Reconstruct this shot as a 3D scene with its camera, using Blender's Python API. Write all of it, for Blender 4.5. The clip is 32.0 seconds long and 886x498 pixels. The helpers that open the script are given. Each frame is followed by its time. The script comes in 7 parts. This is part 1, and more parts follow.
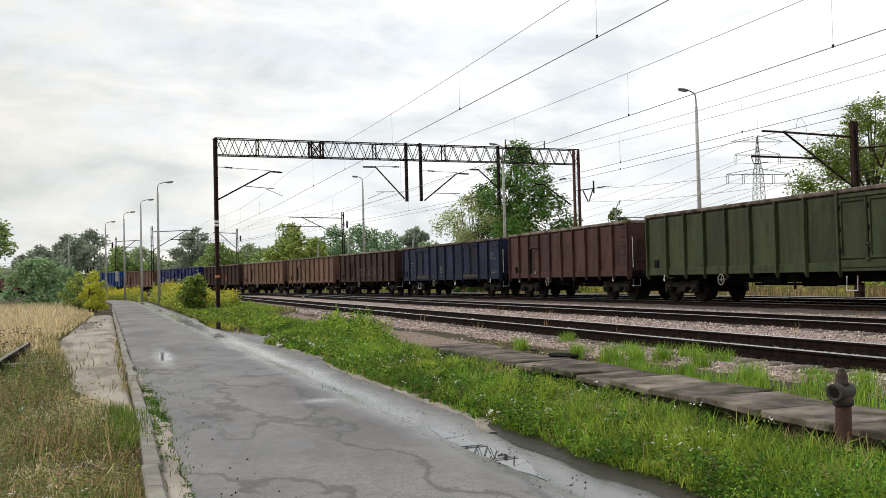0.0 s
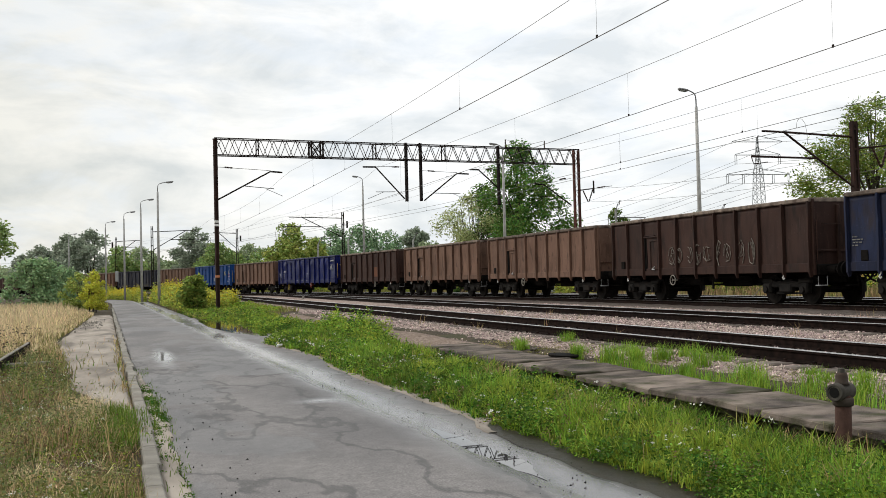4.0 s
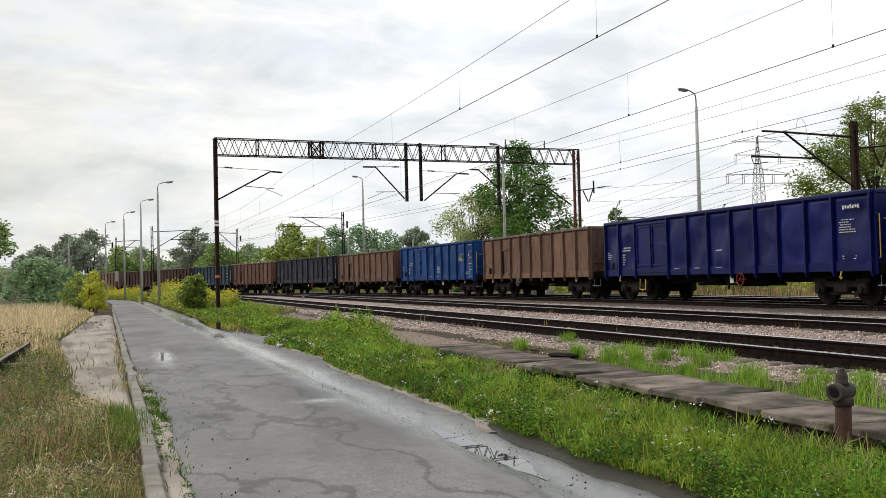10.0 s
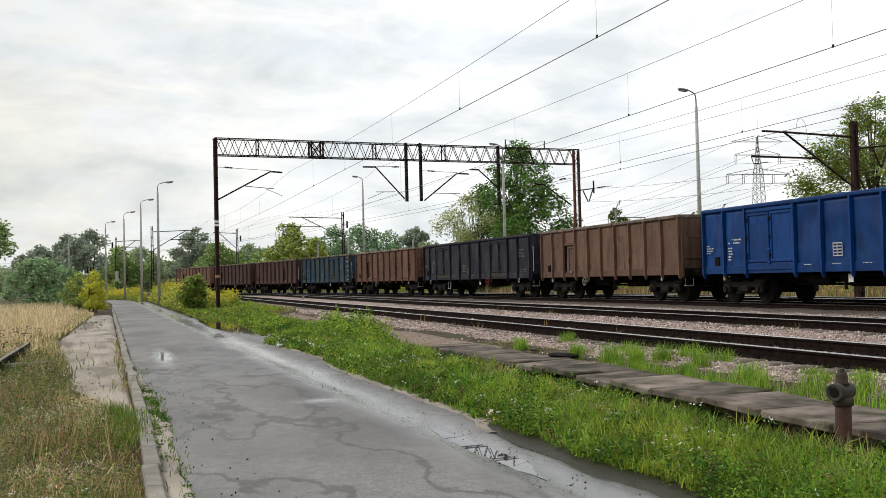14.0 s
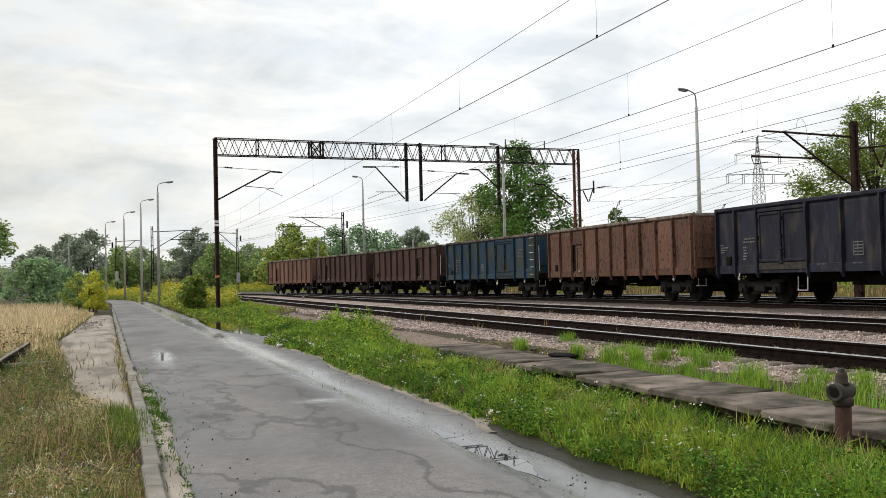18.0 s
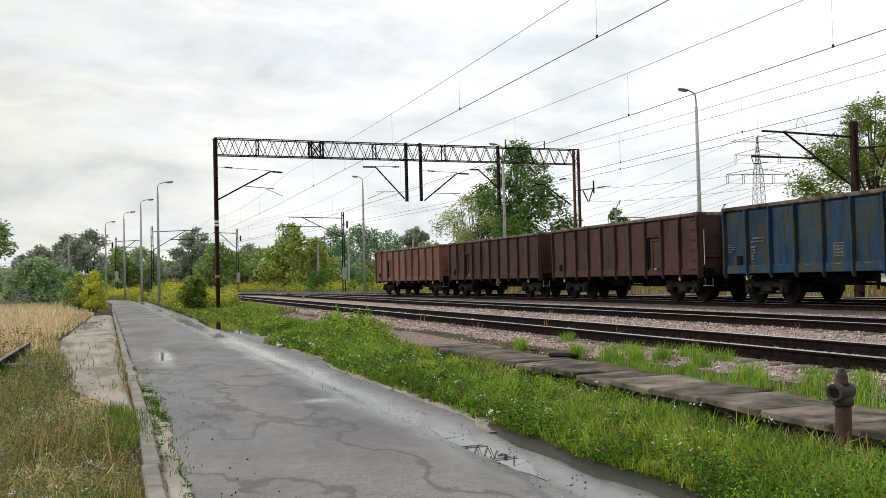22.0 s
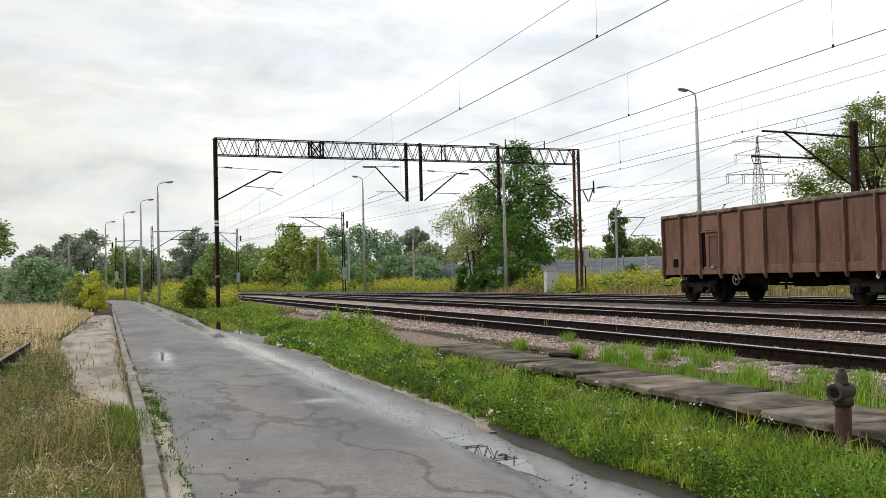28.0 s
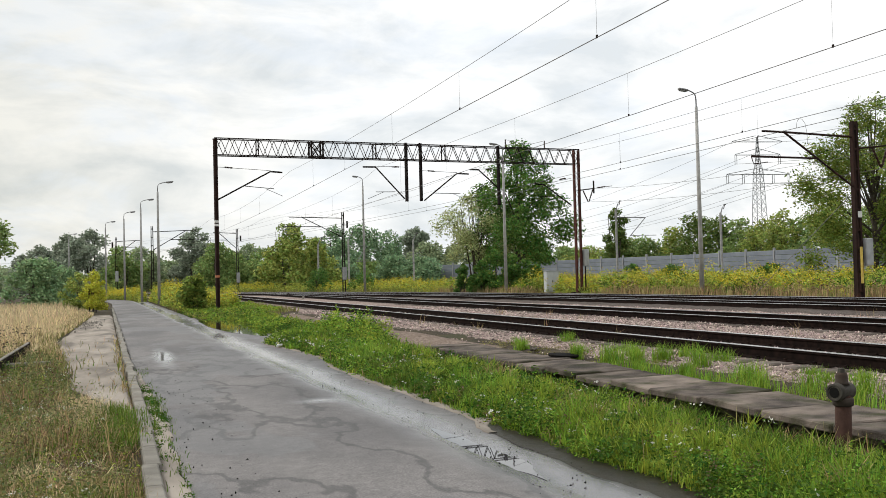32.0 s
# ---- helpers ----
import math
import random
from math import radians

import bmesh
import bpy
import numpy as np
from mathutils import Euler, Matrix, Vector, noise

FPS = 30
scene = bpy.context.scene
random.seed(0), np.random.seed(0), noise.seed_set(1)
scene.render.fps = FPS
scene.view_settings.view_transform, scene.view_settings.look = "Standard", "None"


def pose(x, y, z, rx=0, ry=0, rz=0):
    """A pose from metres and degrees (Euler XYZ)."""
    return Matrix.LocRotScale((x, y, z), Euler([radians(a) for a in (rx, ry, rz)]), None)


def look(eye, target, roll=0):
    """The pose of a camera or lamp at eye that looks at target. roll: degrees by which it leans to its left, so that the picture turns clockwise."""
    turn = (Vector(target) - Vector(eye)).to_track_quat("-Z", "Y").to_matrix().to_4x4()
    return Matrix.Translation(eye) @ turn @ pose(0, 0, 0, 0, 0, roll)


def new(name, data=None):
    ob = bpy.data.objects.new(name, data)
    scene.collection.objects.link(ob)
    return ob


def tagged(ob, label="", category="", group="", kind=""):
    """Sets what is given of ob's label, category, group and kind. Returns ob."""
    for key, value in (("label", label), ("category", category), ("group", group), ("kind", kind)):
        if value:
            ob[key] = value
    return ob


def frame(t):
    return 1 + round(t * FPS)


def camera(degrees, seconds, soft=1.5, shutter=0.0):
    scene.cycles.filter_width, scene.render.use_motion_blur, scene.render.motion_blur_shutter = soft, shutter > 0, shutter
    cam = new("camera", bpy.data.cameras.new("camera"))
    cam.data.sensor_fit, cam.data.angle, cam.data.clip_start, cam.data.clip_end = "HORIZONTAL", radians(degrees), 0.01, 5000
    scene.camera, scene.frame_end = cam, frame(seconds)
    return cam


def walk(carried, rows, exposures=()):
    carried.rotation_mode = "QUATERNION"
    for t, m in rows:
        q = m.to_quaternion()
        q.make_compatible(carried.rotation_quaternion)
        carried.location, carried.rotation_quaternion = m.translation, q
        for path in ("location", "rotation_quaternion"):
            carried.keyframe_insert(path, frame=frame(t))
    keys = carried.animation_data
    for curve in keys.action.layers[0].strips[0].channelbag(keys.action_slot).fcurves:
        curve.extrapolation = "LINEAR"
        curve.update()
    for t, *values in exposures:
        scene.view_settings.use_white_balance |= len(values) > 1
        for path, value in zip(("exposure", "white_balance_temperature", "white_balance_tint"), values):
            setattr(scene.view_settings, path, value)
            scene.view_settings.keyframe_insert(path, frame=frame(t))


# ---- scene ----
# ---- camera ----
EYE = Vector((0.0, 0.0, 1.6))
YAW, PITCH = radians(17.964), radians(1.708)
AHEAD = Vector((math.sin(YAW) * math.cos(PITCH), math.cos(YAW) * math.cos(PITCH), math.sin(PITCH)))
cam = camera(48.0, 32.0, soft=0.7)
VIEW = look(EYE, EYE + AHEAD * 10, -1.442)
walk(cam, [(0.0, VIEW), (32.0, VIEW)])

# ---- world, sun ----
scene.view_settings.exposure = 0.3
world = bpy.data.worlds.new("sky")
scene.world = world
world.use_nodes = True
wn = world.node_tree
for n in list(wn.nodes):
    wn.nodes.remove(n)


def wnode(kind, **kw):
    n = wn.nodes.new(kind)
    for k, v in kw.items():
        n.inputs[k].default_value = v
    return n


SUN_EL, SUN_AZ = radians(38), radians(-70)
sky = wn.nodes.new("ShaderNodeTexSky")
sky.sky_type, sky.sun_disc, sky.sun_elevation, sky.sun_rotation = "NISHITA", False, SUN_EL, SUN_AZ
sky.air_density, sky.dust_density = 1.0, 2.0
coord = wn.nodes.new("ShaderNodeTexCoord")
stretch = wn.nodes.new("ShaderNodeMapping")
stretch.inputs["Scale"].default_value = (1.7, 1.7, 4.6)
wn.links.new(coord.outputs["Generated"], stretch.inputs["Vector"])
cloud = wnode("ShaderNodeTexNoise", Scale=3.6, Detail=9.0, Roughness=0.58, Distortion=0.3)
wn.links.new(stretch.outputs[0], cloud.inputs["Vector"])
shade = wn.nodes.new("ShaderNodeValToRGB")
shade.color_ramp.elements[0].position, shade.color_ramp.elements[0].color = 0.35, (0.69, 0.725, 0.745, 1)
shade.color_ramp.elements[1].position, shade.color_ramp.elements[1].color = 0.575, (0.985, 0.98, 0.965, 1)
wn.links.new(cloud.outputs["Fac"], shade.inputs["Fac"])
# the overcast is thicker and a little warmer towards the left of the lane
side = wn.nodes.new("ShaderNodeSeparateXYZ")
wn.links.new(coord.outputs["Generated"], side.inputs[0])
veil = wn.nodes.new("ShaderNodeMapRange")
veil.interpolation_type = "SMOOTHSTEP"
veil.inputs["From Min"].default_value, veil.inputs["From Max"].default_value = 0.32, -0.20
wn.links.new(side.outputs[0], veil.inputs["Value"])
thick = wn.nodes.new("ShaderNodeMixRGB")
thick.blend_type = "MULTIPLY"
thick.inputs[2].default_value = (0.77, 0.758, 0.705, 1)
wn.links.new(veil.outputs[0], thick.inputs[0])
wn.links.new(shade.outputs["Color"], thick.inputs[1])
lift = wn.nodes.new("ShaderNodeVectorMath")
lift.operation = "SCALE"
lift.inputs["Scale"].default_value = 9.8
# thin bluish gaps between the clouds towards the right
gaps = wnode("ShaderNodeTexNoise", Scale=4.0, Detail=8.0, Roughness=0.6, Distortion=0.4)
wn.links.new(stretch.outputs[0], gaps.inputs["Vector"])
gap = wn.nodes.new("ShaderNodeMapRange")
gap.interpolation_type = "SMOOTHSTEP"
for key, value in (("From Min", 0.46), ("From Max", 0.66), ("To Max", 0.38)):
    gap.inputs[key].default_value = value
wn.links.new(gaps.outputs["Fac"], gap.inputs["Value"])
blue = wn.nodes.new("ShaderNodeMixRGB")
blue.inputs[2].default_value = (0.70, 0.77, 0.86, 1)
wn.links.new(gap.outputs[0], blue.inputs[0])
wn.links.new(thick.outputs[0], blue.inputs[1])
wn.links.new(blue.outputs[0], lift.inputs[0])
mix = wn.nodes.new("ShaderNodeMixRGB")
mix.inputs[0].default_value = 0.93
wn.links.new(sky.outputs["Color"], mix.inputs[1])
wn.links.new(lift.outputs[0], mix.inputs[2])
back = wnode("ShaderNodeBackground", Strength=0.1)
wn.links.new(mix.outputs[0], back.inputs["Color"])
wout = wn.nodes.new("ShaderNodeOutputWorld")
wn.links.new(back.outputs[0], wout.inputs["Surface"])
sun = new("sun", bpy.data.lights.new("sun", "SUN"))
sun.data.energy, sun.data.angle, sun.data.color = 1.5, radians(12), (1.0, 0.97, 0.92)
sun.matrix_basis = look((-34, 26, 38), (0, 0, 0))


# ---- materials ----
def mat(name, a, b, scale=6.0, rough=0.8, metal=0.0, bump=0.2, dirt=None, dirt_at=(0.55, 0.72), dirt_scale=1.3,
        fine=60.0, spread=0.12, stretch=(1, 1, 1), spec=0.14, island=0.0, dist=0.01):
    """Two tones mixed by grain, a third tone in blotches, fine relief; every object and island a little different."""
    m = bpy.data.materials.new(name)
    m.use_nodes = True
    nt = m.node_tree
    N, L = nt.nodes, nt.links.new
    bsdf = N["Principled BSDF"]
    tc, info = N.new("ShaderNodeTexCoord"), N.new("ShaderNodeObjectInfo")
    mp = N.new("ShaderNodeMapping")
    mp.inputs["Scale"].default_value = stretch
    L(tc.outputs["Object"], mp.inputs["Vector"])
    off = N.new("ShaderNodeVectorMath")
    off.operation = "MULTIPLY_ADD"
    off.inputs[1].default_value = (41.0, 23.0, 17.0)
    L(info.outputs["Random"], off.inputs[0])
    L(mp.outputs[0], off.inputs[2])
    n1, n2, n3 = (N.new("ShaderNodeTexNoise") for _ in range(3))
    for n, sc, de in ((n1, scale, 6), (n2, dirt_scale, 7), (n3, fine, 3)):
        n.inputs["Scale"].default_value, n.inputs["Detail"].default_value = sc, de
        L(off.outputs[0], n.inputs["Vector"])
    ramp = N.new("ShaderNodeValToRGB")
    ramp.color_ramp.elements[0].position, ramp.color_ramp.elements[0].color = 0.35, (*a, 1)
    ramp.color_ramp.elements[1].position, ramp.color_ramp.elements[1].color = 0.68, (*b, 1)
    L(n1.outputs["Fac"], ramp.inputs["Fac"])
    col = ramp.outputs["Color"]
    if dirt:
        r2 = N.new("ShaderNodeValToRGB")
        r2.color_ramp.elements[0].position, r2.color_ramp.elements[1].position = dirt_at
        r2.color_ramp.elements[0].color, r2.color_ramp.elements[1].color = (0, 0, 0, 1), (1, 1, 1, 1)
        L(n2.outputs["Fac"], r2.inputs["Fac"])
        mx = N.new("ShaderNodeMixRGB")
        L(r2.outputs["Color"], mx.inputs[0])
        L(col, mx.inputs[1])
        mx.inputs[2].default_value = (*dirt, 1)
        col = mx.outputs[0]
    hsv = N.new("ShaderNodeHueSaturation")
    L(col, hsv.inputs["Color"])
    vary = N.new("ShaderNodeMapRange")
    vary.inputs["To Min"].default_value, vary.inputs["To Max"].default_value = 1 - max(spread, island), 1 + max(spread, island)
    if island:
        geo = N.new("ShaderNodeNewGeometry")
        L(geo.outputs["Random Per Island"], vary.inputs["Value"])
        hue = N.new("ShaderNodeMapRange")
        hue.inputs["To Min"].default_value, hue.inputs["To Max"].default_value = 0.5 - island * 0.09, 0.5 + island * 0.07
        mul = N.new("ShaderNodeMath")
        mul.operation = "MULTIPLY"
        mul.inputs[1].default_value = 7.31
        frac = N.new("ShaderNodeMath")
        frac.operation = "FRACT"
        L(geo.outputs["Random Per Island"], mul.inputs[0])
        L(mul.outputs[0], frac.inputs[0])
        L(frac.outputs[0], hue.inputs["Value"])
        L(hue.outputs[0], hsv.inputs["Hue"])
    else:
        L(info.outputs["Random"], vary.inputs["Value"])
    L(vary.outputs[0], hsv.inputs["Value"])
    L(hsv.outputs[0], bsdf.inputs["Base Color"])
    bsdf.inputs["Metallic"].default_value = metal
    bsdf.inputs["Specular IOR Level"].default_value = spec
    rr = N.new("ShaderNodeMapRange")
    rr.inputs["To Min"].default_value, rr.inputs["To Max"].default_value = max(0.02, rough - 0.15), min(1, rough + 0.12)
    L(n1.outputs["Fac"], rr.inputs["Value"])
    L(rr.outputs[0], bsdf.inputs["Roughness"])
    if bump:
        bp = N.new("ShaderNodeBump")
        bp.inputs["Strength"].default_value, bp.inputs["Distance"].default_value = bump, dist
        add = N.new("ShaderNodeMath")
        L(n1.outputs["Fac"], add.inputs[0])
        L(n3.outputs["Fac"], add.inputs[1])
        L(add.outputs[0], bp.inputs["Height"])
        L(bp.outputs[0], bsdf.inputs["Normal"])
    return m


def leafy(name, a, b, thin=0.35, rough=0.6, island=0.42):
    """Leaf or blade: two tones, varied piece by piece, some light passes through."""
    m = mat(name, a, b, 3.0, rough, 0, 0.0, island=island, spec=0.10)
    nt = m.node_tree
    bsdf = nt.nodes["Principled BSDF"]
    tl = nt.nodes.new("ShaderNodeBsdfTranslucent")
    src = bsdf.inputs["Base Color"].links[0].from_socket
    nt.links.new(src, tl.inputs["Color"])
    ms = nt.nodes.new("ShaderNodeMixShader")
    ms.inputs[0].default_value = thin * 0.72
    out = nt.nodes["Material Output"]
    nt.links.new(bsdf.outputs[0], ms.inputs[1])
    nt.links.new(tl.outputs[0], ms.inputs[2])
    nt.links.new(ms.outputs[0], out.inputs["Surface"])
    return m


M = {}
M["soil"] = mat("soil", (0.034, 0.027, 0.018), (0.085, 0.068, 0.044), 2.0, 0.95, 0, 0.5, (0.052, 0.056, 0.026), dirt_scale=0.35, dist=0.03)
M["rail_side"] = mat("rail_rust", (0.0073, 0.005, 0.0044), (0.022, 0.0133, 0.011), 9, 0.9, 0.0, 0.3, spec=0.05)
M["rail_head"] = mat("rail_running_face", (0.42, 0.42, 0.42), (0.55, 0.55, 0.55), 14, 0.32, 1.0, 0.05)
M["ballast"] = mat("ballast", (0.1856, 0.1415, 0.1248), (0.5248, 0.4172, 0.372), 22, 0.95, 0, 0.9, (0.115, 0.085, 0.07), dirt_scale=0.5, fine=45, dist=0.04)
M["oily"] = mat("oil_stained_ballast", (0.055, 0.045, 0.040), (0.190, 0.158, 0.140), 22, 0.95, 0, 0.9, (0.07, 0.055, 0.047), dirt_scale=0.5, fine=45, dist=0.04)
M["stone"] = mat("ballast_stone", (0.2496, 0.1976, 0.1776), (0.6656, 0.5429, 0.492), 5, 0.95, 0, 0.3, island=0.6)
M["sleeper"] = mat("sleeper_concrete", (0.12, 0.10, 0.088), (0.20, 0.17, 0.15), 5, 0.9, 0, 0.3)
M["concrete"] = mat("old_concrete", (0.19, 0.178, 0.155), (0.30, 0.283, 0.25), 3.5, 0.92, 0, 0.4, (0.17, 0.15, 0.125))
M["slab"] = mat("platform_slab", (0.0567, 0.0468, 0.041), (0.2228, 0.1846, 0.1562), 2.6, 0.9, 0, 0.7, (0.046, 0.047, 0.024), (0.50, 0.66), 2.2, spread=0.3, dist=0.02)
M["pole"] = mat("pole_concrete", (0.308, 0.3043, 0.2957), (0.4312, 0.4275, 0.4127), 3, 0.85, 0, 0.15)
M["steel_dark"] = mat("dark_steel", (0.012, 0.010, 0.009), (0.028, 0.020, 0.017), 5, 0.75, 0.3, 0.2)
M["steel_red"] = mat("rusty_steel", (0.060, 0.022, 0.018), (0.105, 0.040, 0.030), 4, 0.8, 0.2, 0.25, (0.04, 0.02, 0.016))
M["steel_leg"] = mat("brown_steel", (0.022, 0.013, 0.011), (0.045, 0.024, 0.019), 3, 0.8, 0.2, 0.2, (0.11, 0.045, 0.03), (0.62, 0.75))
M["mark_orange"] = mat("faded_orange_paint", (0.42, 0.16, 0.08), (0.52, 0.22, 0.12), 6, 0.7, 0, 0.0)
# near-black tones hold both grime and the shade under the wagons
M["under"] = mat("underframe_grime_shade", (0.005, 0.0045, 0.0042), (0.013, 0.011, 0.010), 5, 0.9, 0.0, 0.2, spec=0.06)
M["bogie_grime_shade"] = mat("bogie_grime_shade", (0.0056, 0.005, 0.0046), (0.0167, 0.0143, 0.0124), 7, 0.75, 0.0, 0.3, (0.018, 0.012, 0.009), spec=0.16)
M["wheel"] = mat("shaded_wheel_steel", (0.005, 0.0045, 0.0042), (0.014, 0.011, 0.009), 8, 0.75, 0.0, 0.15, spec=0.08)
M["white"] = mat("white_paint", (0.62, 0.62, 0.60), (0.78, 0.78, 0.76), 6, 0.6, 0, 0.05, (0.35, 0.30, 0.25))
M["yellow"] = mat("yellow_paint", (0.55, 0.40, 0.08), (0.68, 0.52, 0.15), 6, 0.6, 0, 0.05)
M["grey_paint"] = mat("grey_paint", (0.30, 0.31, 0.32), (0.40, 0.41, 0.42), 4, 0.6, 0, 0.1)
M["lamp_metal"] = mat("weathered_lamp_metal", (0.18, 0.18, 0.189), (0.288, 0.288, 0.297), 5, 0.6, 0.2, 0.05)
M["wire"] = mat("wire_copper", (0.15, 0.15, 0.15), (0.24, 0.2325, 0.225), 5, 0.5, 0.6, 0.0)
M["insul"] = mat("insulator_brown", (0.03, 0.014, 0.010), (0.05, 0.025, 0.018), 5, 0.25, 0, 0.0)


def asphalt():
    """Grey asphalt: a wet streak along the right-hand wheel track, small puddles, drying edges, gravelly grain."""
    m = mat("wet_asphalt", (0.148, 0.137, 0.135), (0.205, 0.190, 0.184), 1.4, 0.6, 0, 0.45, dirt=(0.108, 0.101, 0.102), dirt_at=(0.45, 0.62), dirt_scale=0.5, fine=170, stretch=(1, 0.45, 1), dist=0.004)
    nt = m.node_tree
    N, L = nt.nodes, nt.links.new
    bsdf = N["Principled BSDF"]
    tc = N.new("ShaderNodeTexCoord")
    sep = N.new("ShaderNodeSeparateXYZ")
    L(tc.outputs["Object"], sep.inputs[0])

    def calc(op, a, b=0.0, c=0.0):
        n = N.new("ShaderNodeMath")
        n.operation = op
        for s, v in zip(n.inputs, (a, b, c)):
            if isinstance(v, (int, float)):
                s.default_value = v
            else:
                L(v, s)
        return n.outputs[0]

    def grain(scale, detail=5, stretch=(1, 1, 1), off=(0, 0, 0)):
        mp = N.new("ShaderNodeMapping")
        mp.inputs["Scale"].default_value, mp.inputs["Location"].default_value = stretch, off
        L(tc.outputs["Object"], mp.inputs[0])
        n = N.new("ShaderNodeTexNoise")
        n.inputs["Scale"].default_value, n.inputs["Detail"].default_value = scale, detail
        L(mp.outputs[0], n.inputs["Vector"])
        return n.outputs["Fac"]

    def ease(v, a, b):
        n = N.new("ShaderNodeMapRange")
        n.interpolation_type = "SMOOTHSTEP"
        n.inputs["From Min"].default_value, n.inputs["From Max"].default_value = a, b
        L(v, n.inputs["Value"])
        return n.outputs[0]

    x, y = sep.outputs[0], sep.outputs[1]
    wob = calc("MULTIPLY_ADD", grain(0.5, 3), 0.5, -0.25)
    line = calc("ADD", calc("MULTIPLY_ADD", y, -0.016, 3.34), wob)
    d = calc("ABSOLUTE", calc("SUBTRACT", x, line))
    streak = ease(calc("MULTIPLY_ADD", grain(1.1, 5, (1.6, 0.5, 1)), 0.34, d), 0.82, 0.26)

    def blob(cx, cy, rx, ry, soft=0.55):
        a = calc("POWER", calc("DIVIDE", calc("SUBTRACT", x, cx), rx), 2.0)
        b = calc("POWER", calc("DIVIDE", calc("SUBTRACT", y, cy), ry), 2.0)
        q = calc("ADD", calc("SQRT", calc("ADD", a, b)), calc("MULTIPLY_ADD", grain(1.3, 5), 1.6, -0.8))
        return ease(q, 1.0 + soft * 0.3, 1.0 - soft)

    pools = calc("MAXIMUM", blob(0.86, 23.0, 0.26, 3.6, 0.9), calc("MULTIPLY", blob(2.50, 13.1, 0.42, 0.35, 0.95), 0.8))
    damp = calc("MAXIMUM", ease(grain(0.42, 6, (1, 0.5, 1), (3.3, 1.7, 0)), 0.50, 0.53), calc("MULTIPLY", streak, 0.9))
    rim = calc("MULTIPLY", ease(calc("ABSOLUTE", calc("SUBTRACT", grain(0.60, 7, (1.2, 0.55, 1), (7.1, 4.0, 0)), 0.515)), 0.022, 0.007), ease(y, 27.0, 21.0))
    wet = calc("MAXIMUM", calc("MULTIPLY", streak, 0.72), pools)
    col = bsdf.inputs["Base Color"].links[0].from_socket
    for fac, tint in ((calc("MULTIPLY", damp, 0.32), (0.062, 0.062, 0.066, 1)), (calc("MULTIPLY", rim, 0.62), (0.035, 0.034, 0.034, 1)), (calc("MULTIPLY", wet, 0.35), (0.06, 0.06, 0.064, 1))):
        mx = N.new("ShaderNodeMixRGB")
        L(fac, mx.inputs[0])
        L(col, mx.inputs[1])
        mx.inputs[2].default_value = tint
        col = mx.outputs[0]
    speck = N.new("ShaderNodeHueSaturation")
    L(calc("MULTIPLY", calc("MULTIPLY_ADD", grain(75, 5), 2.3, -0.15), calc("MULTIPLY_ADD", grain(9, 5), 0.7, 0.65)), speck.inputs["Value"])
    L(col, speck.inputs["Color"])
    col = speck.outputs[0]
    L(col, bsdf.inputs["Base Color"])
    base = calc("MULTIPLY_ADD", damp, -0.16, 0.62)
    rough = calc("MULTIPLY_ADD", streak, -0.35, base)
    keep = calc("SUBTRACT", 1.0, pools)
    rough = calc("ADD", calc("MULTIPLY", rough, keep), 0.03)
    L(rough, bsdf.inputs["Roughness"])
    bump = [n for n in N if n.type == "BUMP"][0]
    L(calc("MULTIPLY", calc("MULTIPLY_ADD", streak, -0.31, 0.42), keep), bump.inputs["Strength"])
    bsdf.inputs["Specular IOR Level"].default_value = 0.5
    return m


M["asphalt"] = asphalt()


def still_water(name, bed, rough):
    """Calm rain water over a dark bed."""
    m = mat(name, bed, [c * 1.5 for c in bed], 3.0, 0.5, 0, 0.0, spec=0.5)
    bsdf = m.node_tree.nodes["Principled BSDF"]
    m.node_tree.links.remove(bsdf.inputs["Roughness"].links[0])
    bsdf.inputs["Roughness"].default_value = rough
    return m


M["puddle"] = still_water("clear_rain_water", (0.030, 0.030, 0.032), 0.012)
M["water"] = still_water("greenish_rain_water", (0.030, 0.033, 0.017), 0.03)
M["mud"] = mat("wet_mud", (0.015, 0.012, 0.007), (0.036, 0.031, 0.019), 9, 0.45, 0, 0.5, (0.016, 0.017, 0.008), spec=0.12, dist=0.01)

# ---- mesh helpers ----


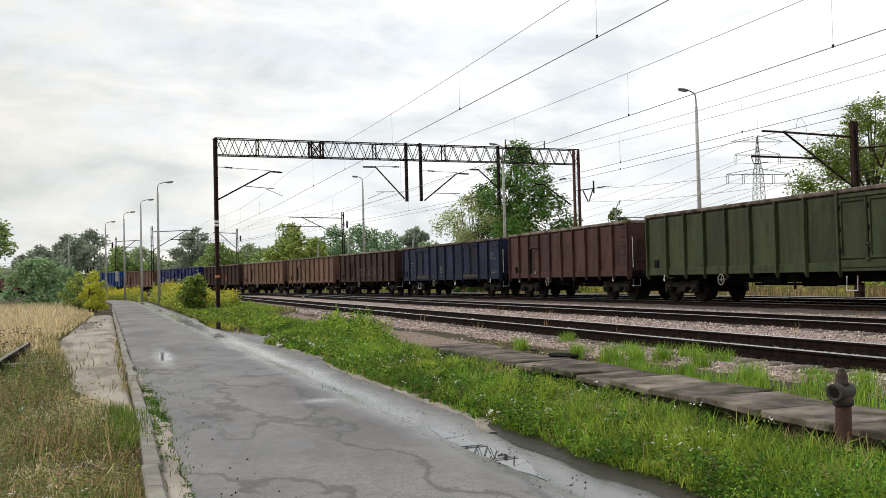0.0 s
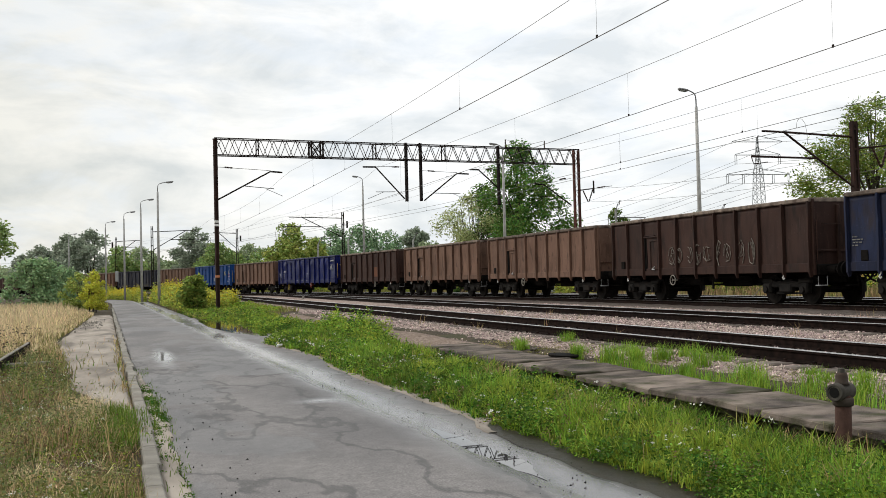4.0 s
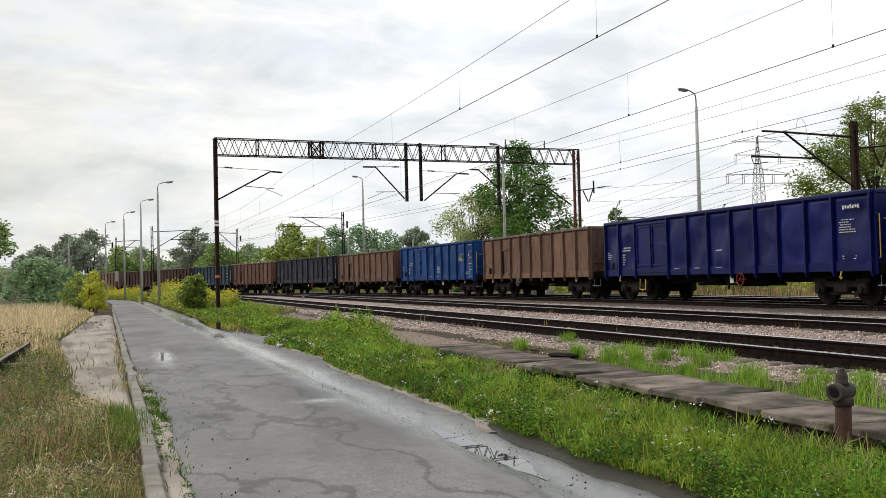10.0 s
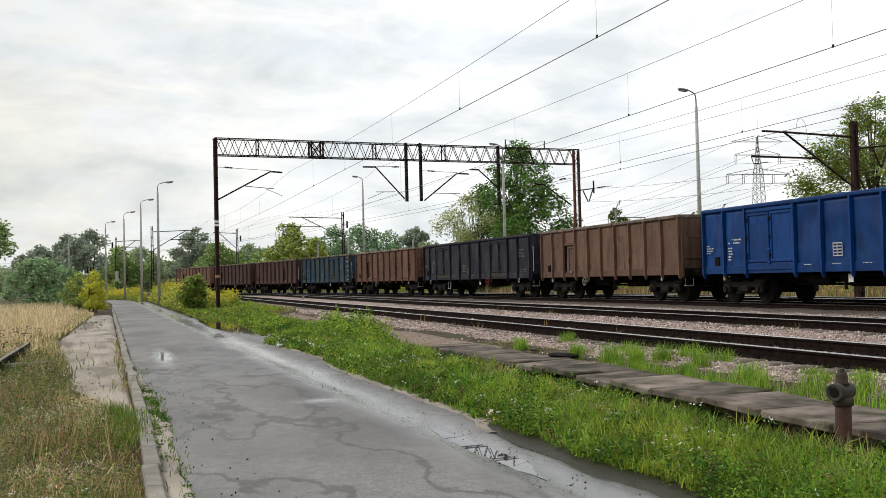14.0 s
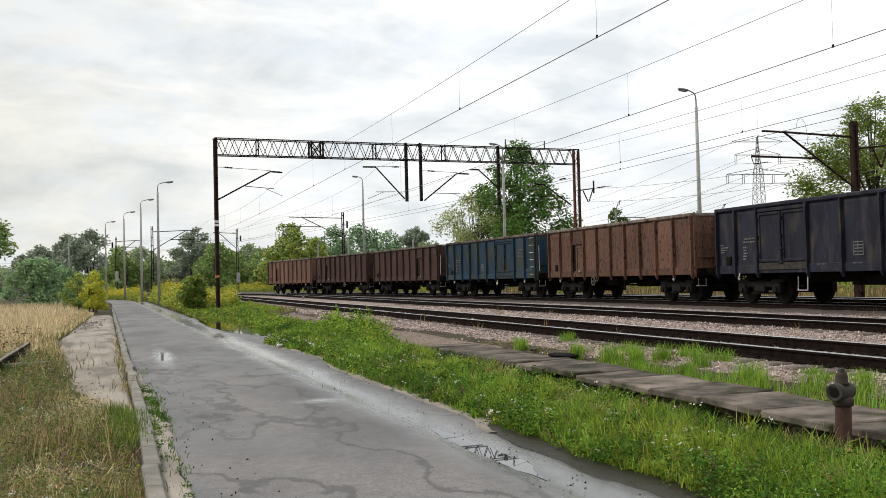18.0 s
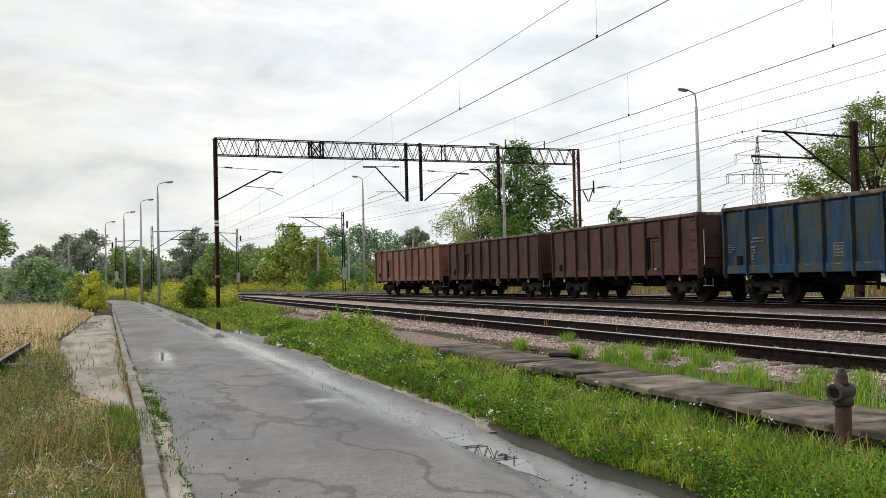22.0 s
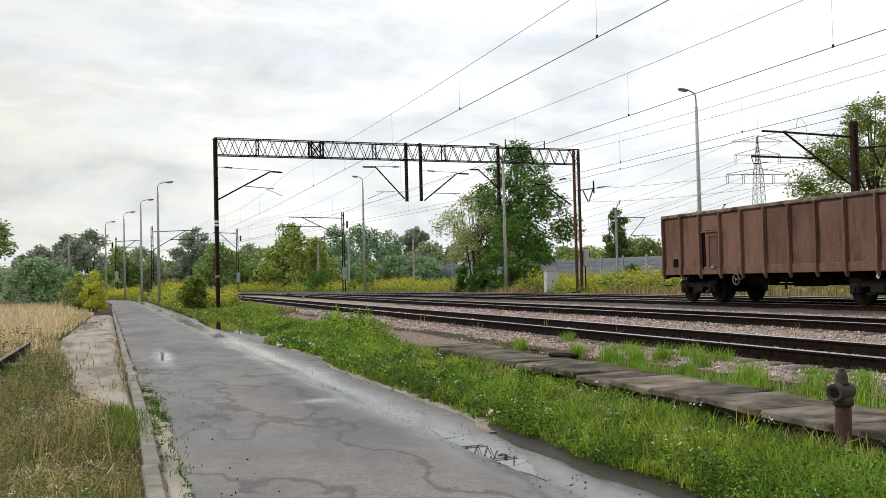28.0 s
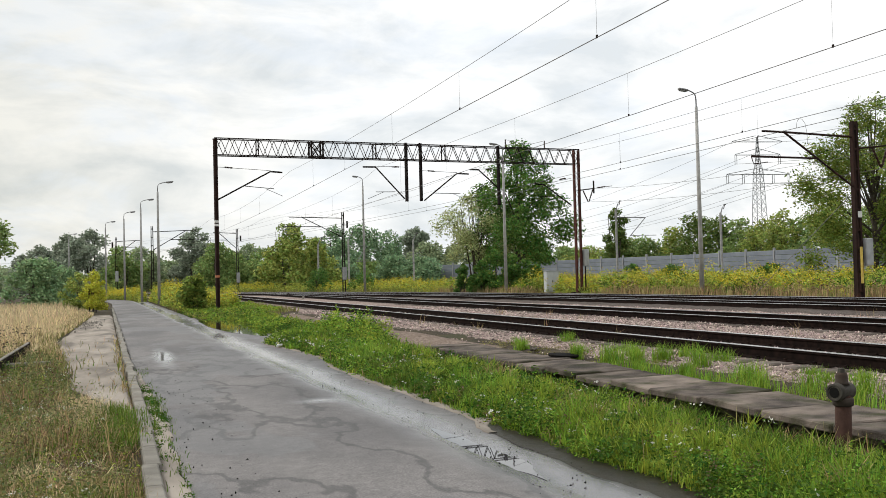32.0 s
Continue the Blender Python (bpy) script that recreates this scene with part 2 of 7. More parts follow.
class Mesh:
    """Collects solid pieces into one mesh."""

    def __init__(self):
        self.v, self.f = [], []

    def add(self, verts, faces):
        o = len(self.v)
        self.v += [tuple(p) for p in verts]
        self.f += [tuple(i + o for i in q) for q in faces]
        return self

    def box(self, c, s, bevel=0.0, turn=None):
        """A box with centre c and size s; its edges chamfered by bevel."""
        hx, hy, hz = s[0] / 2, s[1] / 2, s[2] / 2
        b = min(bevel, hx * 0.9, hy * 0.9, hz * 0.9)
        vs, fs = [], []
        if b <= 0:
            vs = [(x, y, z) for x in (-hx, hx) for y in (-hy, hy) for z in (-hz, hz)]
            fs = [(0, 1, 3, 2), (4, 6, 7, 5), (0, 4, 5, 1), (2, 3, 7, 6), (0, 2, 6, 4), (1, 5, 7, 3)]
        else:
            idx = {}
            for sx in (-1, 1):
                for sy in (-1, 1):
                    for sz in (-1, 1):
                        for k in range(3):
                            d = [hx - b, hy - b, hz - b]
                            d[k] += b
                            idx[sx, sy, sz, k] = len(vs)
                            vs.append((sx * d[0], sy * d[1], sz * d[2]))
            for k in range(3):
                i, j = (k + 1) % 3, (k + 2) % 3
                for sg in (-1, 1):
                    q = []
                    for a, c2 in ((-1, -1), (1, -1), (1, 1), (-1, 1)):
                        t = [0, 0, 0]
                        t[k], t[i], t[j] = sg, a, c2
                        q.append(idx[(*t, k)])
                    fs.append(tuple(q if sg > 0 else q[::-1]))
                for si in (-1, 1):
                    for sj in (-1, 1):
                        q = []
                        for w, ax in ((-1, i), (1, i), (1, j), (-1, j)):
                            t = [0, 0, 0]
                            t[k], t[i], t[j] = w, si, sj
                            q.append(idx[(*t, ax)])
                        fs.append(tuple(q if si * sj > 0 else q[::-1]))
            for key in [(x, y, z) for x in (-1, 1) for y in (-1, 1) for z in (-1, 1)]:
                q = [idx[(*key, 0)], idx[(*key, 1)], idx[(*key, 2)]]
                fs.append(tuple(q if key[0] * key[1] * key[2] > 0 else q[::-1]))
        m = turn if turn else None
        out = []
        for p in vs:
            p = Vector(p)
            if m:
                p = m @ p
            out.append((p.x + c[0], p.y + c[1], p.z + c[2]))
        return self.add(out, fs)

    def tube(self, pts, r, n=8, caps=True):
        """A round bar along points; r one radius or one a point."""
        pts = [Vector(p) for p in pts]
        rs = r if isinstance(r, (list, tuple)) else [r] * len(pts)
        vs, fs = [], []
        for i, p in enumerate(pts):
            d = (pts[min(i + 1, len(pts) - 1)] - pts[max(i - 1, 0)]).normalized()
            up = Vector((0, 0, 1)) if abs(d.z) < 0.9 else Vector((1, 0, 0))
            a = d.cross(up).normalized()
            b = a.cross(d)
            for k in range(n):
                t = 2 * math.pi * k / n
                vs.append(p + (a * math.cos(t) + b * math.sin(t)) * rs[i])
        for i in range(len(pts) - 1):
            for k in range(n):
                k2 = (k + 1) % n
                fs.append((i * n + k, i * n + k2, (i + 1) * n + k2, (i + 1) * n + k))
        if caps:
            fs.append(tuple(range(n))[::-1])
            fs.append(tuple((len(pts) - 1) * n + k for k in range(n)))
        return self.add(vs, fs)

    def bar(self, a, b, w, h=None, bevel=0.0):
        """A square bar from a to b."""
        a, b = Vector(a), Vector(b)
        q = (b - a).to_track_quat("X", "Z").to_matrix()
        return self.box((a + b) / 2, ((b - a).length, w, h or w), bevel, q)

    def ring(self, c, r, t, axis=1, n=24, k=6):
        """A torus round an axis."""
        vs, fs = [], []
        for i in range(n):
            u = 2 * math.pi * i / n
            for j in range(k):
                w = 2 * math.pi * j / k
                d, e = r + t * math.cos(w), t * math.sin(w)
                p = [d * math.cos(u), d * math.sin(u)]
                p.insert(axis, e)
                vs.append((p[0] + c[0], p[1] + c[1], p[2] + c[2]))
        for i in range(n):
            for j in range(k):
                fs.append((i * k + j, i * k + (j + 1) % k, ((i + 1) % n) * k + (j + 1) % k, ((i + 1) % n) * k + j))
        return self.add(vs, fs)

    def data(self, name, *mats, smooth=False, slots=None):
        me = bpy.data.meshes.new(name)
        me.from_pydata(self.v, [], self.f)
        for m in mats:
            me.materials.append(m)
        if slots is not None:
            me.polygons.foreach_set("material_index", slots)
        if smooth:
            me.polygons.foreach_set("use_smooth", [True] * len(me.polygons))
        me.update()
        return me


def part(name, mesh, material, parent, label="", at=None, smooth=False):
    """One mesh object under a thing or under a part."""
    me = mesh if isinstance(mesh, bpy.types.Mesh) else mesh.data(name, material, smooth=smooth)
    ob = new(name, me)
    ob.parent = parent
    if at is not None:
        ob.matrix_basis = at
    if label:
        ob["label"] = label
    return ob


def thing(name, label, category, at=None, group="", kind="", mesh=None, material=None, smooth=False):
    """A top-level thing: an Empty at its base, or one mesh."""
    me = None
    if mesh is not None:
        me = mesh if isinstance(mesh, bpy.types.Mesh) else mesh.data(name, material, smooth=smooth)
    ob = new(name, me)
    if at is not None:
        ob.matrix_basis = at
    return tagged(ob, label, category, group, kind)


def arrays(name, v, f, material, smooth=False):
    """A mesh from numpy arrays; faces of one size."""
    me = bpy.data.meshes.new(name)
    nf, k = f.shape
    me.vertices.add(len(v))
    me.vertices.foreach_set("co", np.ascontiguousarray(v, dtype=np.float32).ravel())
    me.loops.add(nf * k)
    me.loops.foreach_set("vertex_index", np.ascontiguousarray(f, dtype=np.int32).ravel())
    me.polygons.add(nf)
    me.polygons.foreach_set("loop_start", np.arange(0, nf * k, k, dtype=np.int32))
    if smooth:
        me.polygons.foreach_set("use_smooth", np.ones(nf, dtype=bool))
    me.materials.append(material)
    me.update(calc_edges=True)
    me.validate()
    return me


# ---- plan: lateral x, distance y along the straight tracks, height z; rail tops at RAIL ----
RAIL = 0.532
BEND, TURN = 37.36, 347.27
SIDE = 19.47
TRAIN_MID = SIDE + 1.475


def on_track(lat, a):
    """A point and heading at arc length a on the curving main line, lat metres out."""
    if a < BEND:
        return lat, a, 0.0
    th = (a - BEND) / TURN
    r = TURN + lat - SIDE
    return SIDE - TURN + r * math.cos(th), BEND + r * math.sin(th), th


def bend(y):
    """How far the main line has swung to the side at distance y."""
    return 0.0 if y < BEND else TURN - math.sqrt(max(1.0, TURN * TURN - min(y - BEND, TURN * 0.9) ** 2))


def drift(y):
    """How far the lane has swung to the side at distance y."""
    return 0.0135 * max(0.0, y - 12) + (0.0030 * (y - 100) ** 2 if y > 100 else 0.0)


def step(e0, e1, x):
    t = min(1.0, max(0.0, (x - e0) / (e1 - e0)))
    return t * t * (3 - 2 * t)


def ground_z(x, y):
    """Height of the bare ground."""
    xr = x + drift(y)
    z = 0.02 * step(0.0, -1.5, xr) + 0.10 * step(-0.5, -3.0, xr)
    z += step(3.9, 5.4, xr) * 0.05 + step(5.75, 7.2, x + 0.2 * bend(y)) * 0.25
    z += 0.03 * noise.noise((x * 0.5, y * 0.35, 3.1)) * (1 - step(0.2, 0.0, abs(xr - 2.0) - 1.9) if abs(xr - 2) < 2.1 else 1)
    z -= 0.09 * step(1.5, 0.8, math.hypot((x - 3.85) / 0.80, (y - 40.0) / 8.4))
    return z - 0.035 * (1 if -0.1 < xr < 3.95 else 0)


# ---- ground, lane, tracks ----
def spaced(cuts):
    out = []
    for a, b, d in cuts:
        n = max(1, round((b - a) / d))
        out += [a + (b - a) * i / n for i in range(n)]
    return out + [cuts[-1][1]]


def build_ground():
    xs = spaced([(-1500, -300, 300), (-300, -60, 30), (-60, -12, 6), (-12, -4, 1.0), (-4, 8, 0.25), (8, 30, 1.0), (30, 90, 6), (90, 400, 40), (400, 1800, 350)])
    ys = spaced([(-400, -20, 30), (-20, 4, 2), (4, 30, 0.4), (30, 80, 1.2), (80, 200, 5), (200, 500, 30), (500, 3000, 500)])
    v = np.array([(x, y, ground_z(x, y)) for y in ys for x in xs])
    nx, ny = len(xs), len(ys)
    i = np.arange(nx * ny).reshape(ny, nx)
    f = np.stack([i[:-1, :-1], i[:-1, 1:], i[1:, 1:], i[1:, :-1]], -1).reshape(-1, 4)
    tagged(new("ground", arrays("ground", v, f, M["soil"], True)), "soil with thin dry grass beside the railway", "ground", kind="structure")


def mud_width(y):
    """Width of the wet mud outside the asphalt near the eye."""
    return max(0.08, 0.29 + 0.20 * noise.noise((y * 0.8, 3.0, 1.0)) + 0.06 * noise.noise((y * 4.0, 6.0, 2.0))) * step(10.8, 9.4, y)


def lane_edges(y):
    """Left and right edge of the asphalt at distance y, ragged on the right."""
    d = drift(y)
    left = 0.47 - d + 0.05 * noise.noise((3.0, y * 0.45, 0)) + 0.03 * noise.noise((9.0, y * 1.7, 0))
    right = 3.80 - d + 0.10 * noise.noise((5.0, y * 0.3, 7.0)) + 0.05 * noise.noise((1.0, y * 1.3, 4.0)) + 0.025 * noise.noise((1.0, y * 5.0, 8.0))
    left -= 0.15 * step(13.0, 20.0, y)
    right -= 0.15 * step(10.7, 9.9, y)
    right += 1.15 * step(26.5, 29.5, y) * step(33.4, 31.2, y) + 0.30 * step(18.0, 20.5, y) * step(26, 22, y)
    return left, right


def build_lane():
    ys = spaced([(-30, 4, 1.0), (4, 30, 0.12), (30, 60, 0.5), (60, 110, 1.5), (110, 190, 4)])
    v, n = [], 64
    for y in ys:
        a, b = lane_edges(y)
        for k in range(n):
            t = k / (n - 1)
            x = a + (b - a) * t
            crown = 0.03 * math.sin(math.pi * t) - 0.022 * math.exp(-((x - 3.30 + 0.016 * y) / 0.22) ** 2) + 0.003 * noise.noise((x * 0.9, y * 0.5, 2)) + 0.0015 * noise.noise((x * 6.0, y * 4.0, 3))
            v.append((x, y, 0.004 + crown if 0 < k < n - 1 else -0.03))
    i = np.arange(len(ys) * n).reshape(len(ys), n)
    f = np.stack([i[:-1, :-1], i[:-1, 1:], i[1:, 1:], i[1:, :-1]], -1).reshape(-1, 4)
    tagged(new("road", arrays("road", np.array(v), f, M["asphalt"], True)), "narrow grey asphalt lane, wet, with puddles and damp cracks", "road", kind="structure")


RAIL_SHAPE = [(-0.075, -0.172), (0.075, -0.172), (0.075, -0.160), (0.012, -0.138), (0.012, -0.045), (0.036, -0.036), (0.036, -0.008), (0.026, 0.0), (-0.026, 0.0),
              (-0.036, -0.008), (-0.036, -0.036), (-0.012, -0.045), (-0.012, -0.138), (-0.075, -0.160)]


def rail_mesh(path):
    m = Mesh()
    n = len(RAIL_SHAPE)
    vs, fs, slots = [], [], []
    for i, (x, y, th) in enumerate(path):
        for dx, dz in RAIL_SHAPE:
            vs.append((x + dx * math.cos(th), y + dx * math.sin(th), RAIL + dz))
    for i in range(len(path) - 1):
        for k in range(n):
            k2 = (k + 1) % n
            fs.append((i * n + k, (i + 1) * n + k, (i + 1) * n + k2, i * n + k2))
            slots.append(1 if k in (6, 7, 8) else 0)
    m.add(vs, fs)
    return m.data("rail", M["rail_side"], M["rail_head"], slots=slots)


def straight(x, y0, y1):
    return [(x, y0 + (y1 - y0) * i / 12, 0.0) for i in range(13)]


def curved(lat, a0, a1):
    n = int((a1 - a0) / 4)
    return [on_track(lat, a0 + (a1 - a0) * i / n) for i in range(n + 1)]


def build_tracks():
    tracks = [("near siding", straight(8.62, -40, 122), straight(10.127, -40, 122)),
              ("second track", straight(13.80, -40, 101), straight(15.307, -40, 101)),
              ("main line", curved(20.19, -280, 420), curved(21.697, -280, 420)),
              ("far track", curved(24.40, -280, 420), curved(25.907, -280, 420))]
    sl = Mesh().box((0, 0, 0), (2.5, 0.26, 0.16), 0.02).data("sleeper", M["sleeper"])
    fast = Mesh().box((0, 0, 0), (0.30, 0.14, 0.03), 0.008).box((0.11, 0, 0.02), (0.05, 0.05, 0.05), 0.01).box((-0.11, 0, 0.02), (0.05, 0.05, 0.05), 0.01).data("rail_fastening", M["rail_side"])
    for label, left, right in tracks:
        t = thing("railway_track", "dark rusty rails with bright worn heads on concrete sleepers, " + label, "railway track", group="tracks", kind="structure")
        part("rail", rail_mesh(left), None, t)
        part("rail", rail_mesh(right), None, t)
        mid = (left[0][0] + right[0][0]) / 2
        n = 75 if label in ("near siding", "second track") else 60
        for i in range(n):
            y = 6 + i * 0.6 if mid < 18 else 14 + i * 0.6
            x, yy, th = on_track(mid, y) if mid > 18 else (mid, y, 0.0)
            part("sleeper", sl, None, t, at=pose(x, yy, RAIL - 0.172 - 0.075, rz=math.degrees(th)))
            if mid < 18:
                for q in (-0.7535, 0.7535):
                    part("rail_fastening", fast, None, t, at=pose(x + q, yy, RAIL - 0.165))


def bed_z(x, y):
    """Height of the ballast."""
    e = step(6.9, 7.7, x + 0.25 * noise.noise((y * 0.4, 1, 5)))
    top = RAIL - 0.20
    z = 0.24 + (top - 0.24) * e
    for c in (9.37, 14.55):
        z += 0.015 * math.exp(-((x - c) / 1.0) ** 2)
    z += 0.035 * noise.noise((x * 1.3, y * 1.0, 0)) + 0.03 * noise.noise((x * 4.0, y * 4.0, 5)) - 0.03 * step(26.6, 27.8, x + bend(y))
    return z


def build_ballast():
    ys = spaced([(-290, -30, 20), (-30, 5, 1), (5, 40, 0.25), (40, 80, 1.0), (80, 150, 3), (150, 420, 12)])
    v, n = [], 96
    for y in ys:
        b = bend(y)
        x0 = 6.75 + 0.25 * noise.noise((y * 0.35, 2, 2))
        if y > 105:
            x0 = min(x0, 17.0 - b)
        x1 = 27.6 - b
        for k in range(n):
            x = x0 + (x1 - x0) * k / (n - 1)
            v.append((x, y, bed_z(x, y) if 0 < k < n - 1 else 0.05))
    i = np.arange(len(ys) * n).reshape(len(ys), n)
    f = np.stack([i[:-1, :-1], i[:-1, 1:], i[1:, 1:], i[1:, :-1]], -1).reshape(-1, 4)
    tagged(new("ballast_bed", arrays("ballast_bed", np.array(v), f, M["ballast"], True)), "pinkish grey crushed stone ballast under the tracks", "ballast", kind="structure")


def build_main_bed():
    """Oil-stained, darker ballast under the main line and the far track."""
    ys = spaced([(-30, 5, 1), (5, 60, 0.4), (60, 150, 2), (150, 400, 12)])
    v, n = [], 40
    for y in ys:
        b = bend(y)
        x0, x1 = 18.55 - b + 0.25 * noise.noise((y * 0.3, 6, 2)), 27.45 - b
        for k in range(n):
            x = x0 + (x1 - x0) * k / (n - 1)
            v.append((x, y, bed_z(x, y) + (0.042 if 0 < k < n - 1 else -0.06)))
    i = np.arange(len(ys) * n).reshape(len(ys), n)
    f = np.stack([i[:-1, :-1], i[:-1, 1:], i[1:, 1:], i[1:, :-1]], -1).reshape(-1, 4)
    tagged(new("stained_ballast", arrays("stained_ballast", np.array(v), f, M["oily"], True)), "dark oil-stained crushed stone under the running lines", "ballast", kind="structure")


def build_kerb():
    t = thing("kerb", "pale worn concrete kerb of single stones, half overgrown", "kerb", kind="structure")
    r = random.Random(4)
    y = 3.0
    me = Mesh().box((0, 0, 0), (0.14, 0.985, 0.22), 0.014).data("kerb_stone", M["concrete"])
    while y < 78:
        x = 0.235 - drift(y) + 0.02 * r.uniform(-1, 1)
        part("kerb_stone", me, None, t, at=pose(x, y + 0.5, -0.040 + r.uniform(-0.003, 0.003), r.uniform(-0.15, 0.15), r.uniform(-0.5, 0.5), 0.77 + r.uniform(-0.3, 0.3)))
        y += 1.0


def build_platform():
    t = thing("platform_edge", "row of weathered dark concrete slabs along an overgrown loading edge", "platform edge", kind="structure")
    r = random.Random(8)
    a = Mesh().box((0, 0, 0), (0.94, 0.945, 0.075), 0.012).data("slab", M["slab"])
    c = Mesh().box((0, 0, 0), (0.12, 3.0, 0.30), 0.015).data("support_wall", M["slab"])
    y = 2.0
    while y < 18.5:
        part("slab", a, None, t, at=pose(6.12 + r.uniform(-0.03, 0.03), y + 0.5, 0.27 + r.uniform(-0.02, 0.02), r.uniform(-2.0, 2.0), r.uniform(-2.2, 2.2), r.uniform(-1.5, 1.5)))
        y += 1.0
    for i in range(6):
        part("support_wall", c, None, t, at=pose(6.15, 3.4 + 3.02 * i, 0.06))


build_ground()
build_lane()
build_tracks()
build_ballast()
build_main_bed()
build_kerb()
build_platform()


# ---- overhead line: portal, masts, wires ----
def strut(t, name, pts, r, material, n=7):
    return part(name, Mesh().tube(pts, r, n), material, t)


def insulator(t, a, b):
    """A ribbed brown insulator between two points."""
    a, b = Vector(a), Vector(b)
    pts = [a + (b - a) * k / 12 for k in range(13)]
    return part("insulator", Mesh().tube(pts, [0.02] + [0.055 if k % 2 else 0.03 for k in range(11)] + [0.02], 8), M["insul"], t)


PORTAL = (5.2, 57.5)
GL, GZ0, GZ1 = 23.75, 8.93, 9.88


def build_portal():
    t = thing("catenary_portal", "dark steel lattice portal spanning four tracks, rusty red far leg", "catenary portal", pose(PORTAL[0], PORTAL[1], 0, rz=5.28))
    sd = M["steel_dark"]
    part("column", Mesh().bar((-0.075, 0, 0.05), (-0.075, 0, GZ1), 0.26, 0.06, 0.008).bar((0.075, 0, 0.05), (0.075, 0, GZ1), 0.26, 0.06, 0.008).bar((0, 0, 0.05), (0, 0, GZ1), 0.14, 0.10), M["steel_leg"], t)
    for z in (2.05, 4.95, 5.15):
        part("reflector_band", Mesh().box((0, 0, z), (0.22, 0.28, 0.13), 0.005), M["white"] if z > 3 else M["mark_orange"], t)
    x = GL - 0.10
    for s in (-1, 1):
        part("column", Mesh().box((x + s * 0.18, 0, (GZ1 + 0.3) / 2), (0.09, 0.24, GZ1 - 0.3), 0.01), M["steel_red"], t)
    for i in range(15):
        s = 1 if i % 2 else -1
        z = 0.5 + i * 0.62
        for y in (-0.15, 0.15):
            part("lacing_bar", Mesh().bar((x - s * 0.18, y * 0.8, z), (x + s * 0.18, y * 0.8, z + 0.6), 0.035, 0.012), M["steel_red"], t)
    part("footing", Mesh().box((x, 0, 0.3), (0.9, 0.8, 0.42), 0.05), M["under"], t)
    part("switch_box", Mesh().box((x + 0.46, -0.12, 2.75), (0.36, 0.28, 1.1), 0.03), M["grey_paint"], t, "grey metal switch box")
    part("cable_pipe", Mesh().tube([(x + 0.42, -0.1, 0.4), (x + 0.42, -0.1, 2.25)], 0.045, 8), sd, t)
    for z in (GZ0, GZ1):
        for y in (-0.28, 0.28):
            part("chord", Mesh().bar((-0.1, y, z), (GL, y, z), 0.06, 0.06, 0.01), sd, t)
    n = 62
    for i in range(n):
        a, b = GL * i / n, GL * (i + 1) / n
        za, zb = (GZ0, GZ1) if i % 2 else (GZ1, GZ0)
        for y, p, q in ((-0.28, za, zb), (0.28, zb, za)):
            part("diagonal", Mesh().bar((a, y, p), (b, y, q), 0.032, 0.032), sd, t)
    for xx in (2.4, 5.55, 6.25, 9.55, 14.1):
        for y in (-0.28, 0.28):
            part("splice_post", Mesh().bar((xx, y, GZ0), (xx, y, GZ1), 0.09 if 5 < xx < 7 else 0.06), sd, t)
    for y in (-0.28, 0.28):
        part("splice_brace", Mesh().bar((5.55, y, GZ0), (6.25, y, GZ1), 0.05).bar((5.55, y * 1.01, GZ1), (6.25, y * 1.01, GZ0), 0.05), sd, t)
    part("splice_plate", Mesh().box((5.9, -0.28, GZ0), (0.85, 0.10, 0.13)), sd, t)
    for xx, z in ((11.6, 6.38), (12.55, 6.42), (17.9, 6.2)):
        for s in (-1, 1):
            part("drop_post", Mesh().bar((xx + s * 0.055, 0, z), (xx + s * 0.055, 0, GZ1 + 0.12), 0.18, 0.05, 0.008), sd, t)
        for k in range(5):
            part("batten", Mesh().box((xx, 0, z + 0.1 + k * 0.62), (0.12, 0.18, 0.08)), sd, t)
    arms = [((0.1, 6.40), (3.15, 8.06), (3.85, 8.02), (0.14, 8.26), (1.67, 7.19), (3.35, 7.06), 1),
            ((11.45, 6.55), (9.6, 8.46), (8.8, 8.45), (11.5, 8.5), (10.85, 6.97), (9.6, 6.95), -1),
            ((12.75, 6.45), (15.0, 8.17), (15.8, 8.15), (12.65, 8.3), (13.45, 6.92), (15.2, 6.90), 1),
            ((17.85, 7.30), (16.5, 8.43), (15.9, 8.43), (17.8, 8.5), (17.2, 7.7), (16.0, 6.9), -1),
            ((23.2, 6.22), (21.2, 7.55), (20.5, 7.60), (23.2, 8.0), (22.3, 6.85), (20.8, 6.75), -1)]
    for a, b, c, e, f, g, s in arms:
        strut(t, "cantilever_tube", [(a[0], 0, a[1]), (b[0], 0, b[1])], 0.045, sd)
        strut(t, "arm_head", [(b[0], 0, b[1]), (c[0], 0, c[1])], 0.05, sd)
        strut(t, "stay", [(e[0], 0, e[1]), (b[0], 0, b[1] + 0.05)], 0.014, sd, 5)
        insulator(t, (e[0] + s * 0.35, 0, e[1]), (e[0] + s * 0.85, 0, e[1] + (b[1] - e[1]) * 0.2))
        strut(t, "registration_tube", [(f[0], 0, f[1]), (g[0], 0, g[1])], 0.022, sd, 6)
        strut(t, "steady_arm", [(g[0] - s * 0.5, 0, g[1]), (g[0] + s * 0.5, 0, g[1] - 0.42)], 0.014, sd, 5)
    for xx in (18.45, 21.3):
        insulator(t, (xx, 0, GZ1), (xx, 0, GZ1 + 0.55))
    strut(t, "jumper_wire", [(18.45, 0, 10.42), (19.4, 0, 10.2), (20.4, 0, 10.2), (21.3, 0, 10.42)], 0.010, sd, 5)
    strut(t, "feeder_bracket", [(23.7, 0, 7.2), (24.9, 0, 7.35)], 0.04, sd)
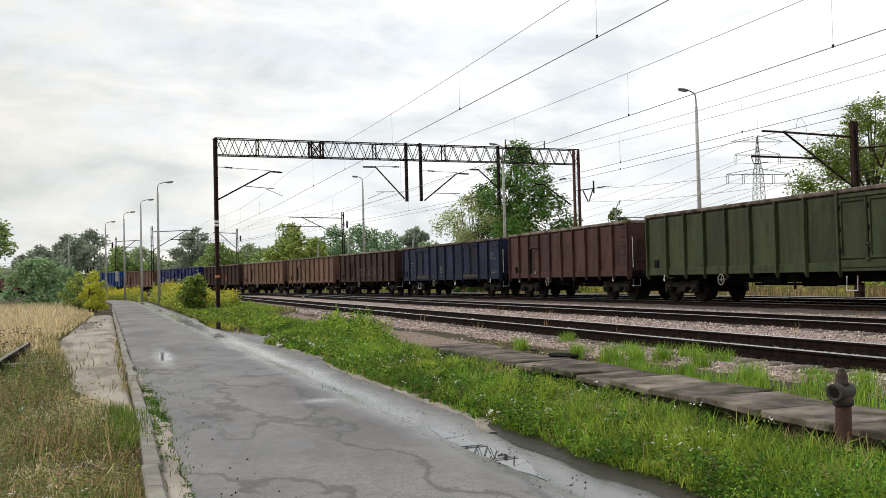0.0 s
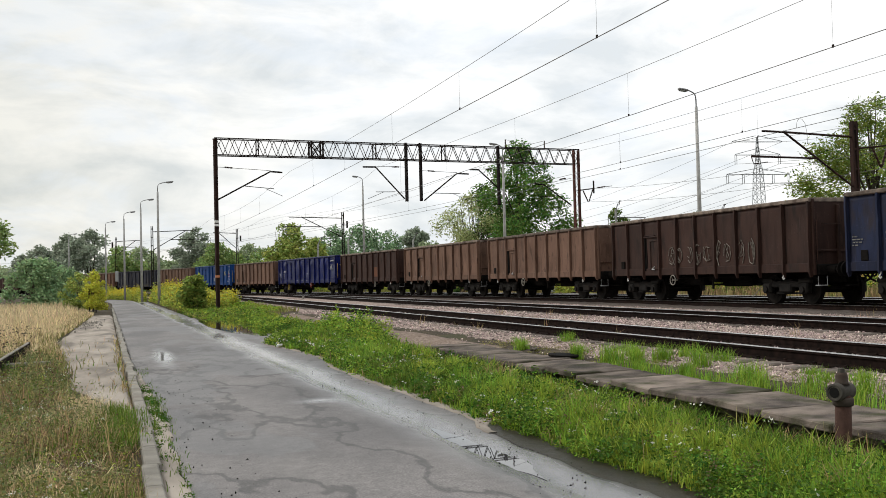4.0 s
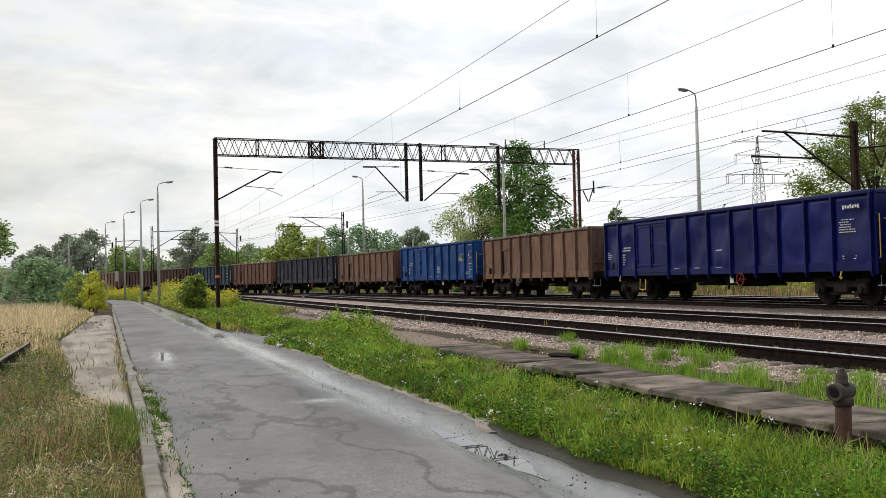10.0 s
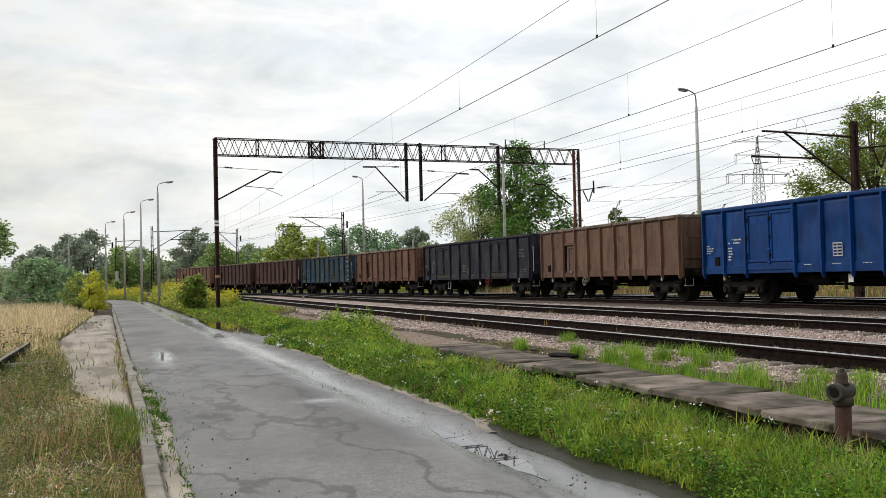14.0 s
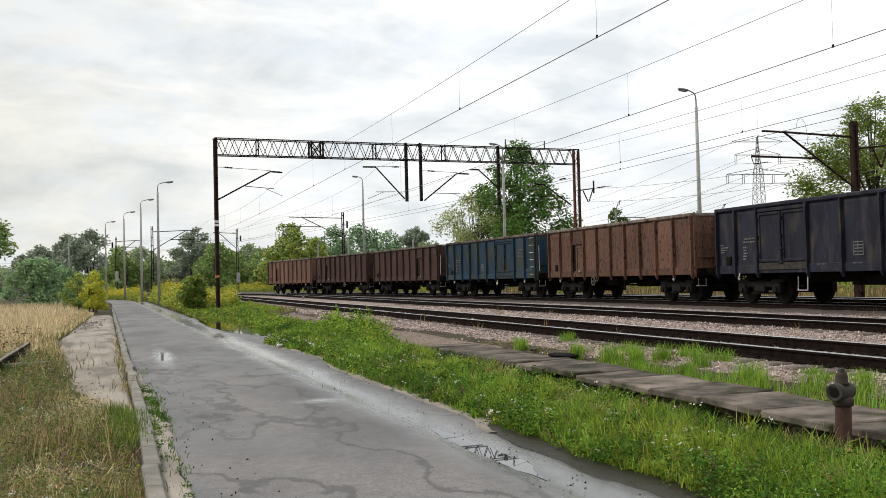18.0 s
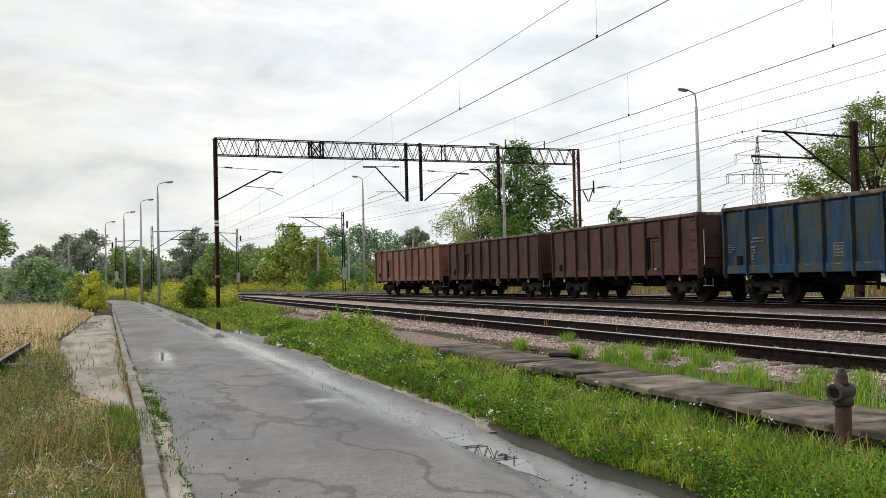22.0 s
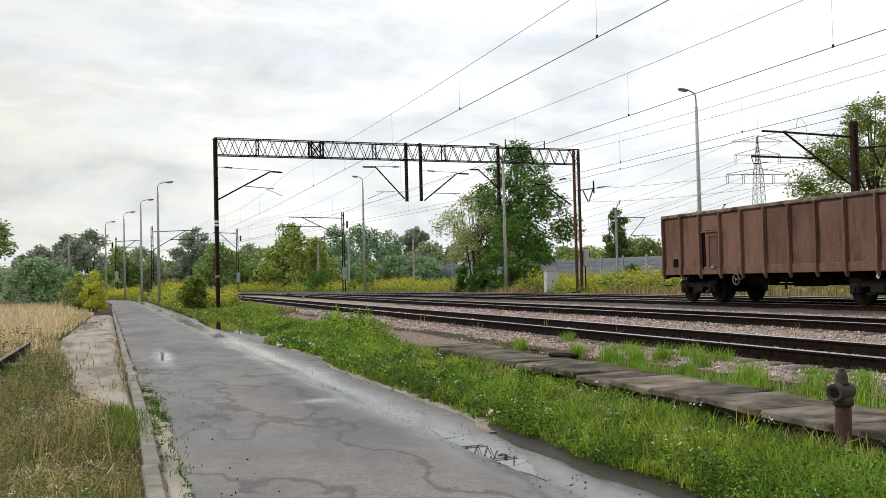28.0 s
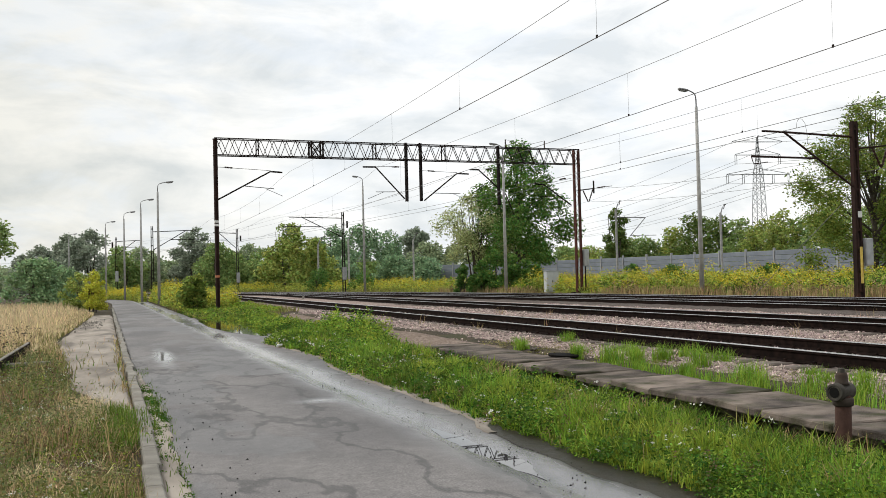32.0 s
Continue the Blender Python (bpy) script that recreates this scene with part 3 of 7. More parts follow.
    for a, b in (((24.1, 7.25), (24.5, 6.45)), ((24.9, 7.35), (24.55, 6.45))):
        insulator(t, (a[0], 0, a[1]), (b[0], 0, b[1]))
    strut(t, "feeder_bracket", [(24.9, 0, 7.35), (26.4, 0, 7.55)], 0.02, sd, 6)
    part("hanger", Mesh().box((24.95, 0, 7.45), (0.09, 0.09, 0.85), 0.015), sd, t)
    insulator(t, (25.2, 0, 7.4), (25.9, 0, 7.5))
    return t


def lamp_post(x, y, z, h, az, long=0.5, label="grey concrete street lamp post with a curved steel bracket"):
    t = thing("street_lamp", label, "street lamp", pose(x, y, z), "lamps along the railway")
    part("pole", Mesh().tube([(0, 0, 0), (0, 0, h * 0.5), (0, 0, h * 0.92)], [0.13, 0.105, 0.078], 10), M["pole"], t, smooth=True)
    c, s = math.cos(az), math.sin(az)
    pts = [(c * long * u, s * long * u, h * z) for u, z in ((0, 0.90), (0, 0.95), (0.05, 0.972), (0.18, 0.984), (0.5, 0.992), (1.0, 1.0))]
    part("bracket", Mesh().tube(pts, 0.035, 8), M["lamp_metal"], t, smooth=True)
    hd = Mesh()
    q = Vector((c, s, 0.12)).to_track_quat("X", "Z").to_matrix()
    hd.box((c * (long + 0.25), s * (long + 0.25), h + 0.01), (0.60, 0.22, 0.12), 0.05, q)
    part("lantern", hd, M["lamp_metal"], t)
    gl = Mesh().box((c * (long + 0.28), s * (long + 0.28), h - 0.06), (0.42, 0.18, 0.06), 0.028, q)
    part("lamp_glass", gl, M["grey_paint"], t)
    return t


build_portal()


# ---- the train ----
def speed_sum(t):
    """How far the train has gone at t seconds; it slows down."""
    if t > 28:
        return speed_sum(28.0) + 6.2 * (t - 28)
    x = t / 32
    return 100 * (3.5215 * x - 1.1293 * x ** 2 + 1.3494 * x ** 3 - 2.5867 * x ** 4 + 1.4601 * x ** 5)


def paint(name, a, b, rust, at=(0.56, 0.7), sc=2.4, rough=0.72, worn=1.0):
    m = mat(name, a, b, 1.6, rough, 0, 0.3, rust, at, sc, 40, 0.20, (1, 1, 0.4), 0.20)
    nt = m.node_tree
    N, L = nt.nodes, nt.links.new
    hsv = [n for n in N if n.type == "HUE_SAT"][0]
    tc, info = N.new("ShaderNodeTexCoord"), N.new("ShaderNodeObjectInfo")
    off = N.new("ShaderNodeVectorMath")
    off.operation = "MULTIPLY_ADD"
    off.inputs[1].default_value = (13.0, 7.0, 29.0)
    L(info.outputs["Random"], off.inputs[0])
    mp = N.new("ShaderNodeMapping")
    mp.inputs["Scale"].default_value = (4.2, 4.2, 0.75)
    L(tc.outputs["Object"], mp.inputs[0])
    L(mp.outputs[0], off.inputs[2])
    wear = ((off.outputs[0], 1.0, 0.50, 0.70, 0.55 * worn, [c * 0.40 for c in a]), (off.outputs[0], 2.3, 0.60, 0.74, 0.45 * worn, [c * 1.6 + 0.006 for c in b]),
            (tc.outputs["Object"], 11.0, 0.665, 0.70, 0.70 * worn, [c * 0.35 + 0.004 for c in rust]), (tc.outputs["Object"], 17.0, 0.70, 0.73, 0.55 * worn, [c * 1.9 + 0.02 for c in b]))
    col = hsv.inputs["Color"].links[0].from_socket
    for vec, scale, lo, hi, amount, tint in wear:
        n = N.new("ShaderNodeTexNoise")
        n.inputs["Scale"].default_value, n.inputs["Detail"].default_value = scale, 6
        L(vec, n.inputs["Vector"])
        r = N.new("ShaderNodeMapRange")
        r.inputs["From Min"].default_value, r.inputs["From Max"].default_value, r.inputs["To Max"].default_value = lo, hi, amount
        L(n.outputs["Fac"], r.inputs["Value"])
        mx = N.new("ShaderNodeMixRGB")
        L(r.outputs[0], mx.inputs[0])
        L(col, mx.inputs[1])
        mx.inputs[2].default_value = (*tint, 1)
        col = mx.outputs[0]
    L(col, hsv.inputs["Color"])
    return m


PAINT = {
    "green": paint("green_wagon_paint", (0.0308, 0.0402, 0.0175), (0.0484, 0.0576, 0.0278), (0.0386, 0.032, 0.0186)),
    "red": paint("red_brown_wagon_paint", (0.0516, 0.0238, 0.0203), (0.0714, 0.0336, 0.0281), (0.0266, 0.0161, 0.0147)),
    "dusk": paint("faded_navy_wagon_paint", (0.0083, 0.0128, 0.0367), (0.0151, 0.0221, 0.0541), (0.02, 0.0154, 0.0192), (0.5, 0.72)),
    "umber": paint("dark_brown_wagon_paint", (0.0307, 0.0145, 0.0111), (0.0442, 0.0217, 0.0164), (0.0177, 0.0106, 0.0087)),
    "tan": paint("faded_brown_wagon_paint", (0.112, 0.0635, 0.0447), (0.1607, 0.0935, 0.0666), (0.0582, 0.0321, 0.0236), (0.60, 0.70), 4.0),
    "navy": paint("navy_blue_wagon_paint", (0.0017, 0.0043, 0.0589), (0.0032, 0.0084, 0.0902), (0.0024, 0.0047, 0.0285), (0.6, 0.75), 2.4, 0.36, 0.45),
    "blue": paint("bright_blue_wagon_paint", (0.0012, 0.0305, 0.1419), (0.0024, 0.0451, 0.1857), (0.0029, 0.0227, 0.0575), (0.62, 0.8), 2.4, 0.5),
    "black": paint("blackish_blue_wagon_paint", (0.0105, 0.0115, 0.0215), (0.0200, 0.0215, 0.0360), (0.0520, 0.0450, 0.0420), (0.52, 0.70)),
    "peel": paint("peeling_brown_wagon_paint", (0.1063, 0.0543, 0.0365), (0.1467, 0.0777, 0.0538), (0.0316, 0.0177, 0.0138), (0.585, 0.605), 15.0),
    "steel_blue": paint("grey_blue_wagon_paint", (0.0081, 0.0324, 0.0662), (0.0164, 0.0487, 0.0868), (0.0408, 0.0442, 0.0281), (0.44, 0.62)),
    "rust": paint("rusty_brown_wagon_paint", (0.0481, 0.0241, 0.02), (0.0671, 0.0347, 0.0284), (0.0327, 0.0199, 0.0176)),
    "pale": paint("pinkish_brown_wagon_paint", (0.1307, 0.07, 0.0516), (0.1705, 0.096, 0.0711), (0.0672, 0.0383, 0.029), (0.62, 0.76)),
}
# wear and dust, with sky light on the rims put into the tone
M["worn_lit_rim"] = mat("dusty_lit_rim", (0.0992, 0.08, 0.0672), (0.24, 0.1952, 0.16), 5, 0.85, 0, 0.3, (0.05, 0.034, 0.027), (0.50, 0.66), 2.0, 40, 0.25)
SHARED = {}


def shared(key, make, *mats, smooth=False):
    """One mesh for all pieces of the same key and material."""
    k = (key, tuple(m.name for m in mats))
    if k not in SHARED:
        SHARED[k] = make().data(key if isinstance(key, str) else key[0], *mats, smooth=smooth)
    return SHARED[k]


def post_mesh(var, top):
    def make():
        r = random.Random(var * 7 + 1)
        m = Mesh()
        zs = [0.836, 0.97, 1.3, 1.8, 2.3, 2.8, top - 0.11]
        half = [0.030, 0.044, 0.044, 0.044, 0.043, 0.044, 0.044]
        deep = [0.050, 0.108, 0.110, 0.106, 0.108, 0.110, 0.100]
        vs, fs = [], []
        for z, h, d in zip(zs, half, deep):
            o = r.uniform(-0.012, 0.012) if 1.2 < z < 2.9 else 0.0
            e = r.uniform(-0.012, 0.004) if 1.2 < z < 2.9 else 0.0
            vs += [(o - h, 1.385, z), (o - h * 0.80, 1.397 + d + e, z), (o + h * 0.80, 1.397 + d + e, z), (o + h, 1.385, z)]
        for i in range(len(zs) - 1):
            for k in range(4):
                k2 = (k + 1) % 4
                fs.append((i * 4 + k, (i + 1) * 4 + k, (i + 1) * 4 + k2, i * 4 + k2))
        fs += [(0, 1, 2, 3), tuple(range(len(vs) - 4, len(vs)))[::-1]]
        return m.add(vs, fs)
    return make


def panel_mesh(width, var, dent, top):
    """A steel sheet between two posts, a little buckled."""
    def make():
        r = random.Random(var * 13 + 5)
        nx, nz = 11, 15
        ph = [r.uniform(0, 6) for _ in range(4)]
        vs, fs = [], []
        for side in (0, 1):
            for j in range(nz):
                for i in range(nx):
                    u, w = i / (nx - 1), j / (nz - 1)
                    edge = min(1, 5 * u, 5 * (1 - u)) * min(1, 6 * w, 6 * (1 - w))
                    b = dent * edge * (0.8 * math.sin(3.1 * u + 4 * w + ph[0]) + 0.6 * math.sin(7 * w - 2 * u + ph[1]) + 1.3 * noise.noise((u * 3.2 + ph[2], w * 4.5, ph[3])) + 0.15 * r.uniform(-1, 1))
                    vs.append((-width / 2 + width * u, 1.398 + b - (0.025 if side else 0), 0.985 + (top - 0.11 - 0.985) * w))
        n = nx * nz
        for j in range(nz - 1):
            for i in range(nx - 1):
                a = j * nx + i
                fs.append((a + 1, a, a + nx, a + nx + 1))
                fs.append((n + a, n + a + 1, n + a + nx + 1, n + a + nx))
        rim = [i for i in range(nx)] + [j * nx + nx - 1 for j in range(1, nz)] + [(nz - 1) * nx + i for i in range(nx - 2, -1, -1)] + [j * nx for j in range(nz - 2, 0, -1)]
        for a, b in zip(rim, rim[1:] + rim[:1]):
            fs.append((a, b, n + b, n + a))
        return Mesh().add(vs, fs)
    return make


def door_leaf(t, x0, x1, z0, z1, material, handle=True):
    """A steel door leaf with a raised frame, bar and hinges."""
    w, h = x1 - x0, z1 - z0
    c, zc = (x0 + x1) / 2, (z0 + z1) / 2

    def frame_make():
        m = Mesh()
        for s in (-1, 1):
            m.box((s * (w / 2 - 0.04), 1.425, 0), (0.08, 0.06, h), 0.012)
            m.box((0, 1.425, s * (h / 2 - 0.04)), (w - 0.16, 0.06, 0.08), 0.012)
        m.box((0, 1.405, 0), (w - 0.16, 0.02, h - 0.16))
        return m
    d = part("door", shared(("door", round(w, 2), round(h, 2)), frame_make, material), None, t, at=pose(c, 0, zc))
    for k in (-0.36, 0.0, 0.36):
        part("hinge", shared("hinge", lambda: Mesh().box((0, 1.45, 0), (0.07, 0.07, 0.14), 0.01), M["under"]), None, d, at=pose(w / 2 - 0.01, 0, k * h))
    return d


def lettering(t, x, z, rows, material, name="lettering", h=0.045, gap=0.035, y=1.424):
    """Unreadable painted lines, as plain bars: rows of (indent, length)."""
    m = Mesh()
    rl = random.Random(int(abs(x * 100)) + len(rows))
    for i, (a, l) in enumerate(rows):
        u = 0.0
        while u < l - 0.02:
            w = min(rl.uniform(0.05, 0.16), l - u)
            m.box((x - a - u - w / 2, y, z - i * (h + gap)), (w, 0.004, h * 0.72))
            u += w + 0.03
    return part(name, m, material, t)


def bogie(t, x):
    b = Mesh()
    for sy in (-1, 1):
        b.box((0, sy * 1.0, 0.62), (1.5, 0.14, 0.20), 0.03).box((0, sy * 1.0, 0.50), (0.62, 0.2, 0.28), 0.04)
        for a in (-0.9, 0.9):
            b.box((a, sy * 1.02, 0.50), (0.42, 0.22, 0.34), 0.05).box((a, sy * 1.0, 0.72), (0.56, 0.16, 0.14), 0.03)
            b.tube([(a, sy * 1.12, 0.46), (a, sy * 1.18, 0.46)], 0.10, 10)
            for k in (-0.15, 0.15):
                b.tube([(a + k, sy * 1.06, 0.38), (a + k, sy * 1.06, 0.62)], 0.055, 8)
        b.bar((-0.65, sy * 0.92, 0.34), (0.65, sy * 0.92, 0.34), 0.05, 0.06)
    b.box((0, 0, 0.66), (0.5, 2.0, 0.22), 0.04)
    fr = part("bogie", shared("bogie", lambda: b, M["bogie_grime_shade"]), None, t, at=pose(x, 0, 0))

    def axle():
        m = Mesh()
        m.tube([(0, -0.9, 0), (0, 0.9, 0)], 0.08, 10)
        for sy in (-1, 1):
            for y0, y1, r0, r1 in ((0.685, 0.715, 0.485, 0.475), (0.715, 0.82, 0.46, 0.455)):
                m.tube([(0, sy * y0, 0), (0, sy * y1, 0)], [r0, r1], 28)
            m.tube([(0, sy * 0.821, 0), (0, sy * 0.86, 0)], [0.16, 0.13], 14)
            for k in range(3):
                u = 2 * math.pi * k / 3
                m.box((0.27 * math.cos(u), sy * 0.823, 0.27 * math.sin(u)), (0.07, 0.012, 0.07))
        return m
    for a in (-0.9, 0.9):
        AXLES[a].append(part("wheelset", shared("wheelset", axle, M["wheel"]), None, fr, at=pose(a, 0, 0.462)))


AXLES = {-0.9: [], 0.9: []}
WAGONS = []
FIT = {"white": M["white"], "yellow": M["yellow"]}


def wagon(rear, length, posts, colour, label, doors=(), hatch=None, top=3.21, dent=0.011, rungs=False, rail="white", wheel=None, step=None, marks="", seed=0):
    """An open steel wagon; posts are distances from its rear corner post. Local x runs to its rear, +y is the side towards the lane."""
    t = thing("freight_wagon", label, "freight wagon", group="wagons of the train")
    pm = PAINT[colour]
    span = posts[-1]
    hb = span / 2 + 0.05
    X = [span / 2 - d for d in posts]
    r = random.Random(seed)
    for near in (True, False):
        turn = pose(0, 0, 0) if near else pose(0, 0, 0, 0, 0, 180)
        for i, x in enumerate(X):
            part("post", shared(("post", (i * 5 + seed) % 6, top), post_mesh((i * 5 + seed) % 6, top), pm), None, t, at=turn @ pose(x, 0, 0))
        for i in range(len(X) - 1):
            w = round(X[i] - X[i + 1], 2)
            part("side_panel", shared(("side_panel", w, (i + seed) % 5, dent, top), panel_mesh(w, (i + seed) % 5, dent, top), pm, smooth=True), None, t, at=turn @ pose((X[i] + X[i + 1]) / 2, 0, 0))
        part("sill", shared(("sill", span), lambda: Mesh().box((0, 1.40, 1.12), (2 * hb, 0.055, 0.27), 0.012), pm), None, t, at=turn)
        part("top_rim", shared(("top_rim", span, top), lambda: Mesh().box((0, 1.415, top - 0.065), (2 * hb + 0.08, 0.13, 0.13), 0.028), pm if colour in ("navy", "black", "blue") else M["worn_lit_rim"]), None, t, at=turn)
    for s in (-1, 1):
        def wall():
            m = Mesh().box((0, 0, (top + 1.0) / 2), (0.035, 2.78, top - 1.0))
            for y in (-1.36, 1.36):
                m.box((-0.03, y, (top + 0.86) / 2), (0.10, 0.08, top - 0.92), 0.015)
            for y in (-0.48, 0.48):
                m.box((-0.055, y, 1.95), (0.09, 0.11, 2.1), 0.015)
            return m.box((-0.035, 0, 1.62), (0.06, 2.6, 0.07), 0.012)
        part("end_wall", shared(("end_wall", top), wall, pm), None, t, at=pose(s * hb, 0, 0, rz=180 if s > 0 else 0))
        part("end_rim", shared(("end_rim", top), lambda: Mesh().box((0, 0, top - 0.068), (0.13, 2.70, 0.126), 0.028), pm if colour in ("navy", "black", "blue") else M["worn_lit_rim"]), None, t, at=pose(s * hb, 0, 0))
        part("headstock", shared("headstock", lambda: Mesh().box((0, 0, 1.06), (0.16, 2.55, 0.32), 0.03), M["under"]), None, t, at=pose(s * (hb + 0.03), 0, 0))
        for y in (-0.875, 0.875):
            def buffer():
                m = Mesh().tube([(0, 0, 0), (0.34, 0, 0)], [0.13, 0.11], 12).tube([(0.30, 0, 0), (0.58, 0, 0)], 0.075, 10)
                return m.tube([(0.56, 0, 0), (0.605, 0, 0)], [0.22, 0.23], 18)
            part("buffer", shared("buffer", buffer, M["under"]), None, t, at=pose(s * (hb + 0.1), y, 1.06, rz=0 if s > 0 else 180))

        def hook():
            m = Mesh().box((0.2, 0, 0), (0.4, 0.06, 0.12), 0.02)
            m.ring((0.5, 0, -0.12), 0.10, 0.028, 1, 14, 6)
            return m.tube([(0.1, 0.3, -0.05), (0.32, 0.32, -0.30), (0.55, 0.3, -0.38)], 0.03, 6)
        part("coupling", shared("coupling", hook, M["under"]), None, t, at=pose(s * (hb + 0.1), 0, 1.05, rz=0 if s > 0 else 180))
        bar = FIT[rail] if rail == "yellow" or seed == 14 or colour in ("dusk", "black", "steel_blue", "red") else pm
        part("handrail", shared(("end_bar", rail), lambda: Mesh().tube([(-0.02, -0.35, 0), (-0.10, -0.32, 0), (-0.10, 0.35, 0), (-0.02, 0.38, 0)], 0.014, 6), bar if rail == "yellow" or seed % 3 == 0 else pm), None, t, at=pose(s * (hb + 0.02), 0.70, 2.42, rz=180 if s > 0 else 0))
    part("handrail", shared(("corner_bar", rail), lambda: Mesh().tube([(0.02, 0, -0.62), (-0.085, 0, -0.60), (-0.085, 0, 0.60), (0.02, 0, 0.62)], 0.016, 6), bar), None, t, at=pose(-hb - 0.03, 1.30, 1.95))
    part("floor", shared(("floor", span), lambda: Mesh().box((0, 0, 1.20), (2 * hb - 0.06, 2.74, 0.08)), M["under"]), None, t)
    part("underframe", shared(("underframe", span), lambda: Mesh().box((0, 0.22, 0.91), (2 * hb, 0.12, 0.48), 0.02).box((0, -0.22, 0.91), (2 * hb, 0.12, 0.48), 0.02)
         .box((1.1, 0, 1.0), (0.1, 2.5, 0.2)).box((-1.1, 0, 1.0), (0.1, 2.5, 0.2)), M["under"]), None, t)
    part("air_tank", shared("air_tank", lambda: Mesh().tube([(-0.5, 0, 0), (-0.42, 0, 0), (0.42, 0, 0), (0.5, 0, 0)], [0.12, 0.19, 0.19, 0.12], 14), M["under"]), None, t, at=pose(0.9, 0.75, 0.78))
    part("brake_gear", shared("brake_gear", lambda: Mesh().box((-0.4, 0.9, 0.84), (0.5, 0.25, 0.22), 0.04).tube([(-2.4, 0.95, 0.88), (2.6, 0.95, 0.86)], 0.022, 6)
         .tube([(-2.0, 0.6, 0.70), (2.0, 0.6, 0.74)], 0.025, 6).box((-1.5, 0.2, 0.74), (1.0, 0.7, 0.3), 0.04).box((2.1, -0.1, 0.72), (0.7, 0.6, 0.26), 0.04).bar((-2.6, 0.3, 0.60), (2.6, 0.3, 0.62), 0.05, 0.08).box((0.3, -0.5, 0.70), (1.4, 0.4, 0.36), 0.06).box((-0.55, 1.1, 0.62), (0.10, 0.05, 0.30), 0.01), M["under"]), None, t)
    for s in (-1, 1):
        bogie(t, s * (length / 2 - 2.52))
        part("step", shared("shunter_step", lambda: Mesh().tube([(-0.16, 0, 0.28), (-0.16, 0, 0), (0.16, 0, 0), (0.16, 0, 0.28)], 0.012, 5).box((0, -0.05, 0.01), (0.34, 0.16, 0.025), 0.008), M["under"] if s > 0 else M["grey_paint"]), None, t, at=pose(s * (hb + 0.12), 1.15, 0.58, rz=90))
        part("tow_hook", shared(("tow_hook", rail), lambda: Mesh().tube([(0, 0, 0.10), (0, 0.02, 0), (0.05, 0.03, -0.08), (0, 0.03, -0.12), (-0.05, 0.03, -0.08)], 0.022, 6), FIT[rail]), None, t, at=pose(s * (span / 2 - 1.24), 1.44, 0.90))
    part("label_holder", shared("label_holder", lambda: Mesh().box((0, 1.41, 0), (0.27, 0.05, 0.30), 0.01).box((0, 1.437, -0.02), (0.21, 0.006, 0.22)), M["under"]), None, t, at=pose(span / 2 - 0.78 if length < 15 else span / 2 - 0.62, 0.0, 1.42))
    if hatch is not None:
        x0, x1 = X[hatch] - 0.06, X[hatch + 1] + 0.06
        part("lintel", shared("lintel", lambda: Mesh().box((0, 1.43, 2.47), (1.12, 0.07, 0.06), 0.015).box((0.1, 1.425, 2.53), (0.8, 0.05, 0.03), 0.01), pm), None, t, at=pose((x0 + x1) / 2, 0, 0))
        # raised near-black strips stand in for the shade of the hatch groove
        part("hatch_recess", shared("hatch_recess", lambda: Mesh().box((0.395, 1.408, 1.80), (0.09, 0.03, 1.26)).box((0.46, 1.43, 1.80), (0.05, 0.06, 1.26), 0.01), M["under"]), None, t, at=pose((x0 + x1) / 2, 0, 0))

        def leaf():
            m = Mesh()
            for s in (-1, 1):
                m.box((s * 0.27, 1.428, 1.78), (0.07, 0.06, 1.14), 0.014).box((0, 1.428, 1.78 + s * 0.54), (0.47, 0.06, 0.07), 0.014)
            return m.box((0, 1.410, 1.78), (0.48, 0.03, 1.02))
        lf = part("hatch", shared("hatch", leaf, pm), None, t, "small raised-frame hatch door", at=pose((x0 + x1) / 2 - 0.20, 0, 0))
        part("latch", shared("latch", lambda: Mesh().box((0, 1.47, 0), (0.16, 0.04, 0.05), 0.01).tube([(0.1, 1.48, 0), (-0.12, 1.49, 0.10)], 0.014, 6), M["grey_paint"]), None, lf, at=pose(0.02, 0, 1.22))
    for d in doors:
        x0, x1 = X[d] - 0.07, X[d + 1] + 0.07
        mid = (x0 + x1) / 2
        for a, b in ((mid + 0.04, x0), (x1, mid - 0.04)):
            door_leaf(t, a, b, 1.34, top - 0.30, pm)
        part("door_lintel", Mesh().box((mid, 1.43, top - 0.22), (x0 - x1, 0.075, 0.11), 0.015), pm, t)
        part("door_sill", Mesh().box((mid, 1.435, 1.20), (x0 - x1, 0.05, 0.22), 0.012), M["worn_sill"] if colour in ("dusk", "black") else pm, t, "worn bare door sill" if colour in ("dusk", "black") else "")
        part("lock_bar", Mesh().tube([(mid, 1.465, 1.26), (mid, 1.465, top - 0.32)], 0.020, 6).box((mid, 1.475, 1.75), (0.20, 0.04, 0.07), 0.012).box((mid, 1.475, 1.32), (0.16, 0.05, 0.09), 0.012), pm, t)
    if rungs:
        for k in range(6):
            part("rung", shared(("rung", rail == "x"), lambda: Mesh().tube([(-0.17, 1.40, 0), (-0.17, 1.455, 0), (0.17, 1.455, 0), (0.17, 1.40, 0)], 0.013, 6), M["white"] if colour in ("blue", "steel_blue") else pm), None, t, at=pose((X[-1] + X[-2]) / 2 - 0.20, 0, 1.18 + k * 0.36))
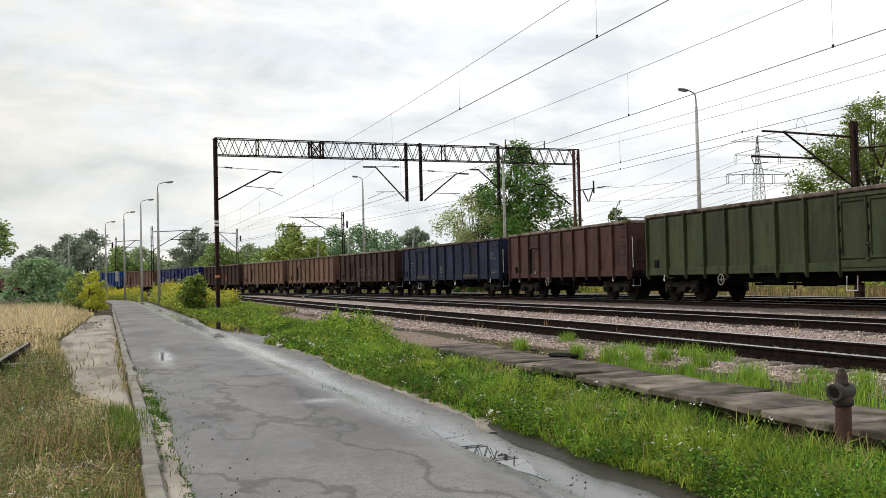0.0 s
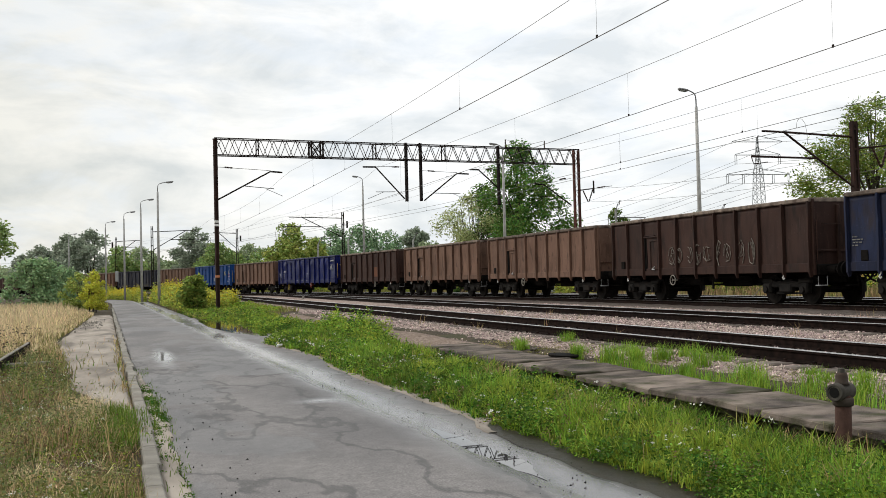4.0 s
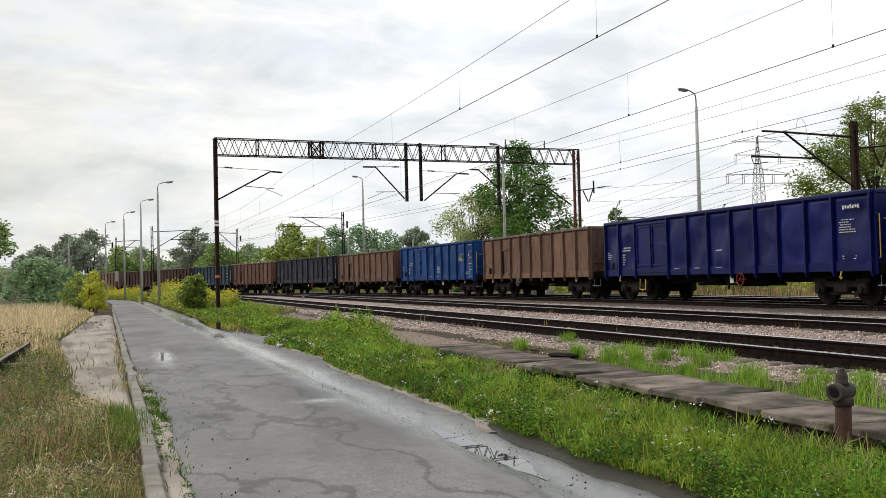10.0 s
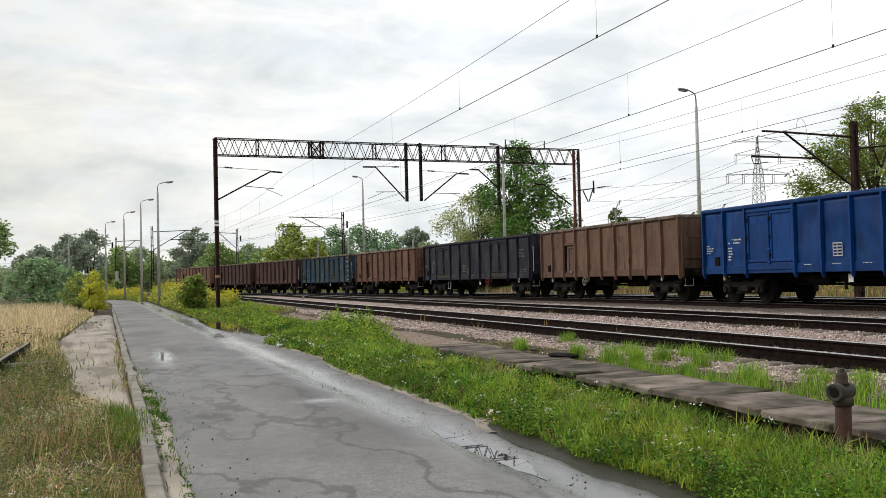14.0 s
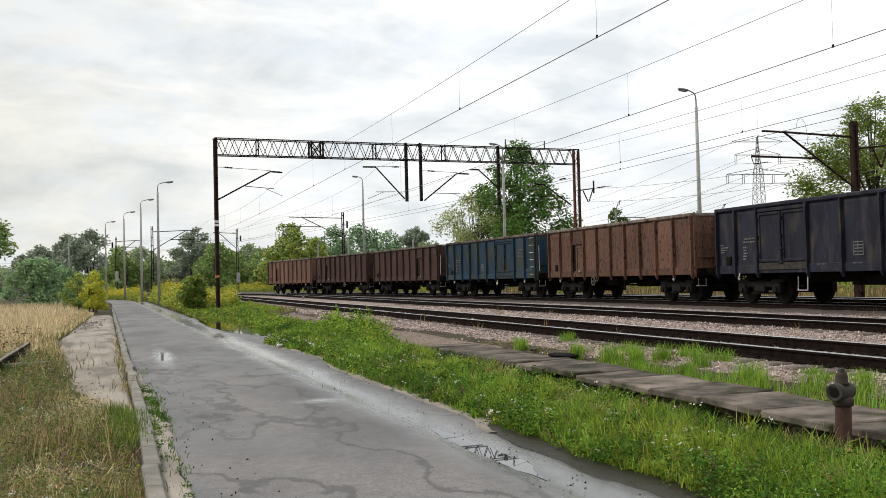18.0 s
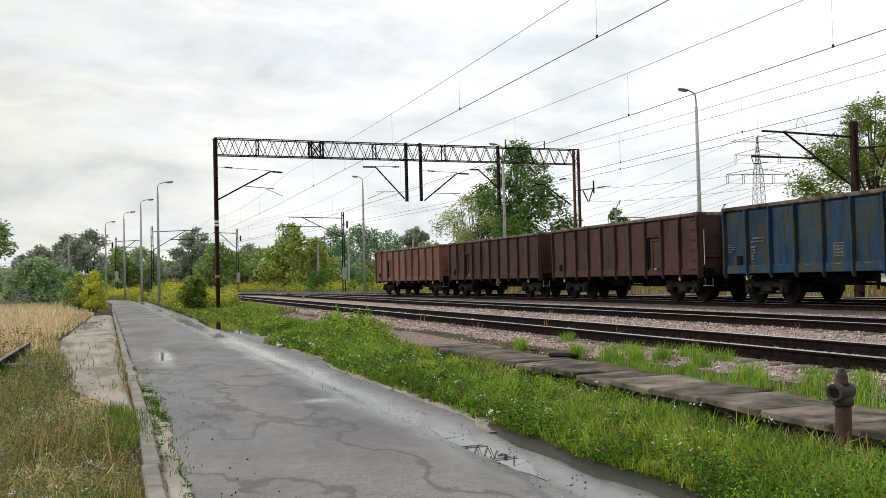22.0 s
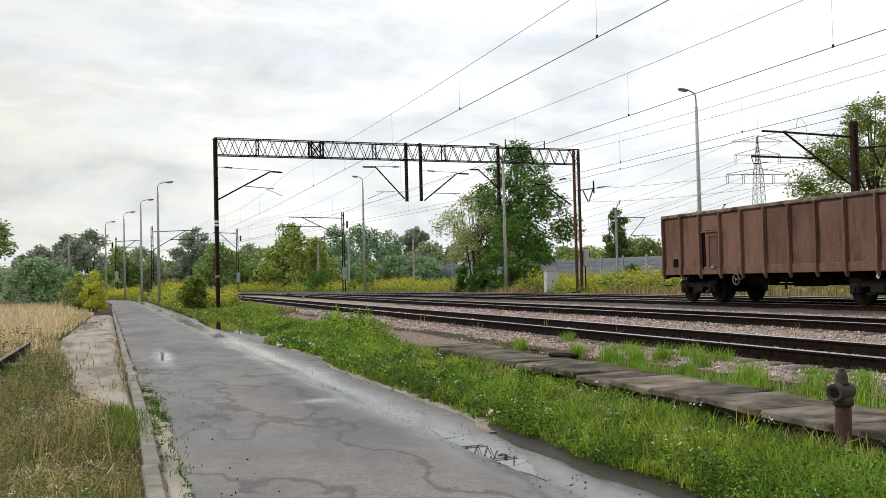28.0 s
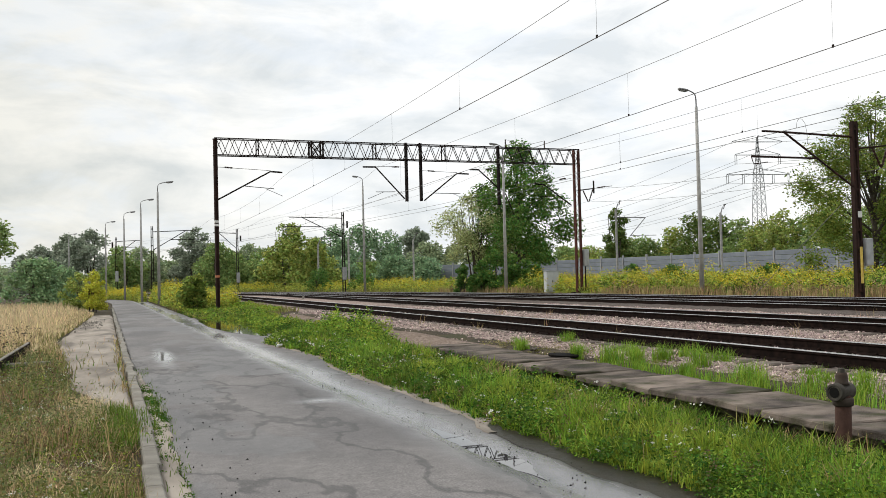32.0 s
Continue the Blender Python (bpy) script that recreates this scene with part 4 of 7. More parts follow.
    if wheel:
        x, c = span / 2 - wheel[0], wheel[1]
        w = part("handwheel", shared(("handwheel", c), lambda: Mesh().ring((0, 0, 0), 0.18, 0.017, 1, 26, 6).bar((0, 0, 0), (0.175, 0, 0), 0.013).bar((0, 0, 0), (-0.085, 0, 0.15), 0.013).bar((0, 0, 0), (-0.085, 0, -0.15), 0.013)
                 .tube([(0, -0.2, 0), (0, 0.03, 0)], 0.03, 8), HAND[c], smooth=False), None, t, at=pose(x, 1.49, 0.80, ry=20 * seed) @ Matrix.Scale(1.12 if c == "red" else 1.0, 4))
    if step:
        x = span / 2 - step
        part("foot_step", shared(("foot_step", rail), lambda: Mesh().tube([(-0.22, 1.40, 0.86), (-0.22, 1.42, 0.45), (0.22, 1.42, 0.45), (0.22, 1.40, 0.86)], 0.020, 6), FIT[rail]), None, t, at=pose(x, 0, 0))
    if marks:
        part("brake_sign", shared("brake_sign", lambda: Mesh().box((0, 1.22, 0.80), (0.20, 0.015, 0.24), 0.004), M["white"]), None, t, "small white brake sign plate", at=pose(-0.9, 0, 0))
        mk = M["mark_faded" if marks in ("dusk", "black", "pale") else "mark_white"]
        lettering(t, span / 2 - 0.16, 1.95, [(0.0, 0.20), (0.0, 0.42), (0.02, 0.36), (0.0, 0.26)], mk)
        lettering(t, span / 2 - 1.45, 2.12, [(0.1, 0.62), (0, 0.70)], mk, h=0.07)
        lettering(t, span / 2 - 1.45, 1.84, [(0, 0.24), (0, 0.20), (0.02, 0.22), (0, 0.20), (0, 0.16)], mk, h=0.06)
        q = Mesh()
        for k in range(5):
            q.box((0, 1.412, 1.86 - 0.09 * k), (0.40 if k in (0, 4) else 0.34, 0.004, 0.03))
        for s in (-0.19, 0.19, 0.02):
            q.box((s, 1.412, 1.68), (0.022, 0.004, 0.36))
        part("load_table", q, mk, t, "white painted load table", at=pose(X[len(X) // 2 - 1] - 0.62 if length > 15 else X[4] - 0.62, 0, -0.05))
        lettering(t, -span / 2 + 1.30 if length > 15 else X[-2] + 0.95, 2.45, [(0.1, 0.55), (0, 0.40), (0.05, 0.45), (0, 0.50), (0, 0.66), (0, 0.72)], M["mark_yellow"] if marks == "blue" else mk, h=0.035, gap=0.035)
        lettering(t, -span / 2 + 1.2, 1.42, [(0, 0.75), (0.02, 0.68)], mk, h=0.04)
        for k in range(3):
            lettering(t, X[k + 3] - 0.4, 1.22, [(0, 0.36)], mk, h=0.035, y=1.432)
        if marks in ("navy", "dusk"):
            lg = Mesh()
            for k in range(7):
                lg.box((-k * 0.14, 0, 0.02 * (k % 2)), (0.10, 0.005, 0.16 if k % 3 == 0 else 0.12), 0, Matrix.Rotation(0.25, 3, "Y"))
            part("emblem", lg, mk if marks == "navy" else M["worn_sill"], t, "plain slanted emblem shapes", at=Matrix.Translation((-span / 2 + 1.1, 1.424, 2.80)) @ Matrix.Scale(0.72, 4))
        if marks == "blue":
            for k, (c, n) in enumerate((("mark_yellow", 3), ("mark_red", 3), ("mark_red", 10), ("mark_white", 10))):
                e = Mesh()
                if n == 3:
                    e.add([(-0.09, 1.414, -0.08), (0.09, 1.414, -0.08), (0, 1.414, 0.1), (-0.09, 1.41, -0.08), (0.09, 1.41, -0.08), (0, 1.41, 0.1)], [(0, 2, 1), (3, 4, 5), (0, 1, 4, 3), (1, 2, 5, 4), (2, 0, 3, 5)])
                else:
                    e.ring((0, 1.414, 0), 0.075, 0.02 if k == 2 else 0.01, 1, 16, 4)
                part("sign_plate", e, M[c], t, at=pose(X[-2] - 0.55, 0, 2.42 - 0.25 * k))
    WAGONS.append((t, rear - span / 2, length))
    return t


M["worn_sill"] = mat("worn_sill", (0.034, 0.031, 0.027), (0.072, 0.065, 0.055), 6, 0.85, 0, 0.2)
M["patch"] = mat("faded_orange_patch", (0.095, 0.040, 0.024), (0.135, 0.058, 0.034), 3, 0.8, 0, 0.2, (0.10, 0.045, 0.03))
M["mark_scrawl"] = mat("scrawled_paint", (0.13, 0.115, 0.10), (0.30, 0.27, 0.235), 9, 0.8, 0, 0.0)
M["mark_faded"] = mat("faded_painted_marks", (0.08, 0.08, 0.08), (0.22, 0.22, 0.21), 9, 0.7, 0, 0.0, (0.12, 0.115, 0.11))
M["mark_white"] = mat("painted_marks_white", (0.34, 0.345, 0.35), (0.55, 0.56, 0.57), 9, 0.7, 0, 0.0, (0.25, 0.25, 0.27))
M["mark_yellow"] = mat("painted_marks_yellow", (0.52, 0.44, 0.10), (0.64, 0.55, 0.16), 9, 0.7, 0, 0.0)
M["mark_red"] = mat("painted_marks_red", (0.42, 0.09, 0.06), (0.55, 0.16, 0.10), 9, 0.7, 0, 0.0)
M["hand_red"] = mat("worn_red_paint", (0.17, 0.030, 0.024), (0.26, 0.055, 0.040), 9, 0.7, 0, 0.0)
HAND = {"white": M["concrete"], "red": M["hand_red"], "tan": M["concrete"]}
EVEN = [1.24 * i for i in range(11)]
NEAR_DOOR = [0, 1.24, 2.48, 4.96, 6.20, 7.44, 8.68, 9.92, 11.16, 12.4]
FAR_DOOR = [0, 1.24, 2.48, 3.72, 4.96, 6.20, 7.44, 9.92, 11.16, 12.4]
L4, L5 = 14.04, 17.2
rear = 34.37
TRAIN = [
    (L5, [0, 1.45, 2.70, 3.95, 5.30, 6.65, 8.00, 9.40, 10.85, 13.20, 14.45, 15.7], "green", "faded olive green steel open freight wagon with a double door", dict(doors=(8,), top=3.33, wheel=(5.0, "white"), step=11.3, dent=0.004)),
    (L4, EVEN, "red", "reddish brown steel open freight wagon with a small hatch", dict(hatch=2, rungs=True, wheel=(4.7, "white"), top=3.25)),
    (L5, [0, 1.22, 2.62, 5.05, 6.43, 7.80, 9.17, 10.55, 12.90, 14.25, 15.8], "dusk", "dull navy steel open freight wagon with two double doors", dict(doors=(2, 7), wheel=(5.9, "white"), step=3.1, marks="dusk")),
    (L4, EVEN, "umber", "dark brown steel open freight wagon with chalk scrawls", dict(hatch=2, wheel=(4.7, "white"))),
    (L4, EVEN, "tan", "faded light brown steel open freight wagon with a hatch", dict(hatch=2, wheel=(4.66, "tan"))),
    (L4, EVEN, "tan", "faded light brown steel open freight wagon with a hatch", dict(hatch=2, wheel=(4.66, "tan"))),
    (L4, EVEN, "umber", "dark brown steel open freight wagon with an orange patch", dict(hatch=2, rungs=True, wheel=(8.0, "white"))),
    (L5, [0, 1.2, 2.55, 5.0, 6.35, 7.7, 9.05, 10.4, 11.6, 12.9, 14.1, 15.65], "navy", "deep navy blue steel open freight wagon with yellow rails", dict(doors=(2,), wheel=(9.6, "red"), step=3.0, marks="navy", rail="yellow", dent=0.034, top=3.24)),
    (L4, EVEN, "tan", "faded light brown steel open freight wagon with a hatch", dict(hatch=2, wheel=(4.66, "tan"))),
    (L4, NEAR_DOOR, "blue", "bright blue steel open freight wagon with a double door", dict(doors=(2,), rungs=True, rail="yellow", marks="blue", dent=0.024, top=3.23)),
    (L4, EVEN, "tan", "faded light brown steel open freight wagon with a hatch", dict(hatch=2, wheel=(4.66, "tan"))),
    (L5, [0, 1.05, 2.25, 4.7, 6.2, 7.75, 9.25, 10.8, 13.05, 14.3, 15.7], "black", "blackish blue steel open freight wagon with two double doors", dict(doors=(2, 7), wheel=(10.4, "red"), step=4.4, marks="black", dent=0.008)),
    (L4, EVEN, "peel", "light brown steel open freight wagon with peeling paint", dict(hatch=2, wheel=(4.66, "tan"))),
    (L4, FAR_DOOR, "steel_blue", "grey blue steel open freight wagon with a double door", dict(doors=(6,), rungs=True, marks="pale", rail="white", dent=0.008)),
    (L4, EVEN, "rust", "rusty brown steel open freight wagon with ladder rungs", dict(hatch=7, rungs=True)),
    (L4, EVEN, "rust", "rusty brown steel open freight wagon with a hatch", dict(hatch=2, rungs=True, wheel=(7.4, "white"))),
    (L4, EVEN, "pale", "pinkish brown steel open freight wagon closing the train", dict(hatch=2, wheel=(4.66, "tan"))),
]
for i, (ln, posts, colour, label, kw) in enumerate(TRAIN):
    if i:
        rear += ln
    wg = wagon(rear, ln, posts, colour, label, seed=i, **kw)
    if i == 6:
        part("orange_patch", Mesh().box((-1.86, 1.412, 1.70), (0.72, 0.026, 0.70)), M["patch"], wg, "faded orange repainted panel")
    if i == 3:
        g = Mesh()
        rg = random.Random(3)
        for k in range(9):
            x0, w, h = 1.7 - 0.62 * k + rg.uniform(-0.1, 0.1), rg.uniform(0.30, 0.55), rg.uniform(0.5, 0.95)
            g.tube([(x0 + w * rg.uniform(-0.55, 0.55), 1.424, 1.70 + h * rg.uniform(-0.5, 0.5)) for _ in range(7)], 0.013, 4)
            g.tube([(x0 + w * 0.5 * math.cos(0.9 * q + k), 1.424, 1.70 + h * 0.5 * math.sin(0.9 * q + k)) for q in range(rg.randint(4, 7))], 0.018, 4)
        part("scrawl", g, M["mark_scrawl"], wg, "pale scrawled lines")


def motions():
    """The train rolls along the main line and its wheels turn."""
    times = [i * 0.5 for i in range(65)]
    for t, mid, length in WAGONS:
        rows = []
        for s in times:
            a = mid - speed_sum(s)
            p = on_track(TRAIN_MID, a - length / 2 + 2.52)
            q = on_track(TRAIN_MID, a + length / 2 - 2.52)
            d = math.atan2(q[1] - p[1], q[0] - p[0])
            rows.append((s, pose((p[0] + q[0]) / 2, (p[1] + q[1]) / 2, RAIL, 0, 0, math.degrees(d))))
        walk(t, rows)
    for a, wheels in AXLES.items():
        turns = [(k / 15, Matrix.Translation((a, 0, 0.462)) @ Matrix.Rotation(-speed_sum(k / 15) / 0.462, 4, "Y")) for k in range(481)]
        walk(wheels[0], turns)
        keys = wheels[0].animation_data
        for w in wheels[1:]:
            w.rotation_mode = "QUATERNION"
            d = w.animation_data_create()
            d.action = keys.action
            d.action_slot = keys.action_slot


# ---- lamps, masts, wires ----
for x, y, h in ((28.85, 45.3, 10.85), (27.2, 68.9, 11.2), (22.9, 95.9, 11.6)):
    lamp_post(x, y, 0.3, h, math.pi)
for x, y in ((2.9, 83), (1.9, 100), (0.4, 116.6), (-1.8, 134), (-7.6, 164)):
    lamp_post(x, y, 0.1, 9.85, 0.0, 0.7)


def mast(x, y, z, h, arm, label, material="steel_dark", boxed=False):
    """A two-channel catenary mast; arm is the reach of its cantilever along x."""
    t = thing("catenary_mast", label, "catenary mast", pose(x, y, z), "catenary masts")
    sd = M[material]
    for s in (-1, 1):
        part("mast_channel", Mesh().add([(s * 0.125 + a * 0.04, b * 0.11, 0) for a in (-1, 1) for b in (-1, 1)] + [(s * 0.085 + a * 0.04, b * 0.09, h) for a in (-1, 1) for b in (-1, 1)],
             [(0, 1, 3, 2), (4, 6, 7, 5), (0, 2, 6, 4), (1, 5, 7, 3), (0, 4, 5, 1), (2, 3, 7, 6)]), sd, t)
    for k in range(9):
        part("batten", Mesh().box((0, 0, 0.5 + k * (h - 0.8) / 8), (0.20, 0.16, 0.09), 0.01), sd, t)
    part("footing", Mesh().box((0, 0, 0.05), (0.75, 0.6, 0.35), 0.04), M["concrete"], t)
    if arm:
        s = 1 if arm > 0 else -1
        strut(t, "cantilever_tube", [(s * 0.15, 0, h - 2.5), (arm * 0.78, 0, h - 0.45)], 0.042, sd)
        strut(t, "arm_head", [(s * 0.1, 0, h - 0.6), (arm * 0.78, 0, h - 0.48), (arm, 0, h - 0.46)], 0.042, sd)
        insulator(t, (s * 0.2, 0, h - 0.6), (s * 0.8, 0, h - 0.56))
        strut(t, "registration_tube", [(arm * 0.42, 0, h - 1.45), (arm * 1.12, 0, h - 1.42)], 0.04, sd)
        strut(t, "steady_arm", [(arm * 1.12, 0, h - 1.45), (arm * 1.10, 0, h - 1.7), (arm * 0.95, 0, h - 1.62)], 0.02, sd, 5)
    return t


near_mast = mast(27.0, 31.5, 0.22, 7.05, -4.15, "rusty brown steel catenary mast with a grey box on it", "steel_leg")
part("switch_box", Mesh().box((0.36, -0.1, 2.0), (0.34, 0.30, 1.05), 0.03), M["grey_paint"], near_mast, "grey metal switch box")
part("cable_pipe", Mesh().tube([(0.0, -0.18, 0.8), (0.0, -0.18, 2.2)], 0.05, 8), M["yellow"], near_mast, "yellow cable guard")
part("warning_plate", Mesh().box((0.02, -0.16, 3.45), (0.18, 0.015, 0.24), 0.003), M["white"], near_mast, "small white warning plate")
strut(near_mast, "feeder_bracket", [(0.1, 0, 6.0), (1.6, 0, 6.15)], 0.035, M["steel_leg"])
for a in ((0.85, 6.05), (1.6, 6.15)):
    insulator(near_mast, (a[0], 0, a[1]), (1.25, 0, 5.25))
strut(near_mast, "guy_wire", [(-2.0, 4.0, 0.3), (0, 0, 4.4)], 0.012, M["wire"], 5)
for x, y, h, arm in ((21.7, 100.0, 8.35, -5.5), (14.3, 130.0, 8.4, -3.0)):
    m = mast(x, y, 0.3, h, arm, "dark steel catenary mast with a pale switch box")
    part("switch_box", Mesh().box((0.05, -0.22, 2.1), (0.42, 0.24, 1.3), 0.03), M["grey_paint"], m, "pale grey switch box")
    part("isolator", Mesh().tube([(0.45, 0, h - 0.9), (0.45, 0, h - 1.6)], 0.10, 8).bar((0.1, 0, h - 1.2), (0.5, 0, h - 1.2), 0.06), M["steel_dark"], m)
mast(3.2, 110.0, 0.1, 7.85, 4.6, "dark steel catenary mast beside the lane")
m = mast(-0.6, 150.0, 0.1, 8.6, 3.5, "dark steel catenary mast with a pale switch box")
part("switch_box", Mesh().box((0.05, -0.22, 3.0), (0.45, 0.24, 1.5), 0.03), M["grey_paint"], m, "pale grey switch box")
part("isolator", Mesh().tube([(-0.5, 0, 7.9), (-0.5, 0, 7.1)], 0.12, 8).bar((-0.1, 0, 7.5), (-0.6, 0, 7.5), 0.07), M["steel_dark"], m)


def concrete_mast(x, y, h, arm, label):
    """A square concrete mast beyond the weeds with a bent top hook and, where arm is set, a hinged cantilever."""
    t = thing("catenary_mast", label, "catenary mast", pose(x, y, 0.2), "catenary masts")
    part("pole", Mesh().bar((0, 0, 0), (0, 0, h), 0.19, 0.21, 0.03), M["pole"], t)
    for k in (0.55, 0.72, 0.9):
        part("band", Mesh().box((0, 0, h * k), (0.25, 0.25, 0.07), 0.01), M["lamp_metal"], t)
    strut(t, "top_hook", [(0, 0, h - 0.2), (0.25, 0, h + 0.5), (0.5, 0, h + 0.9), (0.7, 0, h + 0.85)], 0.06, M["lamp_metal"])
    insulator(t, (0.55, 0, h + 0.85), (0.40, 0, h + 0.35))
    if arm:
        strut(t, "arm_head", [(0.1, 0, h - 0.9), (arm, 0, h - 0.95)], 0.05, M["lamp_metal"])
        strut(t, "cantilever_tube", [(arm * 0.45, 0, h - 3.0), (arm, 0, h - 0.95)], 0.05, M["lamp_metal"])
        strut(t, "registration_tube", [(arm * 0.5, 0, h - 2.9), (arm * 1.35, 0, h - 2.9)], 0.035, M["lamp_metal"])
    return t


for x, y, h, arm in ((51.2, 96.8, 8.5, 3.6), (60.0, 90.3, 7.6, 0.0), (23.6, 123.7, 6.1, 0.0), (27.8, 125.0, 6.8, 2.4), (36.5, 125.2, 6.6, 0.0)):
    concrete_mast(x, y, h, arm, "grey concrete catenary mast beyond the weeds" + (" with a hinged arm" if arm else ""))


def overhead(lat, zc, zm, bottom, label, curve=False, y0=-30, y1=150, drops=()):
    """Contact wire, sagging carrier wire and droppers over one track."""
    t = thing("overhead_line", label, "overhead wire", group="overhead wires", kind="structure")

    def at(y, z):
        if curve:
            x, yy, _ = on_track(lat, y)
            return (x, yy, z)
        return (lat - 0.0005 * max(0, y - 57.5) ** 2, y, z)

    def sag(y):
        if y < 58:
            return zm + 0.48 * ((y - bottom) / 31) ** 2
        u = (y - 58) / 42 % 1.0
        return zm + 0.48 - 1.5 * u * (1 - u) * 1.2

    ys = [y0 + (y1 - y0) * k / 60 for k in range(61)]
    part("contact_wire", Mesh().tube([at(y, zc) for y in ys], 0.0105, 5), M["wire"], t)
    part("carrier_wire", Mesh().tube([at(y, sag(y)) for y in ys], 0.0072, 5), M["wire"], t)
    for y in drops:
        a, b = at(y, zc), at(y, sag(y))
        d = part("dropper", Mesh().tube([a, b], 0.0035, 4), M["wire"], t)
        part("clip", Mesh().box((a[0], a[1], a[2] + 0.02), (0.03, 0.06, 0.07), 0.006), M["steel_dark"], d)


overhead(9.37, 6.47, 7.56, 27, "thin grey contact and carrier wires over the near siding", drops=(8, 18.3, 27.0, 34.5, 42.5, 50, 70, 80, 90))
overhead(14.55, 6.34, 7.60, 20, "thin grey contact and carrier wires over the second track", drops=(9, 17.5, 26.5, 35.5, 44, 52, 70, 80, 90))
overhead(20.94, 6.50, 7.70, 25, "thin grey contact and carrier wires over the main line", True, -30, 220, (12, 21, 30, 39, 48, 68, 78, 88, 110, 120))
overhead(22.3, 6.50, 7.62, 22, "thin grey contact and carrier wires over the far track", True, -30, 220, (14, 24, 31, 41.5, 50, 68, 78, 88))
jl = thing("jumper_loop", "thin looped jumper wire joining carrier and contact wire", "overhead wire", group="overhead wires", kind="structure")
part("jumper_wire", Mesh().tube([(22.3, 28.82, 6.50), (22.3, 28.78, 6.68), (22.3, 28.72, 6.77), (22.3, 28.60, 6.79), (22.3, 28.50, 6.75), (22.3, 28.36, 6.60), (22.3, 28.27, 6.25), (22.3, 28.26, 5.88)], 0.007, 5), M["wire"], jl)
fd = thing("feeder_line", "thin sagging feeder wire on the far masts", "overhead wire", group="overhead wires", kind="structure")
for dx, z0, z1 in ((0.0, 5.45, 6.45), (0.75, 6.3, 7.35)):
    pts = []
    for k in range(17):
        u = k / 16
        pts.append((28.25 + dx + 1.2 * u, 31.5 + 28.2 * u, z0 + (z1 - z0) * u - 1.2 * u * (1 - u)))
    back = [(28.25 + dx - 1.5 * k / 8, 31.5 - 50 * k / 8, z0 - 2.0 * (k / 8) * (1 - k / 8)) for k in range(8, 0, -1)]
    part("feeder_wire", Mesh().tube(back + pts, 0.009, 5), M["wire"], fd)


def pylon(x, y, h, rz):
    """A lattice power pylon with three pairs of arms."""
    t = thing("power_pylon", "distant grey lattice power pylon with three crossarms", "pylon", pose(x, y, 0, rz=rz))
    g = M["pylon"]

    def half(z):
        return 1.9 * (1 - z / h) + 0.75 if z < h * 0.78 else 0.75 * (1 - (z - h * 0.78) / (h * 0.22) * 0.75)
    zs = [h * k / 16 for k in range(17)]
    for sx in (-1, 1):
        for sy in (-1, 1):
            part("leg", Mesh().tube([(sx * half(z), sy * half(z), z) for z in zs], 0.12, 4), g, t)
    for k in range(16):
        a, b = half(zs[k]), half(zs[k + 1])
        for f in range(4):
            m = Matrix.Rotation(math.pi / 2 * f, 3, "Z")
            part("brace", Mesh().bar(m @ Vector((-a, -a, zs[k])), m @ Vector((b, -b, zs[k + 1])), 0.09), g, t)
            part("brace", Mesh().bar(m @ Vector((a, -a, zs[k])), m @ Vector((-b, -b, zs[k + 1])), 0.09), g, t)
    for zf, w in ((0.965, 9.6), (0.87, 8.6), (0.728, 12.0)):
        z = h * zf
        for s in (-1, 1):
            part("crossarm", Mesh().tube([(0, 0.4, z), (s * w, 0, z)], 0.12, 4).tube([(0, -0.4, z), (s * w, 0, z)], 0.12, 4).tube([(s * 0.6, 0, z + 2.2), (s * w, 0, z + 0.2)], 0.11, 4), g, t)
            if zf < 0.9:
                for q in ((1.0,) if zf > 0.8 else (1.0, 0.5)):
                    for e in (-0.35, 0.35):
                        part("insulator_string", Mesh().tube([(s * (w * q - 0.3) + e, 0, z), (s * (w * q - 0.3) + e, 0, z - 3.2)], 0.10, 5), g, t)
    return t


M["pylon"] = mat("galvanised_steel", (0.24, 0.25, 0.26), (0.31, 0.32, 0.33), 0.4, 0.6, 0.2, 0.0)
pylon(215.4, 300.0, 49.0, -8)
pw = thing("power_line", "thin distant power cables strung from the pylon", "power cables", kind="structure")
ca, sa = math.cos(radians(-8)), math.sin(radians(-8))
for zf, o in ((0.965, 9.4), (0.965, -9.4), (0.87, 8.3), (0.87, -8.3), (0.728, 11.7), (0.728, -11.7), (0.728, 5.7), (0.728, -5.7)):
    z = 49.0 * zf - (0 if zf > 0.9 else 3.2)
    a = Vector((215.4 + o * ca, 300 + o * sa, z))
    for d in (Vector((60, 430, 0)), Vector((-46, -330, 0))):
        part("power_cable", Mesh().tube([a + d * (k / 14) - Vector((0, 0, 34 * (k / 14) * (1 - k / 14))) for k in range(15)], 0.055, 4), M["wire"], pw)


